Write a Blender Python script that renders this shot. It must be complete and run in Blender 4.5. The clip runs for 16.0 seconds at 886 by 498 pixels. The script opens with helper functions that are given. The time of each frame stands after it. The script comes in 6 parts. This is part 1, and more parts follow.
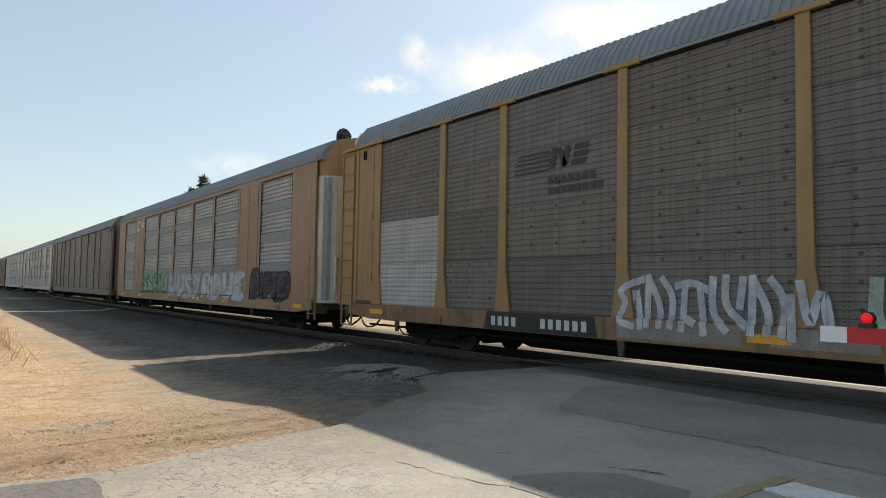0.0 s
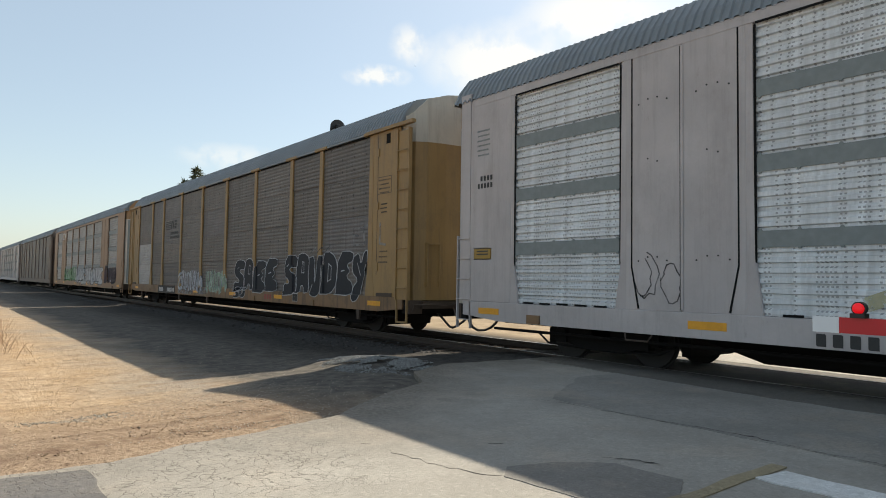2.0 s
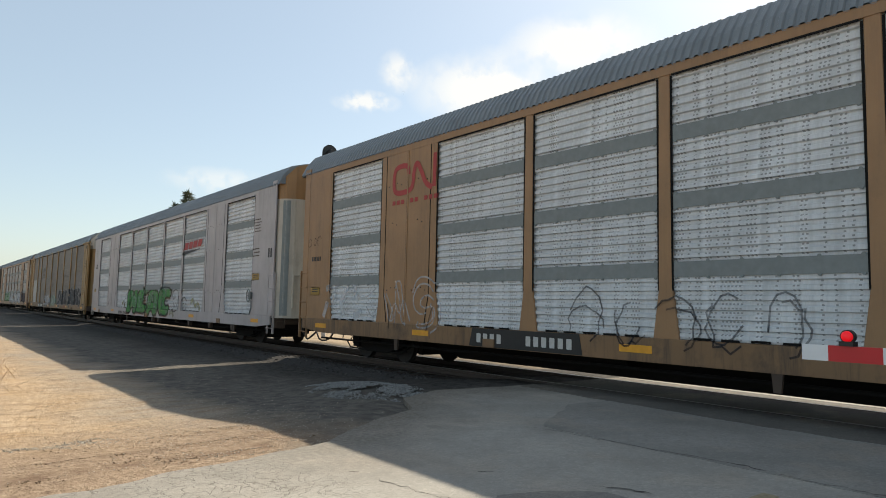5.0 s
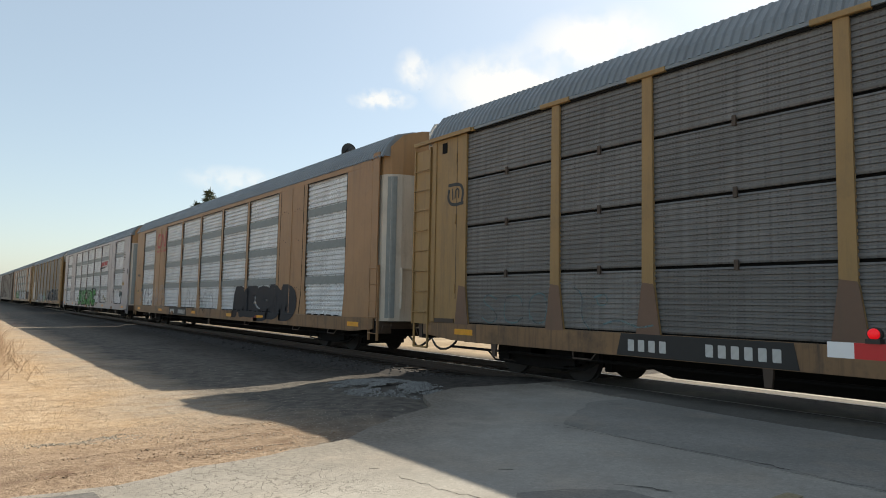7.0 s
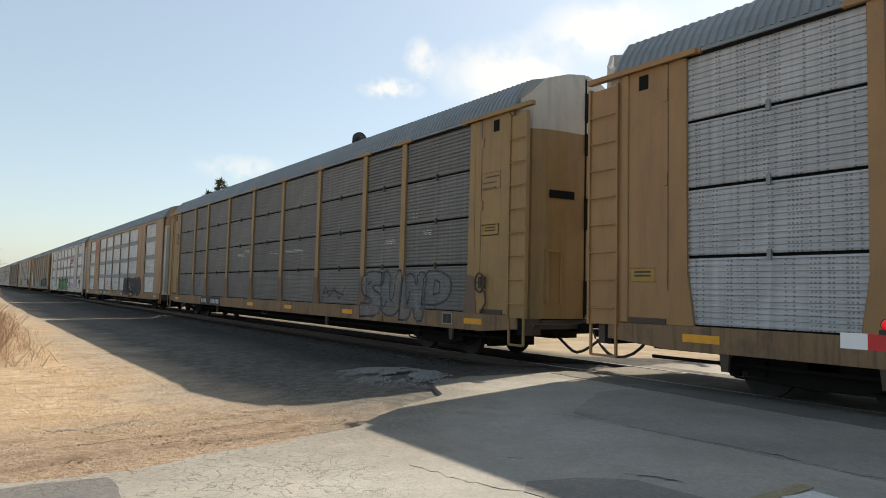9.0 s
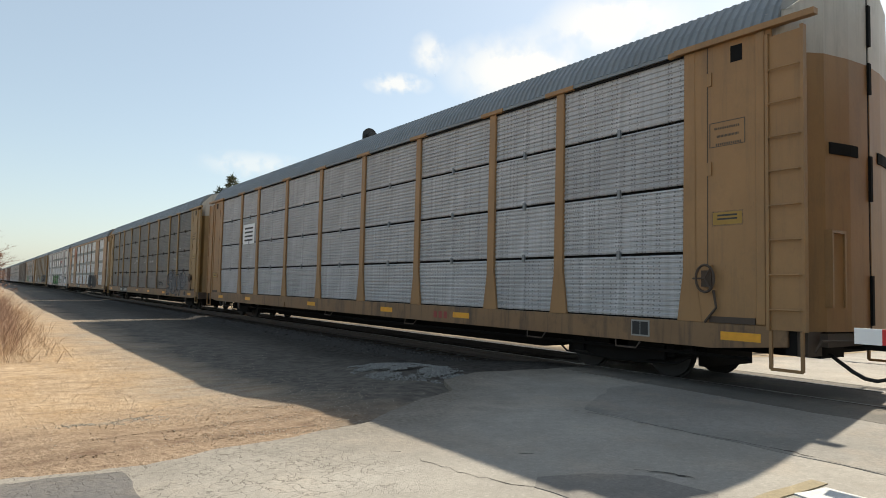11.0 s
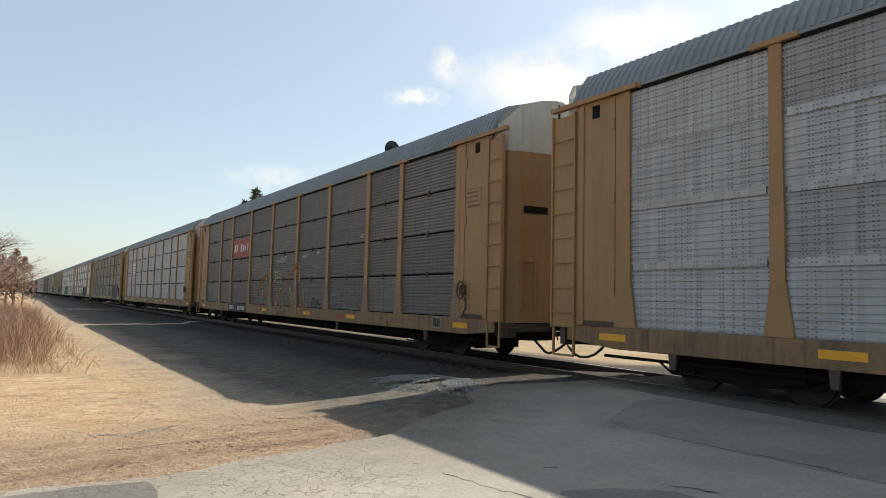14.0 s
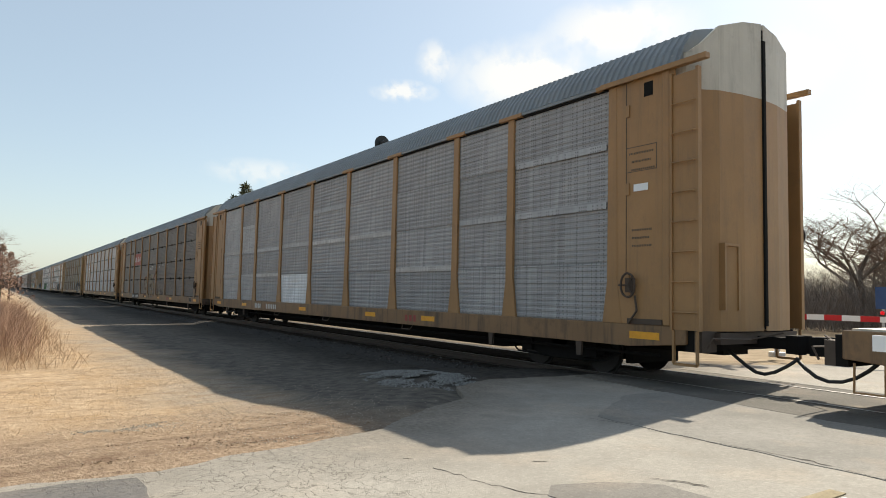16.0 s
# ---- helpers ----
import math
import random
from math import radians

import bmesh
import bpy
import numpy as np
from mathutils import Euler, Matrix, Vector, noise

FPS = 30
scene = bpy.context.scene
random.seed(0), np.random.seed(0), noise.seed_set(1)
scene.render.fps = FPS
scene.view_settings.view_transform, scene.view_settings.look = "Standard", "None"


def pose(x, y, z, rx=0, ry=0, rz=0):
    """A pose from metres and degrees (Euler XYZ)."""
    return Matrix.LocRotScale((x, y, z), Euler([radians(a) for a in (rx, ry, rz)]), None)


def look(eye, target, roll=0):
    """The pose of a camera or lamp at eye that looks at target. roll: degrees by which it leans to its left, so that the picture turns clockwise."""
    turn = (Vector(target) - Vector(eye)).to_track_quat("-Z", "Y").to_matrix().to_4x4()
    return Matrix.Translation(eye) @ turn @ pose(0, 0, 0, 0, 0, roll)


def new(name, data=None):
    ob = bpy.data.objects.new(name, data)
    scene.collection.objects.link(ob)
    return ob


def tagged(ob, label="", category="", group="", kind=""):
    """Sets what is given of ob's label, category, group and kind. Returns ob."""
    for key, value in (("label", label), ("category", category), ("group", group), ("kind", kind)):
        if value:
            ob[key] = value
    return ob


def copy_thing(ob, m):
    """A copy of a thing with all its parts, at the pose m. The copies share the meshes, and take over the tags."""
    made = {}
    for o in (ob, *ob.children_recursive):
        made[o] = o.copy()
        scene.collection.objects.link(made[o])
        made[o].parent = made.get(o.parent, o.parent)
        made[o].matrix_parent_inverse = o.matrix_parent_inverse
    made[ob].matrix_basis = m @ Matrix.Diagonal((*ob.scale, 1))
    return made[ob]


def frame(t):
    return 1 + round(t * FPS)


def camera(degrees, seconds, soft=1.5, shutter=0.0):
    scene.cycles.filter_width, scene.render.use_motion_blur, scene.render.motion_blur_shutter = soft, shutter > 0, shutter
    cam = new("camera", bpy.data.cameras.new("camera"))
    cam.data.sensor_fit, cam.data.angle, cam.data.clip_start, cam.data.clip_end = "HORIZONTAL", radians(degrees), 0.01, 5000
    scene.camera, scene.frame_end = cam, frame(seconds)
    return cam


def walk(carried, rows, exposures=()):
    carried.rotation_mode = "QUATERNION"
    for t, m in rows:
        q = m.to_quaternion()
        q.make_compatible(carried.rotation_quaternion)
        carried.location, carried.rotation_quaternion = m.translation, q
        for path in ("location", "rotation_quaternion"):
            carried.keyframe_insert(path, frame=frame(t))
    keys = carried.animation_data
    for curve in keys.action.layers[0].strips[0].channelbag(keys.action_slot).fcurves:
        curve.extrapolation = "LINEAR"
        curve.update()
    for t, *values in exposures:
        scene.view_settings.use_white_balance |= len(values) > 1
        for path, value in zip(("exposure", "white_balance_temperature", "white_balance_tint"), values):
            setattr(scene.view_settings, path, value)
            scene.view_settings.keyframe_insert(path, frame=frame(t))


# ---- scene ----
cam = camera(67.78, 16.0, soft=0.95)
EYE = (0.0, 0.0, 1.393)
CAM_ROWS = [
    (0.0, -37.306, 3.486, 1.009),
    (0.5, -36.117, 3.337, 0.829),
    (1.0, -36.678, 2.966, 0.859),
    (1.5, -37.308, 2.647, 0.772),
    (2.0, -37.800, 2.752, 0.860),
    (2.5, -38.608, 3.252, 1.212),
    (3.0, -39.169, 3.895, 1.239),
    (3.5, -39.284, 4.298, 1.367),
    (4.0, -39.353, 4.746, 1.266),
    (4.5, -39.065, 4.927, 1.228),
    (7.0, -36.894, 4.737, 1.131),
    (7.5, -37.123, 4.554, 1.245),
    (8.0, -36.984, 4.265, 1.351),
    (8.5, -36.491, 4.101, 1.353),
    (9.0, -35.999, 3.780, 1.359),
    (11.5, -34.903, 3.415, 1.344),
    (12.0, -34.556, 3.617, 1.420),
    (12.5, -34.121, 3.962, 1.445),
    (13.0, -33.757, 4.354, 1.294),
    (13.5, -33.258, 4.438, 1.297),
    (14.0, -33.165, 4.365, 1.338),
    (14.5, -33.401, 4.208, 1.149),
    (15.0, -33.746, 4.115, 1.134),
    (15.5, -33.814, 4.034, 0.978),
    (16.0, -34.027, 3.966, 1.256),
]
EXPOSURE, SKY, SUN, CLOUD = 0.56, 0.122, 5.0, 0.74
walk(cam, [(t, Matrix.Translation(EYE) @ pose(0, 0, 0, 90 + p, 0, y) @ pose(0, 0, 0, 0, 0, r)) for t, y, p, r in CAM_ROWS],
     exposures=[(0.0, EXPOSURE, 6900, 8.0), (16.0, EXPOSURE, 6900, 8.0)])

# ---- light ----
SUN_TO = Vector((1.0, 0.235, 0.0)).normalized()
SUN_EL = radians(44.0)
world = bpy.data.worlds.new("sky")
scene.world = world
world.use_nodes = True
wn = world.node_tree
sky = wn.nodes.new("ShaderNodeTexSky")
sky.sky_type, sky.sun_disc = "NISHITA", False
sky.sun_elevation, sky.sun_rotation = SUN_EL, math.atan2(SUN_TO.x, SUN_TO.y)
sky.altitude, sky.air_density, sky.dust_density, sky.ozone_density = 50, 1.0, 1.2, 0.8
haze = wn.nodes.new("ShaderNodeMix")  # thin pale haze over the whole sky
haze.data_type = "RGBA"
haze.inputs[0].default_value = 0.42
wn.links.new(sky.outputs[0], haze.inputs[6])
haze.inputs[7].default_value = (3.3, 3.95, 4.35, 1)
wn.links.new(haze.outputs[2], wn.nodes["Background"].inputs[0])
wn.nodes["Background"].inputs[1].default_value = SKY
sun = new("sun", bpy.data.lights.new("sun", "SUN"))
sun.data.energy, sun.data.angle, sun.data.color = SUN, radians(0.55), (1.0, 0.93, 0.82)
sun.matrix_world = look((0, 0, 0), -(SUN_TO * math.cos(SUN_EL) + Vector((0, 0, math.sin(SUN_EL)))))

# ---- materials ----
MATS = {}


class Tree:
    """Short hand for the nodes of one material."""

    def __init__(self, name):
        self.m = bpy.data.materials.new(name)
        self.m.use_nodes = True
        self.t = self.m.node_tree
        self.b = self.t.nodes["Principled BSDF"]

    def n(self, kind, **inputs):
        node = self.t.nodes.new("ShaderNode" + kind)
        for k, v in inputs.items():
            self.put(node.inputs[int(k[1:]) if k[0] == "i" and k[1:].isdigit() else k], v)
        return node

    def put(self, socket, v):
        if isinstance(v, bpy.types.NodeSocket):
            self.t.links.new(v, socket)
        else:
            socket.default_value = v

    def math(self, op, a, b=0.0, c=0.0):
        node = self.t.nodes.new("ShaderNodeMath")
        node.operation = op
        for s, v in zip(node.inputs, (a, b, c)):
            self.put(s, v)
        return node.outputs[0]

    def coords(self, scale=(1, 1, 1), world_space=False):
        src = self.n("NewGeometry").outputs["Position"] if world_space else self.n("TexCoord").outputs["Object"]
        mp = self.n("Mapping")
        self.put(mp.inputs["Vector"], src)
        mp.inputs["Scale"].default_value = scale
        return mp.outputs[0]

    def noise(self, scale, vec, detail=4.0, rough=0.6):
        node = self.n("TexNoise", Vector=vec, Scale=scale, Detail=detail, Roughness=rough)
        return node.outputs["Fac"]

    def ramp(self, fac, *stops):
        node = self.n("ValToRGB", Fac=fac)
        el = node.color_ramp.elements
        while len(el) < len(stops):
            el.new(0.5)
        for e, (pos, col) in zip(el, stops):
            e.position = pos
            e.color = (*col, 1) if len(col) == 3 else col
        return node.outputs[0]

    def mix(self, fac, a, b, mode="MIX"):
        node = self.t.nodes.new("ShaderNodeMix")
        node.data_type, node.blend_type = "RGBA", mode
        self.put(node.inputs[0], fac)
        self.put(node.inputs[6], (*a, 1) if isinstance(a, tuple) and len(a) == 3 else a)
        self.put(node.inputs[7], (*b, 1) if isinstance(b, tuple) and len(b) == 3 else b)
        return node.outputs[2]

    def bump(self, height, strength=0.3, dist=0.01):
        node = self.n("Bump", Height=height, Strength=strength, Distance=dist)
        self.put(self.b.inputs["Normal"], node.outputs[0])

    def done(self, color, rough=0.6, metal=0.0):
        self.put(self.b.inputs["Base Color"], (*color, 1) if isinstance(color, tuple) else color)
        self.put(self.b.inputs["Roughness"], rough)
        self.put(self.b.inputs["Metallic"], metal)
        if not hasattr(rough, "links") and rough >= 0.8:
            self.b.inputs["Specular IOR Level"].default_value = 0.12
        return self.m


def scaled(c, k):
    return tuple(min(1.0, v * k) for v in c)


def paint(name, col, rough=0.55, dirt=0.5, dirt_col=(0.10, 0.075, 0.05), metal=0.0, streak=True):
    """Weathered coat of paint: mottling, upright grime streaks and chips."""
    if name in MATS:
        return MATS[name]
    k = Tree(name)
    v = k.coords()
    big = k.noise(0.9, v, 5.0)
    fine = k.noise(26.0, v, 3.0)
    c = k.mix(k.ramp(big, (0.3, (0, 0, 0)), (0.75, (1, 1, 1))), scaled(col, 0.86), scaled(col, 1.12))
    c = k.mix(k.math("MULTIPLY", fine, 0.25), c, scaled(col, 0.7))
    if streak:
        s = k.noise(3.0, k.coords((2.2, 2.2, 0.16)), 6.0, 0.7)
        c = k.mix(k.math("MULTIPLY", k.ramp(s, (0.5, (0, 0, 0)), (0.78, (1, 1, 1))), dirt), c, dirt_col)
    chip = k.noise(7.0, v, 8.0, 0.75)
    c = k.mix(k.math("MULTIPLY", k.ramp(chip, (0.66, (0, 0, 0)), (0.72, (1, 1, 1))), dirt * 0.8), c, (0.09, 0.045, 0.025))
    spat = k.noise(1.7, k.coords((1.0, 1.0, 0.7)), 9.0, 0.72)
    c = k.mix(k.math("MULTIPLY", k.ramp(spat, (0.52, (0, 0, 0)), (0.72, (1, 1, 1))), dirt * 0.75), c, dirt_col)
    rust = k.noise(4.2, k.coords((1.0, 1.3, 0.5)), 9.0, 0.8)
    c = k.mix(k.math("MULTIPLY", k.ramp(rust, (0.6, (0, 0, 0)), (0.68, (1, 1, 1))), dirt * 0.6), c, (0.13, 0.06, 0.03))
    k.bump(k.math("ADD", k.math("MULTIPLY", fine, 0.1), k.noise(1.6, v, 2.0)), 0.5, 0.02)
    MATS[name] = k.done(c, rough, metal)
    return MATS[name]


def screen(name, col, grime, holes=1.0, metal=0.0, rough=0.55, tint=0.18, rivets=0.0):
    """Perforated sheet of a side screen: columns of small holes, grime and bleached streaks."""
    if name in MATS:
        return MATS[name]
    k = Tree(name)
    v = k.coords()
    sep = k.n("SeparateXYZ", Vector=v)
    y, z = sep.outputs["Y"], sep.outputs["Z"]
    rnd = k.n("ObjectInfo").outputs["Random"]
    col_i = k.math("FLOOR", k.math("DIVIDE", y, 0.055))
    white = k.n("TexWhiteNoise")
    white.noise_dimensions = "2D"
    comb = k.n("CombineXYZ", X=col_i, Y=k.math("MULTIPLY", rnd, 37.0))
    k.put(white.inputs["Vector"], comb.outputs[0])
    colmask = k.math("GREATER_THAN", white.outputs["Value"], 0.62)
    fy = k.math("LESS_THAN", k.math("FRACT", k.math("DIVIDE", y, 0.055)), 0.55)
    fz = k.math("LESS_THAN", k.math("FRACT", k.math("DIVIDE", z, 0.062)), 0.38)
    hole = k.math("MULTIPLY", k.math("MULTIPLY", fy, fz), colmask)
    big = k.noise(1.1, v, 5.0)
    streak = k.noise(3.5, k.coords((1.5, 3.0, 0.22)), 6.0, 0.7)
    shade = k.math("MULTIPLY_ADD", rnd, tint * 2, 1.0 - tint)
    c = k.mix(k.ramp(big, (0.3, (0, 0, 0)), (0.7, (1, 1, 1))), scaled(col, 0.85), scaled(col, 1.13))
    c = k.mix(1.0, c, k.n("CombineColor", Red=shade, Green=shade, Blue=shade).outputs[0], "MULTIPLY")
    c = k.mix(k.math("MULTIPLY", k.ramp(streak, (0.42, (0, 0, 0)), (0.75, (1, 1, 1))), 0.55), c, grime)
    cols = k.noise(7.0, k.coords((0.0, 1.0, 0.03)), 3.0, 0.7)
    c = k.mix(k.math("MULTIPLY", k.ramp(cols, (0.42, (0, 0, 0)), (0.62, (1, 1, 1))), 0.36), c, scaled(grime, 1.0))
    flat = k.noise(4.0, k.coords((0.3, 0.25, 6.0)), 3.0)
    c = k.mix(k.math("MULTIPLY", k.ramp(flat, (0.5, (0, 0, 0)), (0.7, (1, 1, 1))), 0.3), c, scaled(grime, 0.8))
    c = k.mix(k.math("MULTIPLY", hole, 0.85 * holes), c, (0.012, 0.012, 0.012))
    if rivets:
        ry = k.math("SUBTRACT", k.math("FRACT", k.math("DIVIDE", k.math("ADD", y, k.math("MULTIPLY", rnd, 0.3)), 0.64)), 0.5)
        rz = k.math("SUBTRACT", k.math("FRACT", k.math("DIVIDE", k.math("ADD", z, 0.1), 0.345)), 0.5)
        d = k.math("ADD", k.math("POWER", k.math("MULTIPLY", ry, 0.64), 2.0), k.math("POWER", k.math("MULTIPLY", rz, 0.345), 2.0))
        c = k.mix(k.math("MULTIPLY", k.math("LESS_THAN", d, 0.0011), rivets), c, (0.025, 0.02, 0.017))
    k.bump(k.math("ADD", k.noise(40.0, v, 2.0), k.math("MULTIPLY", k.noise(2.2, v, 2.0), 3.0)), 0.25, 0.008)
    MATS[name] = k.done(c, rough, metal)
    return MATS[name]


def plain(name, col, rough=0.5, metal=0.0, var=0.25, scale=8.0):
    if name in MATS:
        return MATS[name]
    k = Tree(name)
    v = k.coords()
    c = k.mix(k.noise(scale, v, 5.0), scaled(col, 1 - var), scaled(col, 1 + var))
    k.bump(k.noise(scale * 6, v, 3.0), 0.15, 0.003)
    MATS[name] = k.done(c, rough, metal)
    return MATS[name]


def spray(name, col, cover=0.8):
    """Thin spray paint: dense in places, with the surface showing through in others."""
    k = Tree(name)
    v = k.coords()
    c = k.mix(k.noise(8.0, v, 5.0), scaled(col, 0.75), scaled(col, 1.25))
    thin = k.ramp(k.noise(2.6, v, 8.0, 0.7), (0.34, (0.45, 0.45, 0.45)), (0.62, (1, 1, 1)))
    k.put(k.b.inputs["Alpha"], k.math("MULTIPLY", thin, cover))
    return k.done(c, 0.7)


def glow(name, col, strength):
    k = Tree(name)
    k.b.inputs["Emission Color"].default_value = (*col, 1)
    k.b.inputs["Emission Strength"].default_value = strength
    return k.done(col, 0.3)


YELLOW = (0.312, 0.194, 0.074)
m_yellow = paint("yellow_car_paint", YELLOW, dirt=0.5)
m_tan = paint("tan_car_paint", (0.328, 0.182, 0.074), dirt=0.4)
m_bronze = paint("brownish_tan_car_paint", (0.335, 0.192, 0.092), dirt=0.36)
m_sill = paint("grimy_sill_paint", (0.225, 0.13, 0.062), dirt=1.25, dirt_col=(0.06, 0.042, 0.03))
m_grease = plain("greasy_brown_iron", (0.065, 0.045, 0.032), 0.7)
m_brown = paint("dull_brown_car_paint", (0.15, 0.115, 0.095), dirt=0.6)
m_oxide = paint("oxide_red_car_paint", (0.14, 0.055, 0.045), dirt=0.6)
m_white = paint("white_car_paint", (0.455, 0.42, 0.415), dirt=0.35, dirt_col=(0.2, 0.17, 0.15))
m_cream = paint("cream_paint", (0.52, 0.48, 0.41), dirt=0.4)
m_black = plain("black_underframe", (0.012, 0.011, 0.0105), 0.85)
m_wheel = plain("wheel_steel", (0.022, 0.019, 0.017), 0.7, 0.2)
m_tread = plain("polished_tread", (0.22, 0.21, 0.20), 0.5, 0.8)
m_board = plain("black_number_board", (0.018, 0.018, 0.018), 0.6)
m_letter = plain("white_stencil_paint", (0.50, 0.50, 0.48), 0.6)
m_dark_letter = plain("dark_stencil_paint", (0.03, 0.03, 0.03), 0.6)
m_faded = plain("faded_grey_stencil", (0.27, 0.265, 0.25), 0.7)
m_print = plain("faded_brown_stencil", (0.10, 0.075, 0.055), 0.7)
m_stripe = plain("amber_reflector", (0.72, 0.33, 0.02), 0.4)
m_hose = plain("black_rubber_hose", (0.015, 0.015, 0.015), 0.6)
# near-black that stands in for shade inside the cars, gaps and openings
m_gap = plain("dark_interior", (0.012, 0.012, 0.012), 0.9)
m_band = plain("grey_cover_strip", (0.20, 0.225, 0.225), 0.6)
m_roof = paint("galvanised_roof", (0.22, 0.24, 0.25), 0.5, dirt=0.25, dirt_col=(0.14, 0.13, 0.12), metal=0.3)
m_red = plain("red_reflective_tape", (0.50, 0.012, 0.02), 0.35, var=0.06)
m_wtape = plain("white_reflective_tape", (0.72, 0.74, 0.76), 0.35, var=0.05)

# ---- mesh helpers ----


def box(bm, x0, x1, y0, y1, z0, z1):
    vs = [bm.verts.new((x, y, z)) for x in (x0, x1) for y in (y0, y1) for z in (z0, z1)]
    for f in ((0, 1, 3, 2), (4, 6, 7, 5), (0, 4, 5, 1), (2, 3, 7, 6), (0, 2, 6, 4), (1, 5, 7, 3)):
        bm.faces.new([vs[i] for i in f])


def prism(bm, outline, axis, a, b):
    """Extrude a closed outline of (u, w) pairs along an axis from a to b."""
    put = {"x": lambda u, w, q: (q, u, w), "y": lambda u, w, q: (u, q, w), "z": lambda u, w, q: (u, w, q)}[axis]
    lo = [bm.verts.new(put(u, w, a)) for u, w in outline]
    hi = [bm.verts.new(put(u, w, b)) for u, w in outline]
    n = len(outline)
    for i in range(n):
        bm.faces.new((lo[i], lo[(i + 1) % n], hi[(i + 1) % n], hi[i]))
    bm.faces.new(lo[::-1])
    bm.faces.new(hi)


def disc_outline(r, n, cx=0.0, cy=0.0):
    return [(cx + r * math.cos(2 * math.pi * i / n), cy + r * math.sin(2 * math.pi * i / n)) for i in range(n)]


def tube(bm, pts, r, n=6):
    """Round rod along a polyline."""
    pts = [Vector(p) for p in pts]
    rings = []
    for i, p in enumerate(pts):
        d = (pts[min(i + 1, len(pts) - 1)] - pts[max(i - 1, 0)]).normalized()
        a = d.cross(Vector((0, 0, 1)) if abs(d.z) < 0.9 else Vector((1, 0, 0))).normalized()
        b = d.cross(a)
        rr = r[i] if isinstance(r, (list, tuple)) else r
        rings.append([bm.verts.new(p + (a * math.cos(2 * math.pi * k / n) + b * math.sin(2 * math.pi * k / n)) * rr) for k in range(n)])
    for q, s in zip(rings, rings[1:]):
        for k in range(n):
            bm.faces.new((q[k], q[(k + 1) % n], s[(k + 1) % n], s[k]))
    bm.faces.new(rings[0][::-1])
    bm.faces.new(rings[-1])


def mesh_of(bm, name, material, smooth=False):
    bmesh.ops.recalc_face_normals(bm, faces=bm.faces)
    me = bpy.data.meshes.new(name)
    bm.to_mesh(me)
    bm.free()
    me.materials.append(material)
    if smooth:
        for p in me.polygons:
            p.use_smooth = True
    return me


def piece(name, me, parent, at=(0, 0, 0), turn=(0, 0, 0), label="", material=None):
    ob = new(name, me)
    ob.parent = parent
    ob.matrix_basis = pose(*at, *turn)
    if material and ob.data.materials[0] != material:
        ob.material_slots[0].link = "OBJECT"
        ob.material_slots[0].material = material
    return tagged(ob, label)


def part(name, bm, material, parent, label="", smooth=False):
    return piece(name, mesh_of(bm, name, material, smooth), parent, label=label)


def made(fn):
    bm = bmesh.new()
    fn(bm)
    return bm


# ---- train dimensions ----
TRACK_X = 10.31
PITCH = 29.02
HALF = 1.45
POSTS = [-11.9, -9.12, -7.12, -4.22, -1.35, 1.51, 4.38, 7.28, 9.28, 11.98]
Z_SILL, Z_DECK, Z_EAVE, Z_RIDGE = 0.61, 0.98, 5.13, 6.02
STACK = (Z_EAVE - Z_DECK) / 4
CACHE = {}


def at(u):
    """From metres behind the car's leading end to the car's own axis."""
    return 14.38 - u


def screen_mesh(w, h, ribs, depth, material, lip=0.03):
    """One corrugated screen sheet, ribs running along the car, with folded edges."""
    key = (w, h, ribs, depth)
    if key not in CACHE:
        bm = bmesh.new()
        prof = []
        for i in range(ribs):
            z0 = -h / 2 + lip + (h - 2 * lip) * i / ribs
            d = (h - 2 * lip) / ribs
            prof += [(0, z0), (0, z0 + d * 0.42), (depth, z0 + d * 0.52), (depth, z0 + d * 0.9)]
        prof = [(0.012, -h / 2)] + prof + [(0, h / 2 - lip), (0.012, h / 2)]
        a = [bm.verts.new((x, -w / 2, z)) for x, z in prof]
        b = [bm.verts.new((x, w / 2, z)) for x, z in prof]
        for i in range(len(prof) - 1):
            bm.faces.new((a[i], a[i + 1], b[i + 1], b[i]))
        back = [bm.verts.new((0.06, s * w / 2, z)) for s in (-1, 1) for z in (-h / 2, h / 2)]
        bm.faces.new((back[0], back[1], back[3], back[2]))
        bm.faces.new((a[0], b[0], back[2], back[0]))
        bm.faces.new((a[-1], b[-1], back[3], back[1]))
        bm.faces.new((*a, back[1], back[0]))
        bm.faces.new((*b, back[3], back[2]))
        CACHE[key] = mesh_of(bm, "screen", material)
    return CACHE[key]


def post_mesh(white):
    key = ("post", white)
    if key not in CACHE:
        bm = bmesh.new()
        n, f = 0.098, 0.22  # half widths of shaft and flared foot
        out = [(-f, Z_DECK), (f, Z_DECK), (n + 0.02, 1.72), (n, 1.78), (n, Z_EAVE), (-n, Z_EAVE), (-n, 1.78), (-n - 0.02, 1.72)]
        prism(bm, out, "x", -0.06, 0.0)
        if not white:
            prism(bm, [(-0.36, Z_EAVE - 0.03), (0.36, Z_EAVE - 0.03), (0.36, Z_EAVE + 0.06), (-0.36, Z_EAVE + 0.06)], "x", -0.10, 0.0)
        bmesh.ops.bevel(bm, geom=[e for e in bm.edges if e.calc_length() > 0.5], offset=0.012, segments=1, affect="EDGES")
        CACHE[key] = mesh_of(bm, "post", m_yellow)
    return CACHE[key]


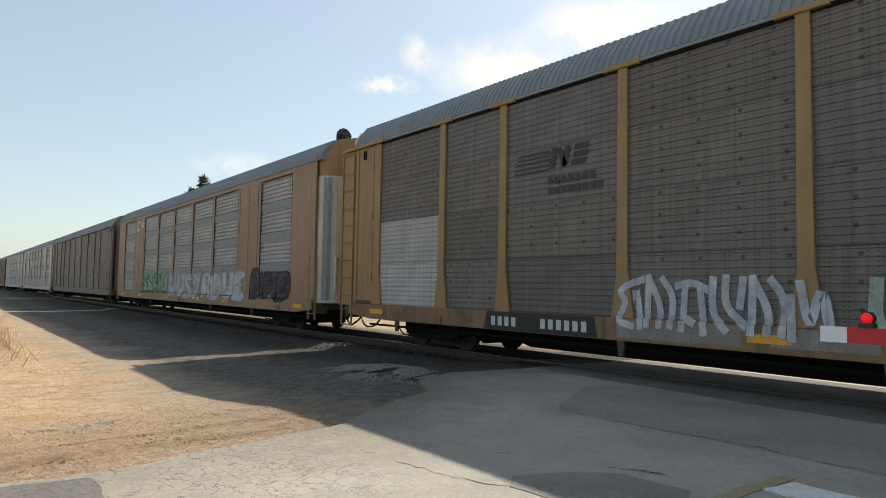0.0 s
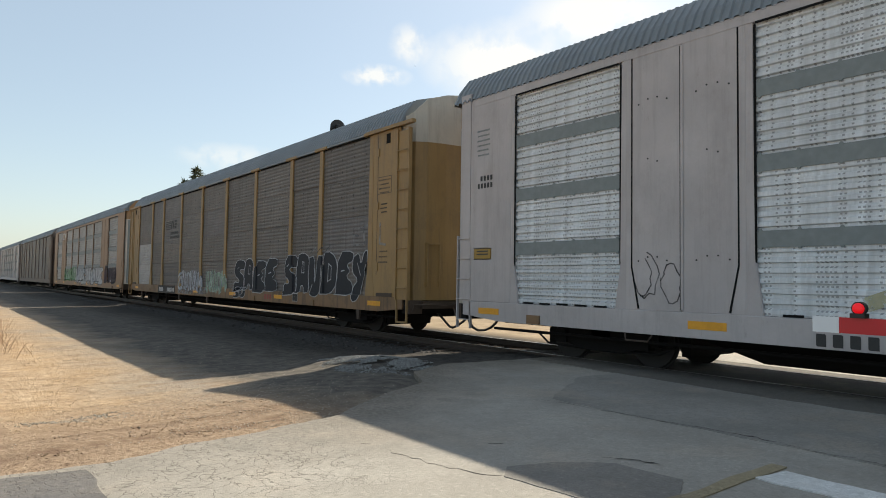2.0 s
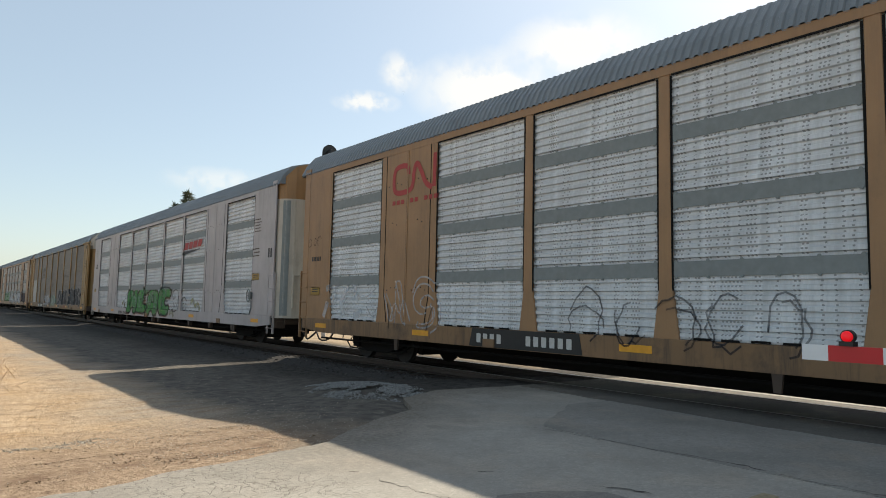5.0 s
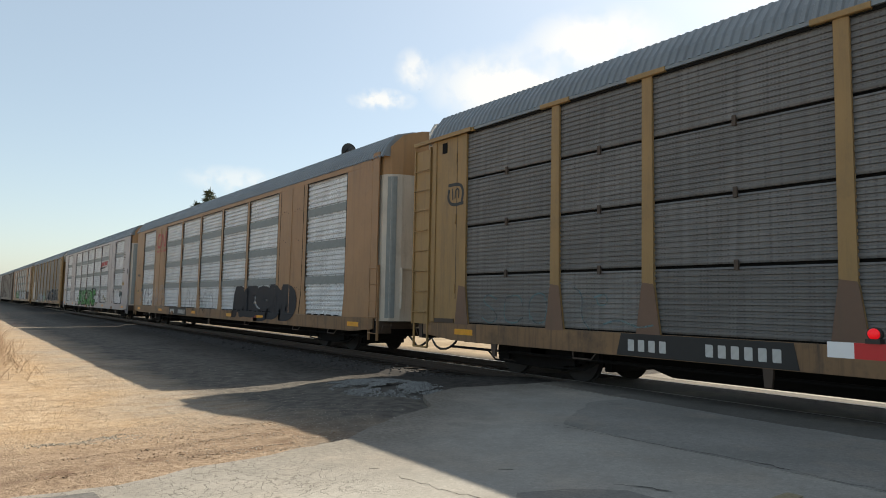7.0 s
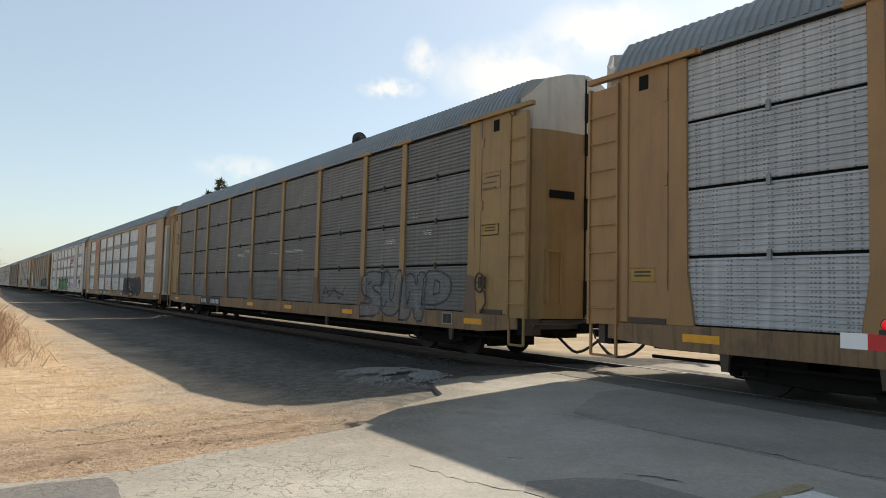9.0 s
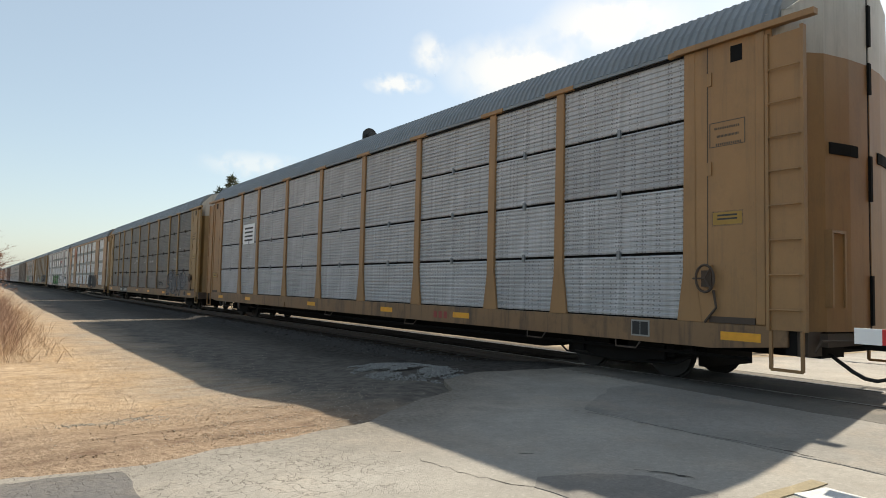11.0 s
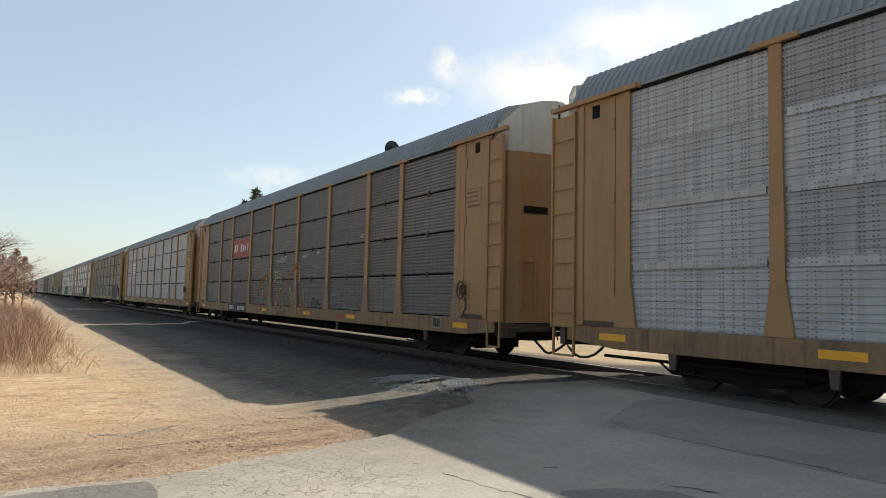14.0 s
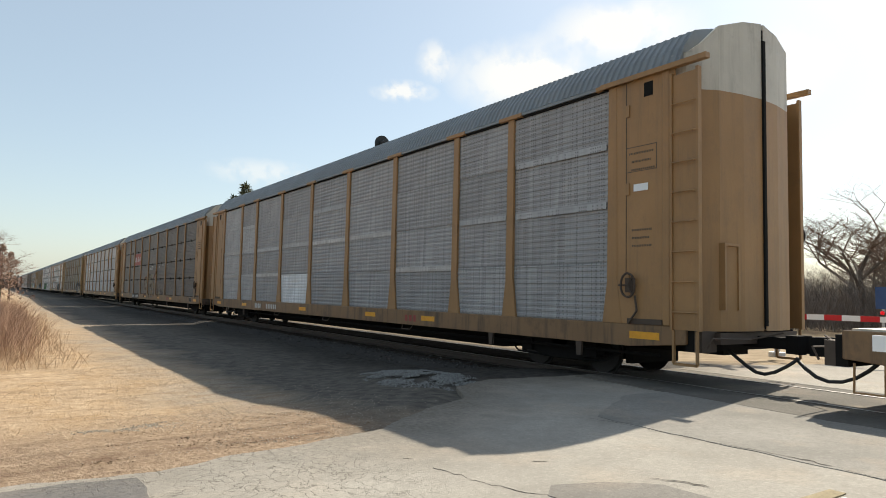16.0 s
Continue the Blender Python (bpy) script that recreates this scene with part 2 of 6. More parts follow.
ROOF_PROFILE = [(-HALF - 0.03, Z_EAVE + 0.03), (-HALF + 0.10, 5.44), (-1.08, 5.80), (-0.6, 5.94), (0, Z_RIDGE),
                (0.6, 5.94), (1.08, 5.80), (HALF - 0.10, 5.44), (HALF + 0.03, Z_EAVE + 0.03)]


def roof_mesh(half=13.13):
    """Corrugated roof sheets with ribs that run up and over, and a flat drip edge."""
    if ("roof", half) not in CACHE:
        bm = bmesh.new()
        rows = []
        y, up = -half, 0
        while y < half + 0.01:
            for dy in (0.0, 0.02):
                lift = 0.03 * (up if dy else 1 - up)
                rows.append([bm.verts.new((x * (1 + lift / 2.4), y + dy, z + lift * (0.15 if abs(x) < 1.1 else 1.0))) for x, z in ROOF_PROFILE])
            y += 0.075
            up = 1 - up
        for a, b in zip(rows, rows[1:]):
            for i in range(len(a) - 1):
                bm.faces.new((a[i], a[i + 1], b[i + 1], b[i]))
        for row in (rows[0], rows[-1]):
            bm.faces.new(row)
        CACHE[("roof", half)] = mesh_of(bm, "roof", m_roof)
    return CACHE[("roof", half)]


DOOR_PLAN = [(-HALF + 0.06, 13.03), (-HALF + 0.075, 13.3), (-HALF + 0.2, 13.5), (-1.0, 13.64), (-0.5, 13.74), (-0.035, 13.78)]


def door_mesh(z0, z1, top):
    """Half of a curved end door, from the car's corner to the seam, with shallow pressed ribs."""
    key = ("door", z0, z1)
    if key not in CACHE:
        bm = bmesh.new()
        zs = [z0, (z0 + z1) / 2, z1]
        def lid(x):
            return z1 if not top else min(z1, np.interp(abs(x), [0, 0.6, 1.06, HALF - 0.1], [Z_RIDGE, 5.93, 5.77, 5.36]) - 0.02)
        cols = [[bm.verts.new((x, y, z if z < z1 else lid(x))) for z in zs] for x, y in DOOR_PLAN]
        inner = [[bm.verts.new((x + 0.02, y - 0.07, z if z < z1 else lid(x))) for z in zs] for x, y in DOOR_PLAN]
        for g in (cols, inner):
            for a, b in zip(g, g[1:]):
                for i in (0, 1):
                    bm.faces.new((a[i], a[i + 1], b[i + 1], b[i]))
        for i in range(len(cols) - 1):
            bm.faces.new((cols[i][2], cols[i + 1][2], inner[i + 1][2], inner[i][2]))
            bm.faces.new((cols[i][0], cols[i + 1][0], inner[i + 1][0], inner[i][0]))
        for i in (0, 1):
            bm.faces.new((cols[-1][i], cols[-1][i + 1], inner[-1][i + 1], inner[-1][i]))
            bm.faces.new((cols[0][i], cols[0][i + 1], inner[0][i + 1], inner[0][i]))
        CACHE[key] = mesh_of(bm, "door", m_yellow)
    return CACHE[key]


def wheelset_mesh():
    if "wheelset" not in CACHE:
        bm = bmesh.new()
        for s in (-1, 1):
            prism(bm, disc_outline(0.42, 28), "x", s * 0.70 - 0.05, s * 0.70 + 0.06)
            prism(bm, disc_outline(0.455, 28), "x", s * 0.675 - 0.012, s * 0.675 + 0.012)
            prism(bm, disc_outline(0.12, 12), "x", s * 0.80 - 0.10, s * 0.80 + 0.14)
            for k in range(3):
                a = 2 * math.pi * k / 3
                prism(bm, disc_outline(0.03, 8, 0.2 * math.cos(a), 0.2 * math.sin(a)), "x", s * 0.765 - 0.01, s * 0.765 + 0.012)
        prism(bm, disc_outline(0.08, 10), "x", -0.72, 0.72)
        CACHE["wheelset"] = mesh_of(bm, "wheelset", m_wheel)
    return CACHE["wheelset"]


def truck_mesh():
    """Cast side frames, bolster and springs of one four-wheel truck."""
    if "truck" not in CACHE:
        bm = bmesh.new()
        for s in (-1, 1):
            x0, x1 = (s * 0.93 - 0.07, s * 0.93 + 0.07)
            prism(bm, [(-1.16, 0.36), (-1.16, 0.56), (-0.75, 0.62), (-0.35, 0.66), (0.35, 0.66), (0.75, 0.62), (1.16, 0.56), (1.16, 0.36),
                       (0.86, 0.34), (0.45, 0.2), (-0.45, 0.2), (-0.86, 0.34)], "x", x0, x1)
            for k in (-0.16, 0.0, 0.16):
                prism(bm, disc_outline(0.065, 8, s * 0.93, k), "z", 0.22, 0.44)
            for e in (-0.88, 0.88):
                box(bm, s * 0.98 - 0.09, s * 0.98 + 0.09, e - 0.13, e + 0.13, 0.30, 0.54)
        box(bm, -1.0, 1.0, -0.2, 0.2, 0.42, 0.62)
        box(bm, -0.62, 0.62, -0.42, 0.42, 0.16, 0.42)
        for e in (-1, 1):
            box(bm, -0.66, 0.66, *sorted((e * 1.36, e * 1.52)), 0.22, 0.52)
            tube(bm, [(-0.98, e * 0.3, 0.22), (-1.04, e * 1.2, 0.26), (-0.98, e * 1.5, 0.42)], 0.025, 5)
        bmesh.ops.bevel(bm, geom=[e for e in bm.edges if e.calc_length() > 0.3], offset=0.015, segments=1, affect="EDGES")
        CACHE["truck"] = mesh_of(bm, "truck_frame", m_black)
    return CACHE["truck"]


def ladder_plate(car, side, end, material):
    """Corner plate with its ladder: two stiles and rungs, standing past the end door."""
    x = side * (HALF + 0.03)
    a, b = (13.16, 13.80) if end > 0 else (13.12, 13.64)
    bm = bmesh.new()
    box(bm, x - 0.012, x + 0.012, *sorted((end * a, end * b)), Z_DECK - 0.05, 4.98)
    plate = part("ladder_plate", bm, material, car)
    for y in (a + 0.02, b - 0.02):
        bm = bmesh.new()
        box(bm, x - 0.045, x + 0.045, *sorted((end * (y - 0.022), end * (y + 0.022))), Z_DECK - 0.06, 5.02)
        part("stile", bm, material, plate)
    for i in range(8):
        z = 1.2 + i * 0.47
        r = bmesh.new()
        tube(r, [(x + side * 0.02, end * (a + 0.03), z), (x + side * 0.075, end * (a + 0.06), z), (x + side * 0.075, end * (b - 0.06), z), (x + side * 0.02, end * (b - 0.03), z)], 0.014, 5)
        part("rung", r, material, plate)
    st = bmesh.new()
    for y in (a + 0.04, b - 0.06):
        box(st, x - 0.02, x + 0.02, *sorted((end * (y - 0.02), end * (y + 0.02))), 0.40, Z_DECK - 0.06)
    box(st, x - 0.02, x + 0.02, *sorted((end * (a + 0.04), end * (b - 0.06))), 0.38, 0.42)
    part("stirrup_step", st, material, plate)


def text_bars(bm, u0, u1, z0, z1, count, rnd, depth, skip=()):
    """A line of lettering as plain bars, one for each character; depth(u, z) is the plane it lies on."""
    w = (u1 - u0) / count
    for i in range(count):
        if i in skip:
            continue
        a, b = u0 + w * (i + 0.2), u0 + w * (i + 0.78)
        box(bm, depth, depth + 0.004, a, b, z0, z1)


def letter_row(parent, u0, u1, z0, z1, count, material, x, skip=(), label=""):
    """A line of lettering: one plain bar a character, each a part of its own."""
    w = (u1 - u0) / count
    key = ("bar", round(w, 3), round(z1 - z0, 3))
    if key not in CACHE:
        bm = bmesh.new()
        h, q = (z1 - z0) / 2, w * 0.3
        prism(bm, [(-q, -h), (q * 0.8, -h), (q, -h * 0.8), (q, h), (-q * 0.8, h), (-q, h * 0.8)], "x", -0.004, 0.0)
        CACHE[key] = mesh_of(bm, "letter_bar", material)
    for i in range(count):
        if i not in skip:
            piece("letter_bar", CACHE[key], parent, (x, u0 + w * (i + 0.5), (z0 + z1) / 2), label=label, material=material)


SIDE = {"blind": False}


def surface_x(u, z, post_half=0.1):
    """How far out the near side stands at a place on the car: post, sill or screen."""
    if z < Z_DECK:
        return -HALF - 0.030
    if SIDE["blind"] and (POSTS[1] - 0.1 < u < POSTS[2] + 0.1 or POSTS[7] - 0.1 < u < POSTS[8] + 0.1):
        return -HALF - 0.0225
    for p in POSTS:
        h = post_half if z > 1.78 else 0.225
        if abs(u - p) < h + 0.015:
            return -HALF - 0.032
    return -HALF + 0.012 if abs(u) < 11.95 else -HALF - 0.024


def lay_on(bm, lift):
    """Cuts a flat shape at post edges and the deck, and drapes it over what lies behind it."""
    geom = lambda: bm.verts[:] + bm.edges[:] + bm.faces[:]
    for p in POSTS:
        for s in (-0.255, -0.24, -0.13, -0.115, 0.115, 0.13, 0.24, 0.255):
            bmesh.ops.bisect_plane(bm, geom=geom(), plane_co=(0, p + s, 0), plane_no=(0, 1, 0))
    for z in (Z_DECK, Z_DECK + 0.015, 1.78, 1.795):
        bmesh.ops.bisect_plane(bm, geom=geom(), plane_co=(0, 0, z), plane_no=(0, 0, 1))
    level = {}
    for f in bm.faces:
        c = f.calc_center_median()
        x = surface_x(c.y, c.z) - lift
        for v in f.verts:
            level[v] = min(x, level.get(v, x))
    for v, x in level.items():
        v.co.x = x


def ribbon(bm, pts, w):
    """Flat thick stroke with mitred corners."""
    pts = [Vector((p[0], p[1])) for p in pts]
    left, right = [], []
    for i, p in enumerate(pts):
        d0 = (p - pts[i - 1]).normalized() if i else (pts[1] - p).normalized()
        d1 = (pts[i + 1] - p).normalized() if i < len(pts) - 1 else d0
        d = (d0 + d1)
        d = d.normalized() if d.length > 0.2 else d1
        nrm = Vector((-d.y, d.x)) * w / max(0.6, abs(d.dot(d1)))
        if i == 0:
            p = p - d * w * 0.8
        if i == len(pts) - 1:
            p = p + d * w * 0.8
        left.append(bm.verts.new((0, p.x + nrm.x, p.y + nrm.y)))
        right.append(bm.verts.new((0, p.x - nrm.x, p.y - nrm.y)))
    for i in range(len(pts) - 1):
        bm.faces.new((left[i], left[i + 1], right[i + 1], right[i]))


def slab(cx, cz, w, h, tilt, rnd, grow):
    """Outline of one bulging spray-painted block with a waist and uneven corners."""
    out = []
    for k in range(20):
        a = 2 * math.pi * k / 20
        c, s = math.cos(a), math.sin(a)
        q = 1.0 / max(abs(c), abs(s)) ** 0.75
        wob = rnd.uniform(0.86, 1.1) * (0.84 if abs(s) < 0.3 and (k + int(w * 50)) % 3 else 1)
        x, z = c * q * wob * 0.5 * w, s * q * wob * 0.5 * h
        out.append((cx + x + tilt * z + grow * c, cz + z + grow * s))
    return out


def graffiti(car, u0, u1, z0, z1, letters, seed, fill, edge, weight=0.16, label="", lift=0.004):
    """Spray-painted piece: bulging blocks with a contrasting rim and slits, or, with no fill, loose looping lines."""
    rnd = random.Random(seed)
    w = (u1 - u0) / letters
    h = z1 - z0
    for i in range(letters):
        cx, cz = u0 + w * (i + 0.5), (z0 + z1) / 2 + rnd.uniform(-0.06, 0.06) * h
        if fill:
            tilt = rnd.uniform(-0.2, 0.2)
            rim = 0.035 + 0.03 * w
            holder = car
            state = rnd.getstate()
            if edge:
                bm = bmesh.new()
                bm.faces.new([bm.verts.new((0, y, z)) for y, z in slab(cx, cz, w * 1.06, h * 0.95, tilt, rnd, rim)])
                lay_on(bm, 0.002 + 0.0004 * i)
                holder = part("graffiti_block", bm, edge, car, label)
                rnd.setstate(state)
            bm = bmesh.new()
            bm.faces.new([bm.verts.new((0, y, z)) for y, z in slab(cx, cz, w * 1.06, h * 0.95, tilt, rnd, 0.0)])
            lay_on(bm, 0.0065 + 0.0004 * i)
            holder = part("graffiti_fill" if edge else "graffiti_block", bm, fill, holder, label)
            if edge:
                for q in range(rnd.choice((2, 2, 3))):
                    bm = bmesh.new()
                    sx = cx + (q - 0.8) * rnd.uniform(0.2, 0.3) * w
                    za = cz + (-0.46, 0.08, -0.3)[(q + i) % 3] * h
                    ribbon(bm, [(sx, za), (sx + rnd.uniform(-0.08, 0.08) * w, za + 0.18 * h), (sx + rnd.uniform(-0.14, 0.14) * w, za + 0.36 * h)], 0.022 + 0.012 * w)
                    lay_on(bm, 0.012 + 0.0003 * q)
                    part("graffiti_slit", bm, edge, holder.parent if holder.parent != car else holder)
        elif edge:
            for q in range(2):
                a0, sweep = rnd.uniform(0, 6.28), rnd.uniform(2.6, 4.6)
                rx, rz = w * rnd.uniform(0.28, 0.5), h * rnd.uniform(0.3, 0.5)
                ox, oz = rnd.uniform(-0.1, 0.1) * w, rnd.uniform(-0.1, 0.1) * h
                kink = rnd.uniform(0.1, 0.35)
                pts = []
                for t in range(10):
                    a = a0 + sweep * t / 9
                    pts.append((cx + ox + rx * math.cos(a) * (1 - kink * (t % 3 == 1)), cz + oz + rz * math.sin(a) * (1 - kink * (t % 4 == 2))))
                bm = bmesh.new()
                ribbon(bm, pts, weight * 0.3 * min(w, h))
                lay_on(bm, lift + 0.0012 * q + 0.0003 * i)
                part("graffiti_stroke", bm, edge, car, label)


# unreadable angular shapes: bars, hooks and forks
GLYPHS = (
    ([(0.05, 0.9), (0.5, 0.98), (0.95, 0.82)], [(0.3, 0.92), (0.2, 0.05)], [(0.72, 0.88), (0.85, 0.0)], [(0.22, 0.3), (0.52, 0.18)]),
    ([(0.1, 0.0), (0.15, 0.98)], [(0.15, 0.98), (0.55, 0.4), (0.5, 0.0)], [(0.6, 0.95), (0.95, 0.6), (0.85, 0.0)]),
    ([(0.1, 0.95), (0.05, 0.3), (0.45, 0.0)], [(0.45, 0.98), (0.4, 0.45), (0.95, 0.1)], [(0.9, 0.95), (0.8, 0.45)]),
    ([(0.95, 0.98), (0.1, 0.75), (0.5, 0.5), (0.05, 0.1), (0.6, 0.0)], [(0.75, 0.7), (0.9, 0.0)]),
    ([(0.3, 0.95), (0.5, 0.1), (0.75, 0.98), (0.95, 0.05)], [(0.08, 0.7), (0.1, 0.0)]),
    ([(0.1, 0.98), (0.12, 0.45), (0.9, 0.6), (0.88, 0.0)], [(0.5, 0.98), (0.9, 0.95)], [(0.1, 0.1), (0.55, 0.02)]),
)


def rounded(line, times=2):
    """Cuts the corners of a stroke, so that it bends softly."""
    for _ in range(times):
        out = [line[0]]
        for p, q in zip(line, line[1:]):
            out += [(p[0] * 0.75 + q[0] * 0.25, p[1] * 0.75 + q[1] * 0.25), (p[0] * 0.25 + q[0] * 0.75, p[1] * 0.25 + q[1] * 0.75)]
        line = out + [line[-1]]
    return line


def angular_piece(car, u0, u1, z0, z1, order, fill, edge, t, rim, label):
    """Heavy angular spray-painted strokes that crowd together, each shape with a thin pale rim."""
    w, h = (u1 - u0) / len(order), z1 - z0
    for i, k in enumerate(order):
        to = lambda p: (at(u0 + w * (i + p[0])), z0 + h * (p[1] + 0.05 * math.sin(i * 2.3)))
        lines = [[to(p) for p in rounded(line)] for line in GLYPHS[k]]
        for q, line in enumerate(lines):
            holder = car
            for grow, material, lift, name in ((rim, edge, 0.002 + 0.0042 * i, "graffiti_stroke"), (0.0, fill, 0.0042 + 0.0042 * i, "graffiti_fill")):
                bm = bmesh.new()
                ribbon(bm, line, t * w + grow)
                lay_on(bm, lift + 0.0005 * q)
                holder = part(name, bm, material, holder, label if holder == car else "")


# unreadable bulging shapes, as outlines, and the windows in them
BLOCKS = (
    ([(0.02, -0.04), (0.9, 0.0), (1.04, 0.2), (1.0, 0.48), (0.5, 0.62), (0.62, 0.7), (1.02, 0.68), (1.06, 0.98), (0.3, 1.03), (0.02, 0.85), (0.04, 0.5), (0.52, 0.36), (0.48, 0.26), (-0.02, 0.3)], ([(0.3, 0.72), (0.44, 0.78)],)),
    ([(0, 0), (0.05, 0.95), (0.5, 1.04), (0.98, 0.9), (0.9, 0.5), (1.03, 0.05), (0.68, 0), (0.6, 0.2), (0.4, 0.2), (0.35, 0)], ([(0.42, 0.52), (0.46, 0.8), (0.58, 0.78), (0.6, 0.52)],)),
    ([(0, 0.95), (0.02, 0.2), (0.3, 0), (0.75, 0), (1.0, 0.2), (1.03, 0.98), (0.66, 1.0), (0.62, 0.45), (0.5, 0.3), (0.42, 0.45), (0.38, 1)], ([(0.2, 0.15), (0.3, 0.3)],)),
    ([(0, 0), (0, 1), (0.6, 1), (1, 0.75), (1, 0.25), (0.6, 0)], ([(0.4, 0.3), (0.42, 0.72), (0.6, 0.66), (0.62, 0.36)],)),
    ([(0, 0.02), (0.08, 1), (1.0, 1.0), (1.02, 0.78), (0.6, 0.7), (0.85, 0.55), (0.6, 0.42), (1.05, 0.28), (1.0, 0)], ([(0.3, 0.55), (0.5, 0.57)],)),
    ([(0.05, 0.9), (0, 0.55), (0.4, 0.4), (0.05, 0.2), (0.1, -0.1), (0.5, -0.05), (0.62, 0.3), (1.0, 1.0), (0.66, 1.05), (0.5, 0.7), (0.38, 1)], ([(0.3, 0.75), (0.5, 0.5)],)),
    ([(0.02, 0.0), (0.0, 0.85), (0.2, 1.0), (0.5, 0.96), (0.62, 0.7), (0.66, 1.02), (1.02, 1.0), (0.94, 0.5), (1.04, 0.02), (0.7, 0.0), (0.56, 0.32), (0.42, 0.0)], ([(0.3, 0.35), (0.36, 0.6)],)),
    ([(0.3, 0.0), (0.0, 0.3), (0.02, 0.8), (0.3, 1.03), (1.03, 0.98), (1.0, 0.62), (0.68, 0.66), (0.52, 0.5), (0.62, 0.34), (0.92, 0.36), (0.96, -0.02)], ([(0.6, 0.5), (0.78, 0.52)],)),
)


def solid_piece(car, u0, u1, z0, z1, order, fill, edge, rim, label, rise=0.0, outer=None):
    """Solid spray-painted shapes that touch, each drawn round with a thin line, with small open windows."""
    w, h = (u1 - u0) / len(order), z1 - z0
    for i, k in enumerate(order):
        outline, windows = BLOCKS[k]
        to = lambda p: (at(u0 + w * (i - 0.06 + 1.06 * p[0] + 0.08 * p[1])), z0 + rise * i + h * (p[1] + 0.04 * math.sin(i * 2.3)))
        loop = rounded(outline + outline[:1], 1)[:-1]
        bm = bmesh.new()
        bm.faces.new([bm.verts.new((0, *to(p))) for p in loop])
        bm.normal_update()
        bmesh.ops.triangulate(bm, faces=bm.faces[:])
        lay_on(bm, 0.003 + 0.0006 * i)
        holder = part("graffiti_block", bm, fill, car, label)
        lines = [[to(p) for p in loop + loop[:2]]] + [[to(p) for p in line + (line[:1] if len(line) > 2 else [])] for line in windows]
        for q, line in enumerate(lines):
            if outer and not q:
                bm = bmesh.new()
                ribbon(bm, line, rim * 2.0)
                lay_on(bm, 0.0018 + 0.0004 * (i % 2))
                part("graffiti_halo", bm, outer, holder)
            bm = bmesh.new()
            ribbon(bm, line, rim)
            lay_on(bm, 0.008 + 0.0008 * i + 0.0002 * q)
            part("graffiti_line", bm, edge, holder)


def post_feet(car, material):
    """Rusty lower ends of the posts on the near side."""
    for p in POSTS:
        bm = bmesh.new()
        prism(bm, [(p - 0.222, Z_DECK - 0.02), (p + 0.222, Z_DECK - 0.02), (p + 0.12, 1.70), (p + 0.1, 1.79), (p - 0.1, 1.76), (p - 0.12, 1.70)], "x", -HALF - 0.034, -HALF - 0.02)
        part("post_foot", bm, material, car, "rust-brown flared post foot")


def truck_with_wheels(car, y, spinning):
    tr = piece("truck_frame", truck_mesh(), car, (0, y, 0))
    for e in (-0.88, 0.88):
        ws = piece("wheelset", wheelset_mesh(), tr, (0, e, 0.42))
        spinning.append(ws)


def underframe(car, material, spinning, deck_z=Z_DECK):
    bm = bmesh.new()
    box(bm, -0.35, 0.35, -13.28, 13.28, 0.50, 0.85)
    prism(bm, [(-8.7, 0.52), (-7.6, 0.21), (7.6, 0.21), (8.7, 0.52)], "x", -0.34, 0.34)
    for y in range(-12, 13, 3):
        box(bm, -1.4, 1.4, y - 0.1, y + 0.1, 0.62, 0.86)
    box(bm, -1.40, 1.40, -13.33, 13.33, 0.86, deck_z - 0.02)
    part("underframe", bm, m_black, car)
    for s in (-1, 1):
        bm = bmesh.new()
        x0, x1 = sorted((s * (HALF - 0.05), s * (HALF + 0.03)))
        prism(bm, [(-13.38, 0.70), (-13.38, deck_z), (13.38, deck_z), (13.38, 0.70), (12.28, Z_SILL), (-12.28, Z_SILL)], "x", x0, x1)
        bmesh.ops.bevel(bm, geom=bm.edges[:], offset=0.012, segments=1, affect="EDGES")
        part("side_sill", bm, m_sill if material in (m_yellow, m_tan, m_bronze) else material, car)
    for e in (-1, 1):
        truck_with_wheels(car, e * 10.15, spinning)
        bm = bmesh.new()
        box(bm, -HALF + 0.02, HALF - 0.02, *sorted((e * 13.33, e * 13.48)), 0.60, deck_z - 0.06)
        part("end_sill", bm, m_black, car)
        bm = bmesh.new()
        box(bm, -1.1, 1.1, *sorted((e * 13.45, e * 13.72)), 0.72, 0.90)
        box(bm, -1.42, -1.05, *sorted((e * 13.4, e * 13.62)), 0.60, 0.92)
        part("end_platform", bm, m_grease, car)
        bm = bmesh.new()
        tube(bm, [(-1.4, e * 13.7, 0.66), (-1.4, e * 13.78, 0.82), (-0.5, e * 13.85, 0.80), (-0.2, e * 14.2, 0.92)], 0.016, 5)
        part("uncoupling_lever", bm, m_grease, car)
        bm = bmesh.new()
        box(bm, -0.10, 0.10, *sorted((e * 13.38, e * 14.3)), 0.66, 0.84)
        prism(bm, [(-0.16, 14.19), (0.12, 14.19), (0.18, 14.41), (0.05, 14.47), (-0.04, 14.33), (-0.2, 14.43)] if e > 0 else
              [(0.16, -14.19), (-0.12, -14.19), (-0.18, -14.41), (-0.05, -14.47), (0.04, -14.33), (0.2, -14.43)], "z", 0.60, 0.88)
        part("coupler", bm, m_black, car)
        bm = bmesh.new()
        pts = [(-0.42 + 0.05 * math.sin(k), e * (13.38 + 0.165 * k), 0.62 - 0.34 * math.sin(math.pi * k / 7.4)) for k in range(8)]
        tube(bm, pts, 0.028, 6)
        part("air_hose", bm, m_hose, car, smooth=True)
    for a, b in ((-3.0, -1.2), (2.6, 3.4)):
        bm = bmesh.new()
        prism(bm, disc_outline(0.2, 12, -0.75, 0.62), "y", a, b)
        part("air_tank", bm, m_black, car)


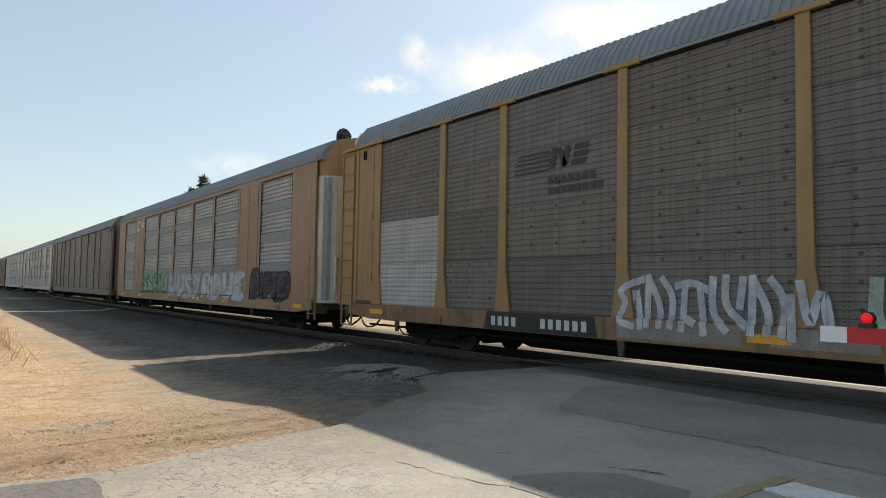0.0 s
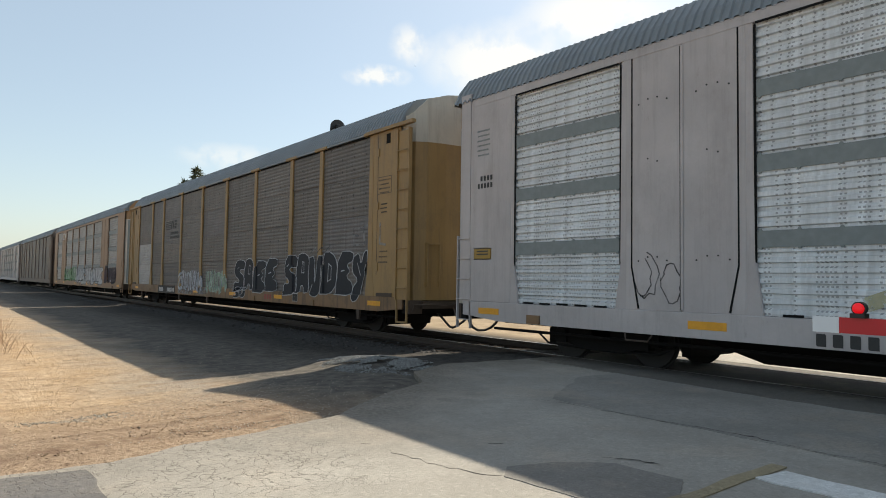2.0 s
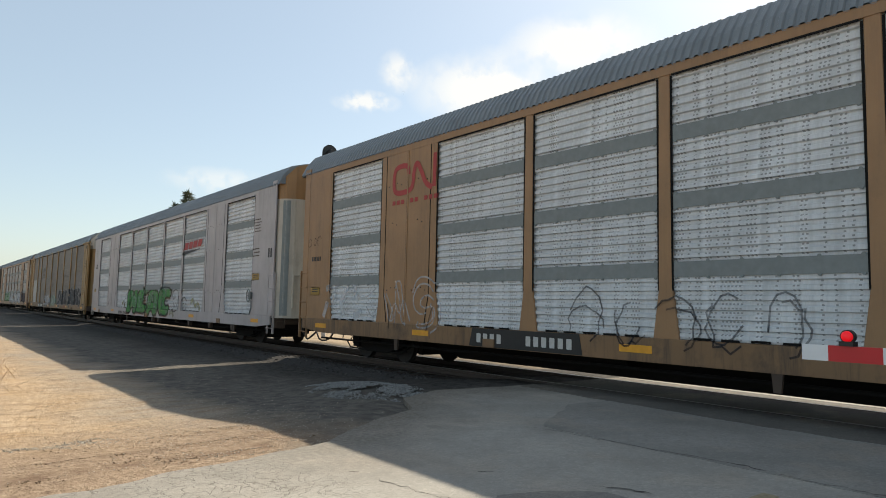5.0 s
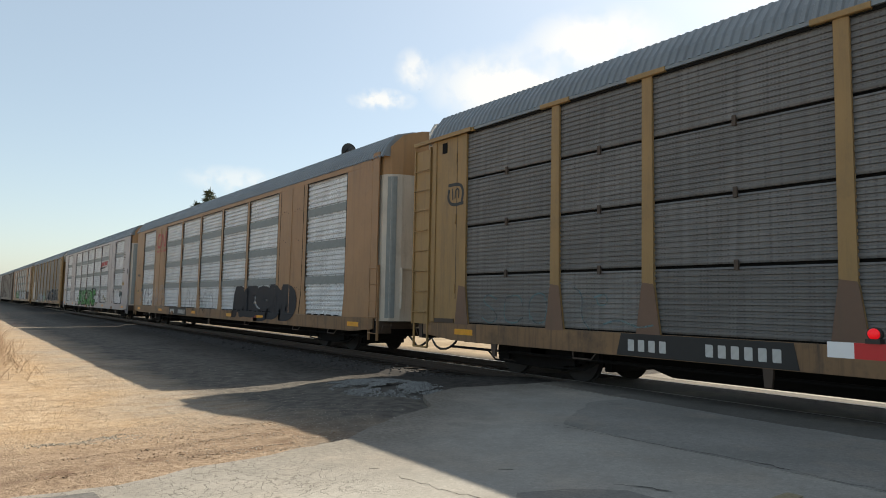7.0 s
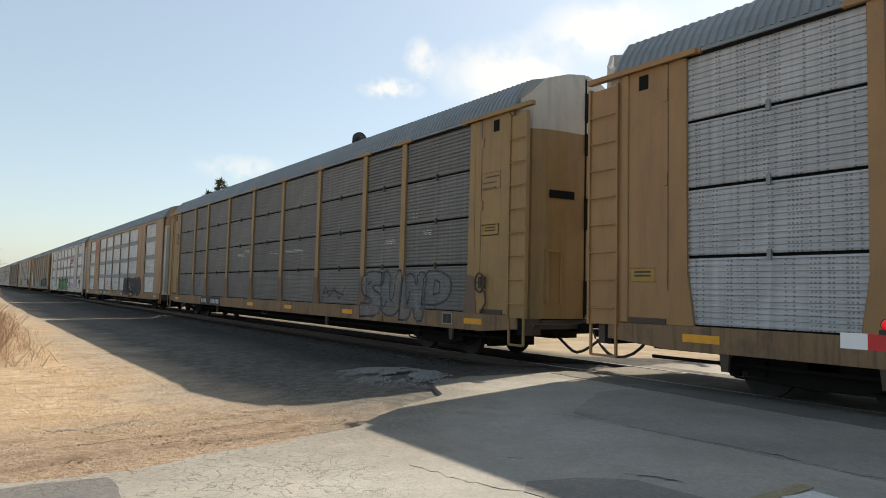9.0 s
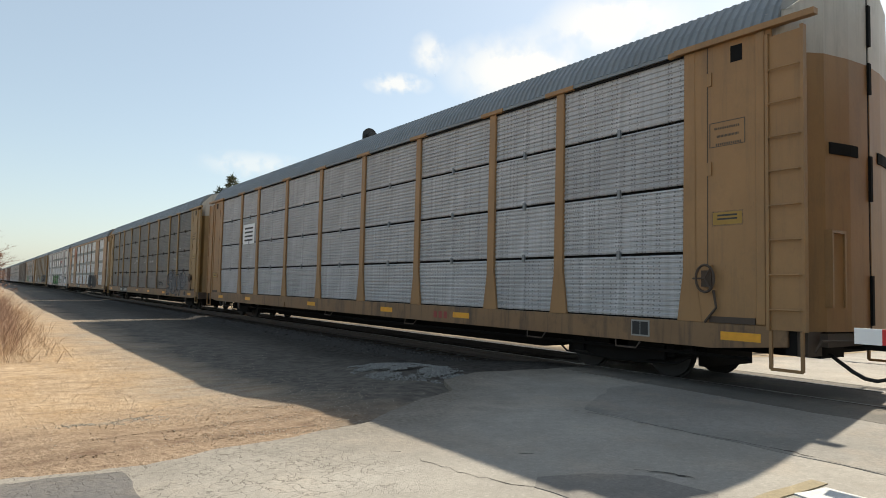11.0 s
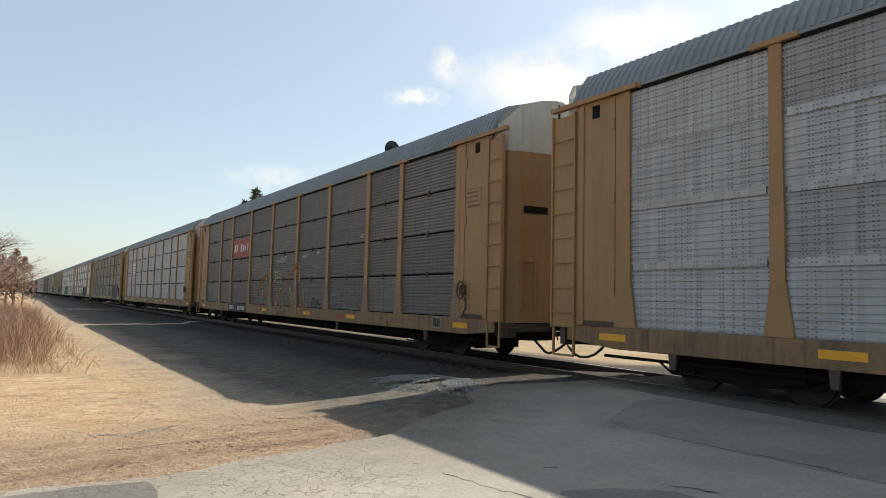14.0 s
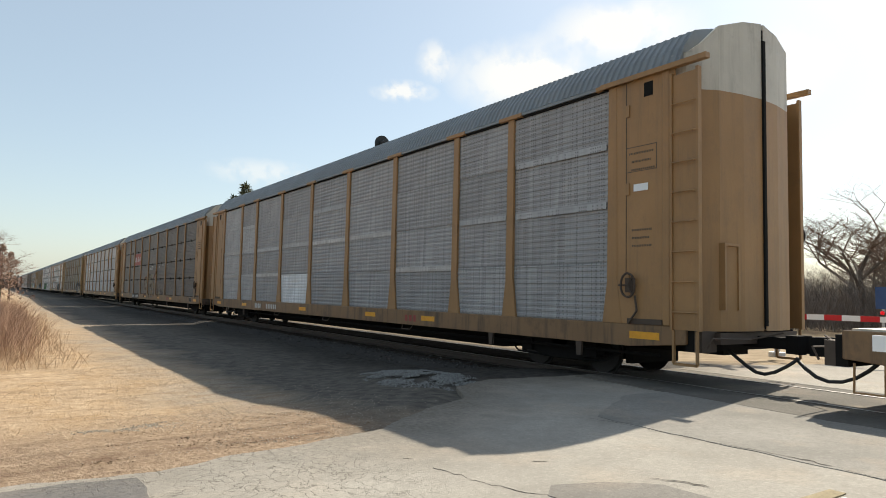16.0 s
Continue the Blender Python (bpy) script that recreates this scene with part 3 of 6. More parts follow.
def sill_marks(car, seed, number_at=None, patch=None, board=True, letters=None, tag=None, clear=None):
    rnd = random.Random(seed)
    for u in (-10.9, -8.4, -4.6, 0.4, 4.9, 8.9, 11.1):
        bm = bmesh.new()
        u += rnd.uniform(-0.6, 0.6)
        kind = rnd.randrange(3)
        if kind == 0:
            prism(bm, [(u - 0.08, Z_SILL + 0.06), (u + 0.08, Z_SILL + 0.06), (u + 0.05, 0.36), (u - 0.05, 0.36)], "x", -HALF - 0.02, -HALF + 0.03)
        elif kind == 1:
            box(bm, -HALF - 0.06, -HALF - 0.031, u - 0.16, u + 0.16, 0.62, 0.78)
        else:
            tube(bm, [(-HALF - 0.04, u - 0.25, 0.6), (-HALF - 0.09, u - 0.2, 0.5), (-HALF - 0.09, u + 0.2, 0.5), (-HALF - 0.04, u + 0.25, 0.6)], 0.014, 5)
        part(("jacking_pad", "sill_bracket", "grab_bar")[kind], bm, m_grease if kind != 1 else m_sill, car)
    bm = bmesh.new()
    tube(bm, [(-HALF + 0.3, -12.68, 0.47), (-HALF + 0.25, -4, 0.44), (-HALF + 0.3, 3, 0.46), (-HALF + 0.25, 12.68, 0.45)], 0.03, 6)
    part("train_pipe", bm, m_black, car)
    for u in (-12.33, -6.1, -2.6, 1.9, 8.0, 12.13):
        bm = bmesh.new()
        u += rnd.uniform(-0.5, 0.5)
        if clear and at(clear[1]) - 0.3 < u < at(clear[0]) + 0.3 or number_at is not None and abs(u - number_at) < 1.75:
            bm.free()
            continue
        box(bm, -HALF - 0.036, -HALF - 0.031, u - 0.3, u + 0.3, 0.74, 0.86)
        part("reflector", bm, m_stripe, car)
    if number_at is not None:
        holder = car
        if board:
            bm = bmesh.new()
            prism(bm, [(number_at - 1.45, 0.62), (number_at - 1.38, 0.975), (number_at + 1.36, 0.975), (number_at + 1.45, 0.62)], "x", -HALF - 0.037, -HALF - 0.031)
            holder = part("number_board", bm, m_board, car, "blackened sill stretch with white lettering bars")
        letter_row(holder, number_at - 1.26, number_at + 1.26, 0.70, 0.88, 13, m_letter, -HALF - 0.037, (6, 7, 8))
    if letters is not None:
        letter_row(car, at(letters + 0.62), at(letters), 0.70, 0.86, 3, m_rail_red, -HALF - 0.031, label="dull red letter bar")
    if tag is not None:
        bm = bmesh.new()
        box(bm, -HALF - 0.036, -HALF - 0.031, at(tag + 0.36), at(tag), 0.69, 0.95)
        frame_plate = part("data_plate", bm, m_faded, car, "small black data plate with a white rim")
        for k in (0, 1):
            bm = bmesh.new()
            box(bm, -HALF - 0.039, -HALF - 0.0355, at(tag + 0.17 + 0.16 * k), at(tag + 0.025 + 0.16 * k), 0.715, 0.925)
            part("plate_face", bm, m_board, frame_plate)
    if patch:
        bm = bmesh.new()
        box(bm, -HALF - 0.035, -HALF - 0.031, patch[0], patch[1], 0.60, 0.95)
        part("sill_patch", bm, patch[2], car)


def small_print(car, u, z, w, h, lines, seed, material, framed=False, x=-HALF - 0.0225):
    """A block of stencilled notes: bars in rows, in a painted frame if framed."""
    rnd = random.Random(seed)
    bm = bmesh.new()
    for i in range(lines):
        zz = z + h / 2 - h * (i + 0.9) / lines
        text_bars(bm, u - w / 2 * rnd.uniform(0.6, 0.9), u + w / 2 * rnd.uniform(0.6, 0.9), zz, zz + min(0.034, h / lines * 0.4), rnd.randrange(11, 17), rnd, x - 0.004)
    if framed:
        for a, b, c, d in ((-1, 1, 1, 1), (-1, 1, -1, -1), (-1, -1, -1, 1), (1, 1, -1, 1)):
            box(bm, x - 0.004, x, u + a * w / 2 - 0.006, u + b * w / 2 + 0.006, z + c * h / 2 - 0.006, z + d * h / 2 + 0.006)
    tagged(part("stencil_block", bm, material, car), kind="stuff")


def placard(car, u, z, w, h, col):
    bm = bmesh.new()
    box(bm, -HALF - 0.022, -HALF - 0.013, u - w / 2 - 0.02, u + w / 2 + 0.02, z - h / 2 - 0.02, z + h / 2 + 0.02)
    pl = part("placard", bm, m_dark_letter, car)
    bm = bmesh.new()
    box(bm, -HALF - 0.026, -HALF - 0.021, u - w / 2, u + w / 2, z - h / 2, z + h / 2)
    part("placard_face", bm, col, pl)
    bm = bmesh.new()
    for k in (0.18, -0.12):
        box(bm, -HALF - 0.029, -HALF - 0.0255, u - w * 0.34, u + w * 0.34, z + k * h, z + (k + 0.14) * h)
    part("lettering", bm, m_dark_letter, pl)


def brake_gear(car, u, material=None):
    """Hand-brake wheel and chain, grease-blackened, at the end of the side."""
    bm = bmesh.new()
    pts = [(-HALF - 0.12, u + 0.15 * math.cos(a * math.pi / 8), 1.62 + 0.2 * math.sin(a * math.pi / 8)) for a in range(17)]
    tube(bm, pts, 0.02, 5)
    for a in range(3):
        tube(bm, [(-HALF - 0.12, u, 1.62), (-HALF - 0.12, u + 0.2 * math.cos(a * 2.1), 1.62 + 0.2 * math.sin(a * 2.1))], 0.014, 4)
    box(bm, -HALF - 0.09, -HALF - 0.012, u - 0.08, u + 0.08, 1.5, 1.74)
    tube(bm, [(-HALF - 0.06, u - 0.1, 1.45), (-HALF - 0.08, u - 0.16, 1.2), (-HALF - 0.06, u + 0.04, 0.98)], 0.02, 5)
    part("hand_brake", bm, material or m_grease, car, "grimy hand brake wheel and housing")


AUTORACKS = []


def autorack(name_label, frame_mat, screens, style, seed, white_top=False, end_door=None, near=True, mended=(), patch=None, clip_mat=None):
    """One covered car carrier. style 'stack': four screens a bay with dark gaps; 'lap': sheets that overlap;
    'band': bright screens with grey cover strips, and two blind bays each side."""
    rnd = random.Random(seed)
    SIDE["blind"] = style == "band"
    car = tagged(new("autorack_car"), name_label, "railcar", "cars of the freight train")
    spinning = []
    underframe(car, frame_mat, spinning)
    piece("roof", roof_mesh(13.73 if style == "band" else 13.28), car, label="grey corrugated roof")
    bm = bmesh.new()
    box(bm, -HALF + 0.06, HALF - 0.06, -12.98, 12.98, Z_DECK - 0.02, Z_DECK + 0.02)
    for z in (2.9,):
        box(bm, -HALF + 0.1, HALF - 0.1, -12.88, 12.88, z, z + 0.05)
    part("deck", bm, m_gap, car)
    for side in (-1, 1):
        turn = (0, 0, 0 if side < 0 else 180)
        x = side * HALF
        if style != "band":
            bm = bmesh.new()
            box(bm, *sorted((x, x + side * 0.05)), -13.13, 13.13, Z_EAVE - 0.005, Z_EAVE + 0.05)
            part("top_rail", bm, m_roof, car)
            # thin black strip painted as the shadow line under the roof edge
            bm = bmesh.new()
            box(bm, *sorted((x - side * 0.03, x + side * 0.006)), -12.03, 12.03, Z_EAVE - 0.05, Z_EAVE - 0.006)
            part("eave_gap", bm, m_gap, car)
        else:
            bm = bmesh.new()
            box(bm, *sorted((x - side * 0.02, x + side * 0.026)), -13.13, 13.13, Z_EAVE - 0.10, Z_EAVE + 0.05)
            part("top_rail", bm, frame_mat, car)
        for p in POSTS:
            piece("post", post_mesh(style == "band"), car, (x - side * (0.045 if style == "band" else 0.03), p, 0), turn, material=frame_mat)
        for b in range(9):
            w = POSTS[b + 1] - POSTS[b]
            mid = (POSTS[b + 1] + POSTS[b]) / 2
            if style == "band" and b in (1, 7):
                for h in (-1, 1):
                    bm = bmesh.new()
                    box(bm, x - 0.02, x + 0.02, mid + h * w / 4 - w / 4 + 0.006, mid + h * w / 4 + w / 4 - 0.006, Z_DECK, Z_EAVE)
                    bmesh.ops.bevel(bm, geom=bm.edges[:], offset=0.006, segments=1, affect="EDGES")
                    sheet = part("blind_panel", bm, frame_mat, car)
                    if side < 0:
                        edge = mid + h * (w / 2 - 0.115)
                        # black strip laid on as the shadow gap along the post and its foot
                        bm = bmesh.new()
                        box(bm, x - 0.024, x - 0.019, edge - 0.012, edge + 0.012, 1.66, Z_EAVE - 0.1)
                        prism(bm, [(edge - 0.012, 1.66), (edge + 0.012, 1.66), (edge - h * 0.13 + 0.016, Z_DECK + 0.02), (edge - h * 0.13 - 0.016, Z_DECK + 0.02)], "x", x - 0.0265, x - 0.019)
                        part("edge_gap", bm, m_gap, sheet, "dark strip drawn as the shadow gap beside the flared post")
                        if h > 0:
                            bm = bmesh.new()
                            box(bm, x - 0.034, x - 0.019, mid - 0.035, mid + 0.012, Z_DECK + 0.03, Z_EAVE - 0.12)
                            bmesh.ops.bevel(bm, geom=bm.edges[:], offset=0.006, segments=1, affect="EDGES")
                            part("seam_bead", bm, frame_mat, sheet)
                            bm = bmesh.new()
                            box(bm, x - 0.023, x - 0.019, mid + 0.013, mid + 0.028, Z_DECK + 0.03, Z_EAVE - 0.12)
                            part("seam_gap", bm, m_gap, sheet)
                    if side < 0:
                        bm = bmesh.new()
                        for z, n in ((4.25, 4), (3.3, 2), (1.75, 4)):
                            for q in range(n):
                                uu = mid + h * w / 4 + (q - (n - 1) / 2) * 0.17
                                prism(bm, disc_outline(0.014, 6, uu, z + (0.06 if q in (1, 2) else 0)), "x", x - 0.03, x - 0.018)
                        part("rivet_row", bm, m_dark_letter, sheet)
                continue
            for r in range(4):
                zc = Z_DECK + STACK * (r + 0.5)
                if style == "stack":
                    h, ribs = STACK - 0.05, 11
                elif style == "lap":
                    h, ribs = STACK - 0.006, 9
                else:
                    h, ribs = STACK - 0.01, 7
                m = screens if not isinstance(screens, (list, tuple)) else screens[rnd.choices(range(len(screens)), [9] + [1] * (len(screens) - 1))[0]]
                if (b, r) in mended:
                    m = mended[b, r] if isinstance(mended, dict) else patch
                sag = rnd.uniform(-0.012, 0.012) if style == "lap" else 0
                piece("screen", screen_mesh(round(w, 2) - 0.05, round(h, 3), ribs, {"lap": 0.012, "stack": 0.02, "band": 0.042}[style], m), car,
                      (x - side * 0.02 + sag, mid, zc), turn, material=m)
                if style == "band" and r:
                    key = ("strip", round(w, 2))
                    if key not in CACHE:
                        bm = bmesh.new()
                        box(bm, -0.014, 0.0, -w / 2 + 0.13, w / 2 - 0.13, -0.115, 0.115)
                        for q in range(6):
                            for zz in (-0.115, 0.115):
                                prism(bm, disc_outline(0.028, 6, -w / 2 + 0.18 + q * (w - 0.36) / 5, zz), "x", -0.02, -0.004)
                        CACHE[key] = mesh_of(bm, "cover_strip", m_band)
                    piece("cover_strip", CACHE[key], car, (x - side * 0.016, mid, Z_DECK + STACK * r), turn)
                if style == "stack" and near and side < 0:
                    key = ("clip",)
                    if key not in CACHE:
                        bm = bmesh.new()
                        box(bm, -0.02, 0.03, -0.03, 0.03, -0.075, 0.075)
                        CACHE[key] = mesh_of(bm, "clip", m_roof)
                    if r:
                        piece("clip", CACHE[key], car, (x + 0.012, mid, Z_DECK + STACK * r), turn, material=clip_mat)
            if style == "band" and side < 0 and near:
                if "slot" not in CACHE:
                    CACHE["slot"] = mesh_of(made(lambda q: box(q, -0.012, 0.004, -0.13, 0.13, -0.016, 0.016)), "drain_slot", m_gap)
                n = int((w - 0.5) / 0.42)
                for q in range(n):
                    piece("drain_slot", CACHE["slot"], car, (x - 0.02, mid + (q - (n - 1) / 2) * 0.42, Z_DECK + 0.018 + 0.004 * (q % 3)))
                # black strip in place of the shadow under the eave
                bm = bmesh.new()
                box(bm, x - 0.03, x - 0.0265, mid - w / 2 + 0.14, mid + w / 2 - 0.14, Z_EAVE - 0.135, Z_EAVE - 0.10)
                part("eave_gap", bm, m_gap, car)
                for e in (-1, 1):
                    # solid black strip standing for the shadow gap next to the post
                    bm = bmesh.new()
                    box(bm, x - 0.01, x + 0.0, mid + e * (w / 2 - 0.118) - 0.016, mid + e * (w / 2 - 0.118) + 0.016, 1.7, Z_EAVE - 0.13)
                    part("seal_gap", bm, m_gap, car)
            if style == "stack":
                # added black sheet in place of the unlit interior behind the screen gaps
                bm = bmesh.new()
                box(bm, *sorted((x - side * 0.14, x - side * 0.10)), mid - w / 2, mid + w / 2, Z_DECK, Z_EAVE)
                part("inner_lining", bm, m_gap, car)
        for end in (-1, 1):
            bm = bmesh.new()
            box(bm, x - 0.022, x + 0.018, *sorted((end * 11.96, end * 13.18)), Z_DECK, Z_EAVE + 0.02)
            bmesh.ops.bevel(bm, geom=bm.edges[:], offset=0.01, segments=1, affect="EDGES")
            part("corner_panel", bm, frame_mat, car)
            if style != "band":
                bm = bmesh.new()
                box(bm, *sorted((x, x + side * 0.11)), *sorted((end * 11.68, end * 13.8)), Z_EAVE - 0.03, Z_EAVE + 0.055)
                part("corner_bracket", bm, frame_mat, car)
                ladder_plate(car, side, end, frame_mat)
                if side < 0:
                    bm = bmesh.new()
                    box(bm, x - 0.05, x - 0.018, *sorted((end * 12.96, end * 13.1)), Z_DECK, Z_EAVE - 0.03)
                    bmesh.ops.bevel(bm, geom=bm.edges[:], offset=0.012, segments=1, affect="EDGES")
                    part("corner_column", bm, frame_mat, car)
                    bm = bmesh.new()
                    box(bm, x - 0.026, x - 0.019, *sorted((end * 12.2, end * 12.214)), 1.5, Z_EAVE - 0.03)
                    part("panel_seam", bm, m_grease, car)
                    bm = bmesh.new()
                    box(bm, x - 0.04, x - 0.02, *sorted((end * 12.24, end * 12.94)), Z_DECK + 0.0, Z_DECK + 0.09)
                    part("kick_plate", bm, m_grease, car)
                    for zz in (1.62, 3.15, 4.5):
                        bm = bmesh.new()
                        box(bm, x - 0.045, x - 0.02, *sorted((end * 12.21, end * 12.28)), zz, zz + 0.2)
                        part("hinge", bm, frame_mat, car)
                    bm = bmesh.new()
                    box(bm, x - 0.028, x - 0.02, *sorted((end * 12.58, end * 12.76)), 4.78, 5.02)
                    part("lock_slot", bm, m_gap, car)
            else:
                ladder = None
                for y in (13.16, 13.58):
                    bm = bmesh.new()
                    box(bm, x - 0.03, x + 0.03, *sorted((end * (y - 0.015), end * (y + 0.015))), 0.42, 2.35)
                    ladder = part("stile" if ladder else "grab_ladder", bm, frame_mat, ladder or car)
                for i in range(5):
                    bm = bmesh.new()
                    tube(bm, [(x + side * 0.04, end * 13.16, 0.6 + i * 0.42), (x + side * 0.04, end * 13.58, 0.6 + i * 0.42)], 0.013, 5)
                    part("rung", bm, frame_mat, ladder)
                bm = bmesh.new()
                box(bm, x - 0.02, x + 0.016, *sorted((end * 13.19, end * 13.5)), Z_DECK, Z_EAVE + 0.2)
                part("corner_post", bm, frame_mat, car)
    for end in (-1, 1):
        bulge = 0.28 if style == "band" else 0.12 if end > 0 else 0.02
        for side in (-1, 1):
            key_turn = (0, 0, 0 if end > 0 else 180)
            if end * side < 0:
                me = door_mesh(0.92, 4.72, False)
                me2 = door_mesh(4.721, 6.0, True)
            else:
                for z0, z1, top in ((0.92, 4.72, False), (4.721, 6.0, True)):
                    key = ("mirror", z0)
                    if key not in CACHE:
                        bm = bmesh.new()
                        bm.from_mesh(door_mesh(z0, z1, top))
                        for v in bm.verts:
                            v.co.x = -v.co.x
                        CACHE[key] = mesh_of(bm, "door", m_yellow)
                me, me2 = CACHE[("mirror", 0.92)], CACHE[("mirror", 4.721)]
            d = piece("end_door", me, car, (0, end * bulge, 0), key_turn, material=end_door or frame_mat)
            piece("door_top", me2, d, material=m_cream if white_top else (m_tan if end_door else frame_mat))
        bm = bmesh.new()
        box(bm, -0.03, 0.03, *sorted((end * 13.63, end * 13.77)), 0.95, 5.9)
        for z0, z1 in ((1.0, 5.7),) if style == "lap" else ((1.0, 1.7), (2.75, 3.4), (4.3, 4.75), (5.0, 5.6)):
            box(bm, -0.035, 0.035, *sorted((end * 13.77, end * 13.815)), z0, z1)
        part("door_seam", bm, m_gap, car).location.y = end * bulge
        plan_x, plan_y = [p[0] for p in DOOR_PLAN], [p[1] for p in DOOR_PLAN]
        for sx in (-1, 1):
            for a, z0, z1, mat, tag in ((((-0.62, 3.34, 3.5, m_gap, "door_vent"),) if style == "stack" else ()) + (((-1.22, 1.0, 4.66, m_band, "door_recess"), (-0.34, 1.0, 4.66, m_band, "door_recess")) if style == "band" else ())):
                bm = bmesh.new()
                half = 0.3 if tag == "door_vent" else 0.09
                pts = [(q, np.interp(q, plan_x, plan_y)) for q in (a - half, a, a + half * 0.4, a + half)]
                out = [(sx * q, end * (yy + o)) for o in (-0.03, 0.02) for q, yy in (pts if o < 0 else pts[::-1])]
                prism(bm, out, "z", z0, z1)
                part(tag, bm, mat, car).location.y = end * bulge
        bm = bmesh.new()
        for a, b, c, d in ((-1.02, -0.98, 1.25, 2.25), (-0.66, -0.62, 1.25, 2.25), (-1.02, -0.62, 2.25, 2.29)):
            ys = sorted((end * 13.63, end * 13.735))
            box(bm, a, b, ys[0], ys[1], c, d)
        part("door_rib", bm, end_door or frame_mat, car).location.y = end * bulge
    AUTORACKS.append((car, spinning))
    return car


# ---- the train ----
m_scr_dark = screen("dark_weathered_screen", (0.154, 0.142, 0.139), (0.073, 0.066, 0.056), 0.4)
m_scr_steel = screen("steel_grey_screen", (0.172, 0.17, 0.166), (0.088, 0.084, 0.08), 0.4)
m_scr_brown = screen("brown_grey_screen", (0.153, 0.137, 0.120), (0.083, 0.068, 0.059), 0.6, rivets=0.85)
m_scr_pale = screen("newer_silver_screen", (0.462, 0.462, 0.457), (0.252, 0.236, 0.221), 0.5)
m_scr_grey = screen("bluish_grey_screen", (0.455, 0.466, 0.483), (0.256, 0.256, 0.262), 0.6, tint=0.1)
m_scr_light = screen("pale_galvanised_screen", (0.330, 0.332, 0.338), (0.186, 0.186, 0.194), 0.65, tint=0.12)
m_scr_white = screen("bright_white_screen", (0.700, 0.731, 0.753), (0.382, 0.408, 0.424), 0.65, tint=0.08)
m_scr_worn = screen("dusty_white_screen", (0.704, 0.732, 0.754), (0.385, 0.402, 0.413), 0.6, tint=0.08)
m_scr_paler = screen("paler_galvanised_screen", (0.403, 0.412, 0.423), (0.240, 0.240, 0.246), 0.65, tint=0.1)
m_scr_silver = screen("dull_white_screen", (0.42, 0.42, 0.42), (0.23, 0.22, 0.21), 0.6, tint=0.08)
m_spray_white = spray("white_spray_paint", (0.62, 0.64, 0.66), 0.8)
m_spray_mist = spray("thin_white_spray_paint", (0.66, 0.69, 0.72), 0.5)
m_rust_foot = paint("rusty_brown_foot", (0.15, 0.088, 0.058), dirt=0.55)
m_tan_foot = paint("grimy_tan_foot", (0.235, 0.15, 0.09), dirt=0.6)
m_spray_jet = spray("dense_black_spray_paint", (0.013, 0.015, 0.02), 2.2)
m_spray_mauve = spray("bluish_spray_paint", (0.22, 0.23, 0.30), 0.7)
m_spray_ghost = spray("faded_white_spray_paint", (0.36, 0.36, 0.36), 0.6)
m_spray_silver = spray("grey_spray_paint", (0.24, 0.24, 0.245), 0.6)
m_spray_black = spray("black_spray_paint", (0.02, 0.022, 0.028), 0.85)
m_spray_green = spray("green_spray_paint", (0.05, 0.26, 0.05), 0.88)
m_spray_pale = spray("pale_green_spray_paint", (0.36, 0.48, 0.36), 0.8)
m_spray_teal = spray("teal_spray_paint", (0.15, 0.26, 0.28), 0.8)
m_spray_orange = spray("orange_spray_paint", (0.40, 0.15, 0.045), 0.62)
m_spray_plum = spray("dark_purple_spray_paint", (0.06, 0.035, 0.05), 0.95)
m_spray_gold = spray("pale_yellow_spray_paint", (0.46, 0.42, 0.2), 0.55)
m_logo_red = plain("red_logo_paint", (0.36, 0.04, 0.035), 0.6)
m_rusty_tan = paint("rust_stained_tan_car_paint", (0.31, 0.19, 0.11), dirt=0.5, dirt_col=(0.12, 0.07, 0.045))
m_rail_red = plain("dull_red_logo_board", (0.28, 0.055, 0.045), 0.6)
m_placard = plain("yellow_placard", (0.33, 0.20, 0.035), 0.5)

SPEED, START = 11.966, 45.795
CARS = {}


def flat_shape(car, name, quads, material, lift, label=""):
    """Flat painted shapes, each a part of its own."""
    for q in quads:
        bm = bmesh.new()
        bm.faces.new([bm.verts.new((0, at(u), z)) for u, z in q])
        lay_on(bm, lift)
        part(name, bm, material, car, label)


def hole_row(car, u, z, n, seed):
    """White marks painted in place of daylight through a ragged row of perforations."""
    bm = bmesh.new()
    for j in range(n * 2):
        for i in range(3):
            if (j * 5 + i * 7 + j * i + seed) % 3:
                a, b = at(u + j * 0.055), at(u + 0.036 + j * 0.055)
                q = z + i * 0.045
                bm.faces.new([bm.verts.new((-HALF + 0.008, *p)) for p in ((a, q), (b, q), (b, q + 0.016), (a, q + 0.016))])
    tagged(part("hole_row", bm, m_wtape, car), kind="stuff")


def spray_line(car, name, pts, w, material, lift, label=""):
    bm = bmesh.new()
    ribbon(bm, [(at(u), z) for u, z in pts], w)
    lay_on(bm, lift)
    return part(name, bm, material, car, label)


def rect(u0, u1, z0, z1, slant=0.0):
    return [(u0 - slant, z0), (u1 - slant, z0), (u1 + slant, z1), (u0 + slant, z1)]


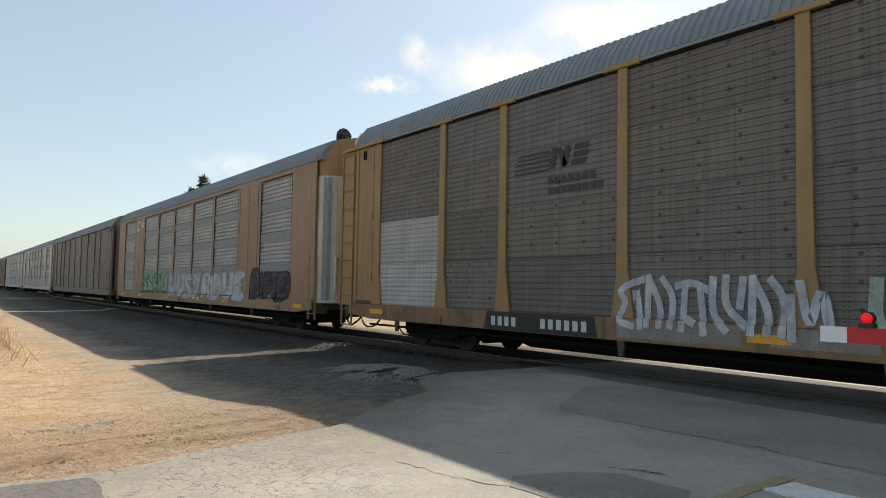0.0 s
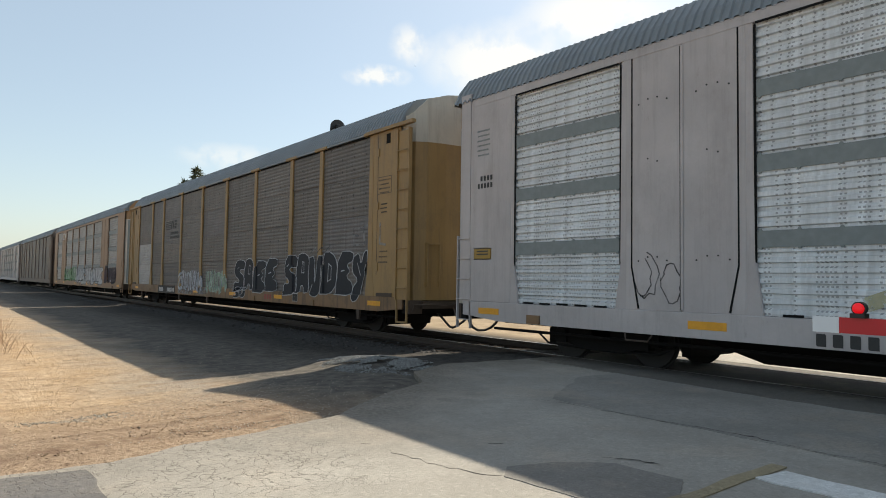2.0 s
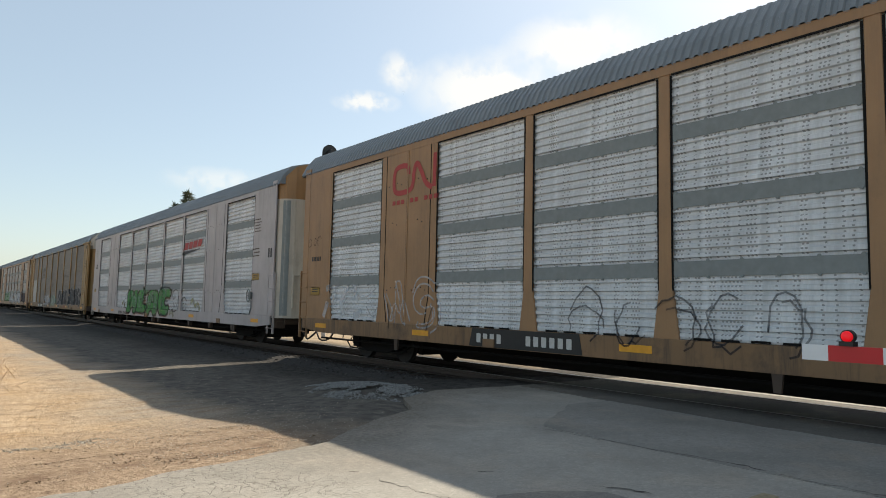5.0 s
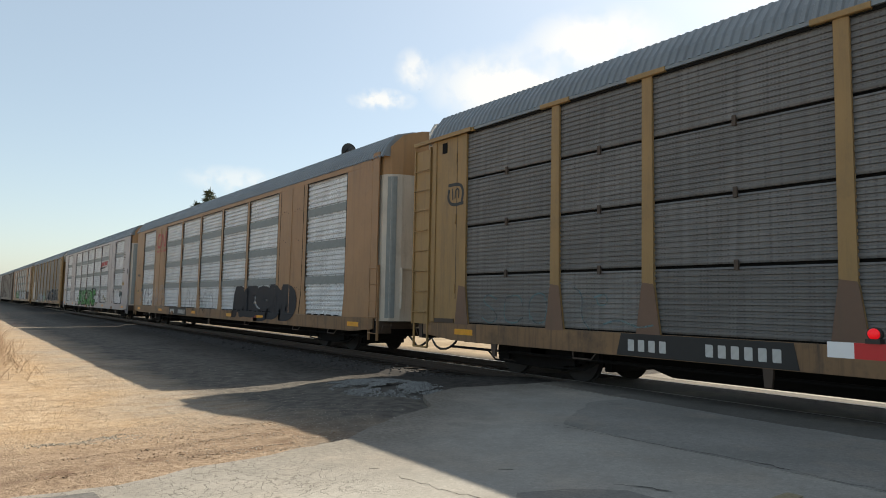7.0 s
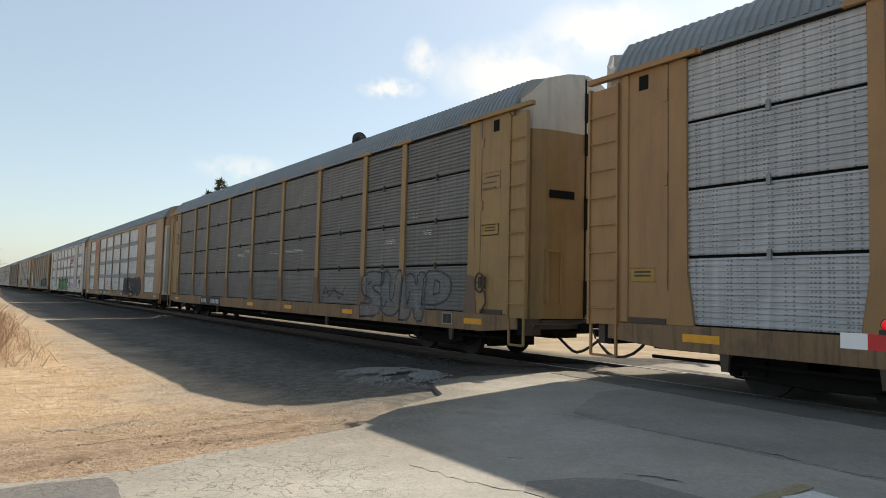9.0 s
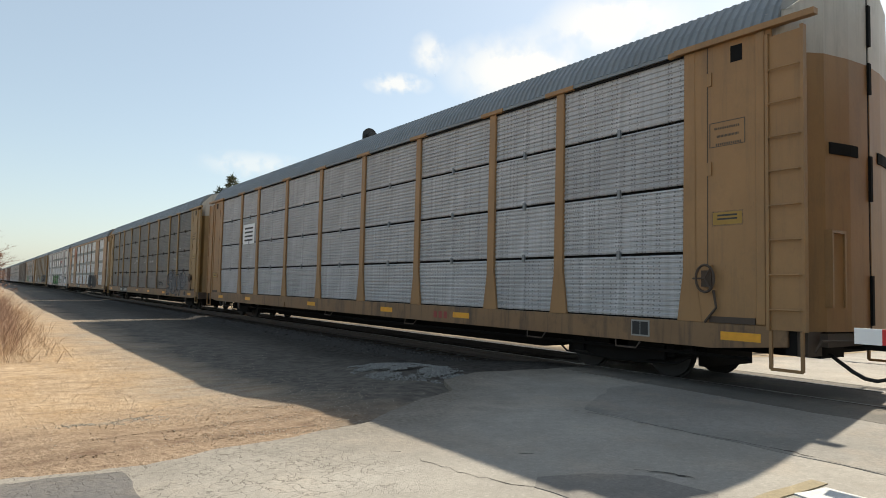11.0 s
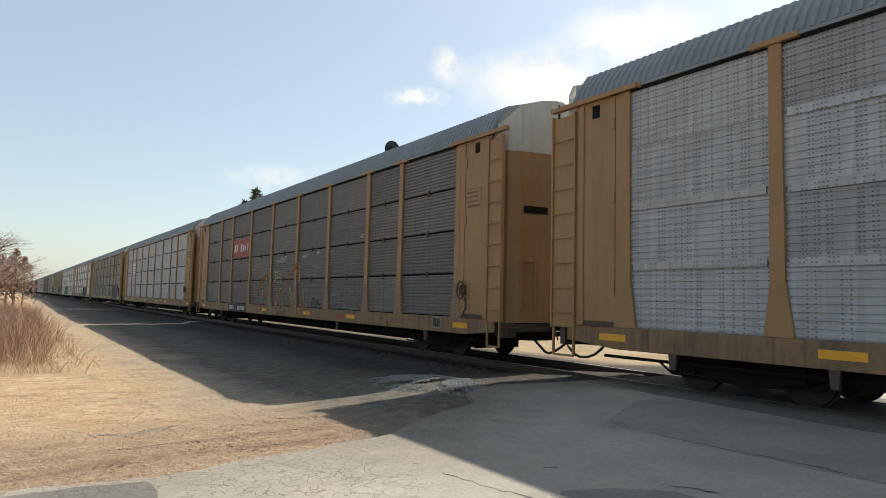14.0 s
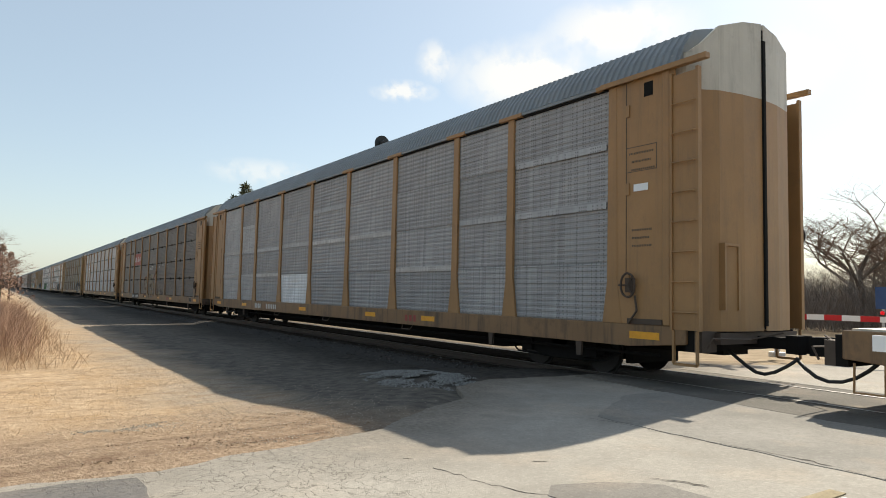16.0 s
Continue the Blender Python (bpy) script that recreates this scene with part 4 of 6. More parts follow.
def car_dark_striped_logo():
    c = autorack("grimy brown-grey car carrier with yellow posts and graffiti", m_yellow, [m_scr_brown, m_scr_brown, m_scr_dark], "lap", 11, white_top=True, mended=((8, 0), (8, 1)), patch=m_scr_pale)
    sill_marks(c, 1, at(8.05), None, letters=19.6, tag=21.8)
    # slanted speed stripes and two rows of plain letter blocks
    flat_shape(c, "logo_stripes", [rect(7.4 + 0.03 * k, 8.34, 3.62 + k * 0.085, 3.66 + k * 0.085, 0.02) for k in range(5)], m_dark_letter, 0.004, "black striped emblem")
    flat_shape(c, "logo_block", [rect(8.36, 8.5, 3.64, 4.02, 0.05), [(8.5, 3.98), (8.62, 4.02), (8.78, 3.68), (8.68, 3.64)], rect(8.68, 8.8, 3.64, 4.02, 0.05),
                                    rect(8.88, 9.2, 3.64, 3.75, 0.02), rect(8.92, 9.24, 3.79, 3.88, 0.02), rect(8.95, 9.27, 3.92, 4.02, 0.02)], m_dark_letter, 0.005)
    flat_shape(c, "logo_lettering", [rect(8.3 + k * 0.165, 8.42 + k * 0.165, 3.36, 3.49) for k in range(7)] +
               [rect(8.3 + k * 0.165, 8.42 + k * 0.165, 3.17, 3.30) for k in range(8)], m_dark_letter, 0.004)
    flat_shape(c, "sill_patch", [rect(9.9, 12.0, 0.66, 0.95), rect(12.4, 13.7, 0.7, 0.95)], m_spray_ghost, 0.003, "pale overspray on the sill")
    angular_piece(c, 9.85, 13.2, 0.86, 1.62, (3, 1, 0, 2, 1, 4), m_spray_white, m_spray_mauve, 0.10, 0.012, "white graffiti strokes")
    angular_piece(c, 13.6, 16.0, 0.84, 1.6, (2, 1, 0, 4), m_spray_pale, m_spray_white, 0.11, 0.012, "pale graffiti strokes")
    solid_piece(c, 16.75, 20.5, 0.92, 2.02, (0, 1, 4, 4), m_spray_jet, m_spray_white, 0.014, "solid black graffiti with a thin white line")
    solid_piece(c, 16.8, 17.9, 0.68, 1.05, (0, 2), m_spray_jet, m_spray_white, 0.012, "solid black graffiti with a thin white line")
    solid_piece(c, 21.1, 26.2, 0.90, 2.1, (0, 1, 2, 3, 4, 5), m_spray_jet, m_spray_white, 0.014, "solid black graffiti with a thin white line", 0.01)
    for k, line in enumerate(([(25.4, 2.75), (25.4, 2.3), (25.7, 2.3)], [(25.4, 2.55), (25.65, 2.55)], [(25.9, 2.8), (25.95, 2.3)], [(25.75, 2.75), (26.15, 2.8)], [(26.75, 2.8), (26.75, 2.3), (27.0, 2.26)],
                              [(22.9, 2.16), (23.2, 2.3), (23.35, 2.14), (23.7, 2.32)], [(23.8, 2.16), (24.1, 2.34), (24.3, 2.18)])):
        spray_line(c, "graffiti_stroke", line, 0.022 if k > 4 else 0.03, m_spray_ghost, 0.012, "pale scrawled stroke")
    small_print(c, at(26.9), 3.75, 0.62, 0.42, 4, 2, m_print, True)
    small_print(c, at(26.9), 3.2, 0.42, 0.3, 3, 7, m_print)
    small_print(c, at(26.9), 2.0, 0.5, 0.4, 3, 9, m_print)
    return c


def car_white_banded():
    c = autorack("white car carrier with bright screens, grey strips and graffiti", m_white, m_scr_worn, "band", 21, end_door=m_cream)
    sill_marks(c, 2, clear=(7.9, 17.2))
    # slanted red emblem over a black sweep
    flat_shape(c, "logo_block", [rect(18.78 + k * 0.56, 19.24 + k * 0.56, 3.55 + 0.02 * k, 3.84 + 0.02 * k, 0.07) for k in range(4)], m_logo_red, 0.010)
    flat_shape(c, "logo_sweep", [[(18.62, 3.34), (20.7, 3.5), (20.7, 3.53), (18.75, 3.49)]], m_dark_letter, 0.010)
    solid_piece(c, 9.7, 17.1, 0.72, 1.95, (6, 4, 1, 7), m_spray_green, m_spray_black, 0.04, "large solid green graffiti with a black line", outer=m_spray_orange)
    scrawl = ([(17.45, 1.1), (17.4, 1.7), (17.7, 1.9), (18.2, 1.85), (18.4, 1.5), (18.3, 1.1), (18.0, 0.9), (17.6, 0.95), (17.45, 1.1)], [(17.6, 1.45), (17.65, 1.65), (17.8, 1.45), (17.95, 1.65)], [(17.65, 1.3), (17.75, 1.05), (17.9, 1.3)],
              [(18.0, 1.1), (18.15, 1.3), (18.2, 1.05)], [(18.8, 1.0), (18.75, 1.4), (19.1, 1.6), (19.4, 1.4)], [(18.95, 1.05), (18.95, 1.35), (19.15, 1.2), (18.95, 1.05)], [(19.3, 1.05), (19.2, 1.25), (19.4, 1.3), (19.35, 1.05)],
              [(9.1, 1.0), (9.0, 1.4), (9.3, 1.75), (9.6, 1.5)], [(9.15, 1.1), (9.3, 1.3), (9.45, 1.1)], [(9.2, 1.45), (9.45, 1.5)])
    for k, line in enumerate(scrawl):
        spray_line(c, "graffiti_stroke", rounded(line), 0.022, m_spray_black, 0.006 + 0.0006 * k, "thin black scrawl")
    for k, (u, z) in enumerate(((19.9, 1.35), (20.5, 1.2), (17.3, 0.85), (8.6, 1.2))):
        spray_line(c, "graffiti_stroke", rounded([(u, z), (u + 0.3, z + 0.12), (u + 0.5, z - 0.1)]), 0.09, m_spray_gold, 0.004 + 0.0004 * k, "faint yellow overspray")
    graffiti(c, at(6.2), at(5.2), 1.05, 1.9, 2, 16, None, m_spray_black, 0.07)
    bm = bmesh.new()
    text_bars(bm, at(1.9), at(1.5), 3.44, 3.54, 4, random.Random(3), -HALF - 0.03)
    text_bars(bm, at(1.9), at(1.42), 3.29, 3.39, 5, random.Random(4), -HALF - 0.03)
    tagged(part("lettering", bm, m_dark_letter, c), kind="stuff")
    letter_row(c, at(9.9), at(7.95), 0.64, 0.80, 10, m_dark_letter, -HALF - 0.034, (5,))
    for u in (14.6, 15.6, 19.9, 22.3, 24.6):
        bm = bmesh.new()
        prism(bm, [(at(u) - 0.12, 0.6), (at(u) + 0.12, 0.6), (at(u) + 0.07, 0.4), (at(u) - 0.05, 0.4)], "x", -HALF - 0.035, -HALF + 0.1)
        part("sill_casting", bm, m_grease, c)
    small_print(c, at(1.6), 4.25, 0.5, 0.6, 6, 12, m_band)
    placard(c, at(1.6), 1.95, 0.5, 0.2, m_placard)
    small_print(c, at(26.5), 4.0, 0.7, 0.5, 5, 13, m_print)
    small_print(c, at(26.5), 3.1, 0.7, 0.35, 3, 14, m_print)
    placard(c, at(26.5), 2.25, 0.55, 0.2, m_placard)
    bm = bmesh.new()
    text_bars(bm, at(27.75), at(27.4), 2.85, 3.15, 2, random.Random(2), -HALF - 0.03)
    tagged(part("lettering", bm, m_dark_letter, c), kind="stuff")
    brake_gear(c, at(26.2), m_band)
    return c


def car_tan_banded():
    c = autorack("tan car carrier with bright screens and a red emblem", m_bronze, m_scr_white, "band", 33, end_door=m_cream)
    sill_marks(c, 3, at(9.85), letters=19.4)
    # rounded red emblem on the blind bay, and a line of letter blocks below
    for k, line in enumerate(([(6.14, 4.5), (6.1, 4.68), (5.75, 4.7), (5.55, 4.6), (5.53, 4.16), (5.7, 4.04), (6.2, 4.06), (6.33, 4.2), (6.34, 4.5), (6.45, 4.72), (6.62, 4.5), (6.8, 4.16), (7.0, 4.06)], [(7.12, 4.1), (7.14, 4.76)])):
        spray_line(c, "logo_block", rounded(line), 0.062, m_logo_red, 0.008 + 0.001 * k, "faded red emblem of rounded bands" if not k else "")
    flat_shape(c, "logo_lettering", [rect(5.5 + k * 0.18, 5.62 + k * 0.18, 3.78, 3.88) for k in range(10) if k not in (3, 6)], m_logo_red, 0.008)
    # broad faint strokes on the first bay, thin hooked ones on the blind bay
    broad = ([(1.95, 1.0), (2.1, 1.3)], [(2.1, 1.72), (2.6, 1.84), (3.1, 1.92)], [(2.9, 1.06), (2.75, 1.3), (2.95, 1.62), (3.1, 1.72)],
             [(3.5, 1.9), (3.52, 1.5), (3.6, 1.42)], [(3.5, 1.02), (3.7, 1.04), (3.78, 1.12)], [(2.35, 1.45), (2.5, 1.65)])
    for k, line in enumerate(broad):
        spray_line(c, "graffiti_stroke", rounded([(u + 0.35, z + 0.1) for u, z in line]), 0.085, m_spray_mist, 0.004 + 0.0004 * k, "faint white graffiti stroke")
    thin = ([(4.82, 1.62), (4.95, 1.35), (5.02, 0.98), (5.25, 1.0), (5.2, 1.25), (4.92, 1.62)], [(5.3, 0.95), (5.32, 1.5), (5.3, 1.92), (5.52, 1.94), (5.6, 1.5), (5.72, 0.92)],
            [(5.3, 1.92), (5.48, 1.5), (5.55, 1.0), (5.72, 0.92)], [(5.1, 1.0), (5.28, 1.52), (5.5, 1.06), (5.62, 1.6), (5.9, 1.02)],
            [(6.75, 1.68), (6.6, 1.84), (6.25, 1.86), (6.02, 1.6), (6.05, 1.3), (6.3, 1.16), (6.5, 1.2)], [(6.78, 1.5), (6.55, 1.62), (6.3, 1.5), (6.3, 1.36), (6.48, 1.3), (6.76, 1.38), (6.86, 1.2), (6.75, 0.95), (6.45, 0.86), (6.15, 0.88), (6.22, 1.0)],
            [(6.68, 1.4), (6.8, 1.12), (6.6, 0.98), (6.3, 0.95)], [(6.9, 1.62), (7.0, 1.3), (6.95, 0.9), (6.7, 0.78)], [(6.0, 1.66), (6.15, 1.98), (6.5, 2.02), (6.82, 1.85)],
            [(2.2, 1.3), (2.6, 1.12), (3.0, 1.5)], [(3.3, 1.85), (3.5, 1.6), (3.9, 1.5), (4.4, 1.75)], [(4.0, 1.3), (4.3, 1.0), (4.55, 1.3)])
    for k, line in enumerate(thin):
        spray_line(c, "graffiti_stroke", rounded([(u + 0.42, z + 0.04) for u, z in line]), 0.02, m_spray_mist, 0.007 + 0.0004 * k, "thin white graffiti stroke")
    for k, line in enumerate(([(4.98, 1.42), (5.06, 1.2), (5.06, 0.86)], [(6.72, 1.36), (6.62, 1.1), (6.54, 0.86)])):
        spray_line(c, "graffiti_stroke", [(u + 0.42, z) for u, z in line], 0.018, m_spray_black, 0.014, "short black stroke")
    graffiti(c, at(15.0), at(11.0), 0.75, 1.7, 5, 23, None, m_spray_black, 0.06)
    solid_piece(c, 17.4, 23.0, 0.78, 1.85, (1, 4, 0, 3, 3), m_spray_jet, m_spray_jet, 0.06, "solid black graffiti")
    graffiti(c, at(2.0), at(1.2), 3.0, 3.3, 3, 53, None, m_spray_black, 0.08)
    bm = bmesh.new()
    text_bars(bm, at(2.0), at(1.45), 2.6, 2.72, 6, random.Random(3), -HALF - 0.03)
    tagged(part("lettering", bm, m_dark_letter, c), kind="stuff")
    placard(c, at(1.7), 1.75, 0.5, 0.2, m_placard)
    return c


def car_dark_stacked():
    c = autorack("dark grey car carrier with slatted screens and yellow posts", m_yellow, [m_scr_steel], "stack", 41, white_top=True, clip_mat=m_grease)
    sill_marks(c, 4, at(7.95), tag=25.3)
    post_feet(c, m_rust_foot)
    for k, line in enumerate(([(1.9, 4.02), (2.3, 4.02), (2.42, 3.85), (2.36, 3.6)], [(2.4, 3.58), (2.0, 3.56), (1.86, 3.72), (1.9, 3.9)], [(2.02, 3.92), (2.04, 3.7)], [(2.12, 3.72), (2.14, 3.92), (2.26, 3.9), (2.24, 3.72)])):
        spray_line(c, "emblem", rounded(line), 0.035 if k < 2 else 0.018, m_dark_letter, 0.006 + 0.0005 * k, "black looped emblem" if not k else "")
    teal = ([(3.5, 1.5), (3.2, 1.62), (3.05, 1.45), (3.4, 1.3), (3.55, 1.12), (3.3, 1.0), (3.05, 1.12)], [(3.75, 1.5), (3.7, 1.1), (4.0, 1.02), (4.25, 1.15)], [(3.8, 1.55), (4.15, 1.6), (4.25, 1.4)],
            [(4.45, 1.1), (4.4, 1.5), (4.7, 1.66), (4.95, 1.5), (4.9, 1.12), (4.6, 1.04), (4.45, 1.2)], [(5.55, 1.72), (5.75, 1.6), (5.7, 1.2), (5.9, 1.0)], [(6.0, 1.55), (6.25, 1.62), (6.3, 1.45), (6.1, 1.4), (6.05, 1.52)],
            [(6.2, 1.1), (6.5, 1.2), (6.9, 1.06), (7.2, 1.12)])
    for k, line in enumerate(teal):
        spray_line(c, "graffiti_stroke", rounded(line), 0.013, m_spray_teal, 0.004 + 0.0004 * k, "thin teal graffiti scrawl")
    solid_piece(c, 21.5, 24.5, 0.74, 1.9, (0, 2, 6), m_spray_silver, m_spray_black, 0.024, "silver graffiti with a black line", outer=m_spray_ghost)
    solid_piece(c, 24.45, 25.5, 1.1, 1.9, (3,), m_spray_silver, m_spray_black, 0.022, "silver graffiti with a black line", outer=m_spray_ghost)
    for k, line in enumerate(([(19.0, 1.0), (19.2, 1.6), (19.5, 1.1), (19.8, 1.55), (20.1, 1.05), (20.5, 1.5)], [(19.1, 1.3), (19.7, 1.4), (20.4, 1.25)])):
        spray_line(c, "graffiti_stroke", rounded(line), 0.02, m_spray_black, 0.006 + 0.0005 * k, "thin black scrawl")
    for k, (u, z, n) in enumerate(((11.2, 2.62, 7), (12.0, 2.74, 5), (14.6, 2.62, 7), (16.05, 2.6, 13), (22.6, 2.62, 5), (23.9, 3.2, 2), (24.4, 2.75, 3))):
        hole_row(c, u, z, n, k)
    small_print(c, at(26.9), 3.75, 0.6, 0.36, 3, 15, m_print, True)
    placard(c, at(26.9), 2.72, 0.5, 0.2, m_placard)
    brake_gear(c, at(26.7))
    return c


def car_grey_stacked():
    c = autorack("bluish-grey car carrier with tan posts and stacked screens", m_tan, [m_scr_grey], "stack", 51, white_top=True)
    sill_marks(c, 5, None, letters=19.4, tag=25.2)
    placard(c, at(1.7), 1.75, 0.46, 0.2, m_placard)
    flat_shape(c, "sign_board", [rect(5.35, 6.7, 3.0, 3.8)], m_wtape, 0.006, "white board with small print")
    bm = bmesh.new()
    for k in range(4):
        box(bm, -HALF + 0.001, -HALF + 0.005, at(6.5), at(5.55), 3.12 + k * 0.16, 3.19 + k * 0.16)
    tagged(part("lettering", bm, m_dark_letter, c), kind="stuff")
    small_print(c, at(26.9), 3.75, 0.55, 0.36, 3, 16, m_print, True)
    placard(c, at(26.9), 2.5, 0.45, 0.18, m_placard)
    brake_gear(c, at(26.6))
    return c


def car_red_board():
    c = autorack("dark grey car carrier with a red lettered board", m_tan, [m_scr_dark], "stack", 61, white_top=True, clip_mat=m_grease)
    sill_marks(c, 6, at(8.35), letters=19.4, tag=25.3)
    post_feet(c, m_tan_foot)
    flat_shape(c, "sign_board", [rect(7.3, 9.85, 3.12, 3.98)], m_rail_red, 0.004, "dull red board with white letter blocks")
    blocks = [rect(7.45 + k * 0.33, 7.68 + k * 0.33 - (0.11 if k > 4 else 0), 3.38, 3.74 if k in (0, 1, 3, 6) else 3.64, 0.045) for k in range(7) if k != 2]
    flat_shape(c, "sign_lettering", blocks, m_letter, 0.008)
    orange = ([(12.45, 1.95), (11.75, 1.92), (11.8, 1.55), (12.0, 1.25), (12.5, 1.2)], [(12.6, 0.9), (12.1, 0.85), (11.75, 0.72)],
              [(13.45, 2.1), (13.45, 1.75)], [(13.7, 0.78), (13.5, 1.1), (13.55, 1.4), (14.05, 1.5), (14.3, 1.3), (14.42, 0.8)],
              [(16.0, 2.3), (15.3, 2.1), (14.95, 1.9), (14.9, 1.6), (15.1, 1.2), (15.3, 0.82)], [(15.95, 2.25), (16.02, 1.85)],
              [(16.3, 1.45), (16.42, 1.1), (16.6, 0.84), (17.0, 0.7)])
    for k, line in enumerate(orange):
        spray_line(c, "graffiti_stroke", rounded([(u - 0.1, 0.68 + (z - 0.6) * 1.07) for u, z in line]), 0.11, m_spray_orange, 0.004 + 0.0003 * k, "orange graffiti stroke")
    pale = ([(12.45, 2.0), (12.42, 1.6)], [(11.95, 1.7), (12.05, 1.3), (11.85, 1.2)], [(12.75, 1.3), (12.95, 0.95)], [(13.55, 2.12), (13.6, 1.76)], [(13.5, 2.16), (14.3, 2.08), (14.35, 1.7)],
            [(13.7, 1.95), (14.1, 1.92), (14.15, 1.6)], [(13.75, 0.76), (13.75, 1.2), (14.2, 1.52), (14.4, 1.55)], [(14.45, 1.5), (14.55, 0.8)], [(15.15, 1.6), (15.3, 1.2), (15.45, 0.8)],
            [(15.22, 1.6), (15.45, 1.2), (15.5, 0.85)], [(16.1, 2.3), (16.15, 1.8)], [(16.6, 1.45), (16.68, 1.0)], [(16.9, 1.0), (17.1, 0.6)], [(13.1, 0.9), (13.3, 0.6)], [(11.7, 1.0), (11.75, 0.62)])
    for k, line in enumerate(pale):
        spray_line(c, "graffiti_stroke", [(u - 0.1, 0.68 + (z - 0.6) * 1.07) for u, z in line], 0.055, m_spray_gold, 0.008 + 0.0003 * k, "pale yellow graffiti stroke")
    for k, line in enumerate(([(13.5, 1.5), (13.25, 1.35), (13.25, 1.1), (13.45, 0.95)], [(13.95, 1.2), (13.9, 0.98), (14.15, 0.82), (14.5, 0.85)], [(15.6, 1.5), (15.7, 1.25), (15.5, 0.98)], [(14.7, 1.1), (14.9, 1.05), (14.95, 0.85), (14.7, 0.82)])):
        spray_line(c, "graffiti_stroke", line, 0.02, m_spray_mauve, 0.014 + 0.0003 * k, "thin bluish graffiti stroke")
    loops = ([(19.35, 1.75), (19.1, 1.8), (19.15, 1.3), (18.95, 1.05), (18.85, 1.35), (19.2, 1.5), (19.4, 1.2)], [(19.5, 1.1), (19.42, 1.7), (19.65, 1.82), (19.85, 1.55), (19.6, 1.4), (19.9, 1.1), (19.55, 1.02)],
             [(20.0, 1.05), (19.95, 1.5), (20.15, 1.75), (20.35, 1.45), (20.35, 1.05), (20.1, 1.0)], [(20.5, 1.0), (20.5, 1.8), (20.85, 1.7), (20.65, 1.4), (20.95, 1.15), (20.55, 0.98)])
    for k, line in enumerate(loops):
        spray_line(c, "graffiti_stroke", rounded(line), 0.017, m_spray_ghost, 0.005 + 0.0005 * k, "thin pale graffiti loop")
    for k, line in enumerate(([(17.3, 1.05), (17.35, 1.35), (17.6, 1.3), (17.4, 1.15)], [(17.7, 1.05), (17.75, 1.3), (17.9, 1.1), (18.1, 1.12)])):
        spray_line(c, "graffiti_stroke", rounded(line), 0.03, m_spray_black, 0.005 + 0.0005 * k, "short black scrawl")
    for k, (u, z, n) in enumerate(((13.4, 2.68, 9), (14.0, 2.8, 6), (15.2, 2.7, 3), (16.3, 2.78, 5), (17.6, 2.86, 3), (18.6, 2.8, 5), (21.0, 3.2, 3))):
        hole_row(c, u, z, n, k)
    small_print(c, at(1.8), 2.25, 0.4, 0.3, 2, 17, m_print)
    placard(c, at(1.8), 2.0, 0.46, 0.2, m_placard)
    small_print(c, at(26.9), 3.75, 0.62, 0.42, 4, 18, m_print, True)
    brake_gear(c, at(26.6))
    return c


def car_pale_screens():
    # bays 7 and 8 get paler sheets; bay 5 has one white sheet
    c = autorack("pale grey car carrier with tan posts and mended screens", m_tan, [m_scr_light], "lap", 71, white_top=True, mended={(5, 0): m_scr_worn, (8, 0): m_scr_paler, (8, 1): m_scr_paler, (8, 2): m_scr_paler, (8, 3): m_scr_paler, (7, 0): m_scr_paler, (7, 2): m_scr_paler})
    sill_marks(c, 7, at(8.6), board=False, letters=19.3)
    rnd = random.Random(77)
    for b in range(9):
        for r in (1, 2, 3):
            if rnd.random() < (0.9 if b > 5 and r < 3 else 0.45):
                bm = bmesh.new()
                z = Z_DECK + STACK * r + rnd.uniform(-0.02, 0.02)
                box(bm, -HALF - 0.004, -HALF + 0.012, POSTS[b] + 0.16, POSTS[b + 1] - 0.16, z - 0.07, z + 0.05)
                part("lap_strip", bm, m_scr_pale if rnd.random() < (0.75 if b > 5 and r < 3 else 0.3) else m_scr_paler, c)
    small_print(c, at(26.9), 3.75, 0.62, 0.42, 3, 19, m_print, True)
    flat_shape(c, "sticker", [rect(26.75, 27.05, 3.2, 3.32)], m_wtape, 0.01)
    small_print(c, at(26.9), 2.45, 0.5, 0.4, 3, 20, m_print)
    placard(c, at(26.7), 0.8, 0.5, 0.2, m_placard)
    brake_gear(c, at(26.7))
    return c


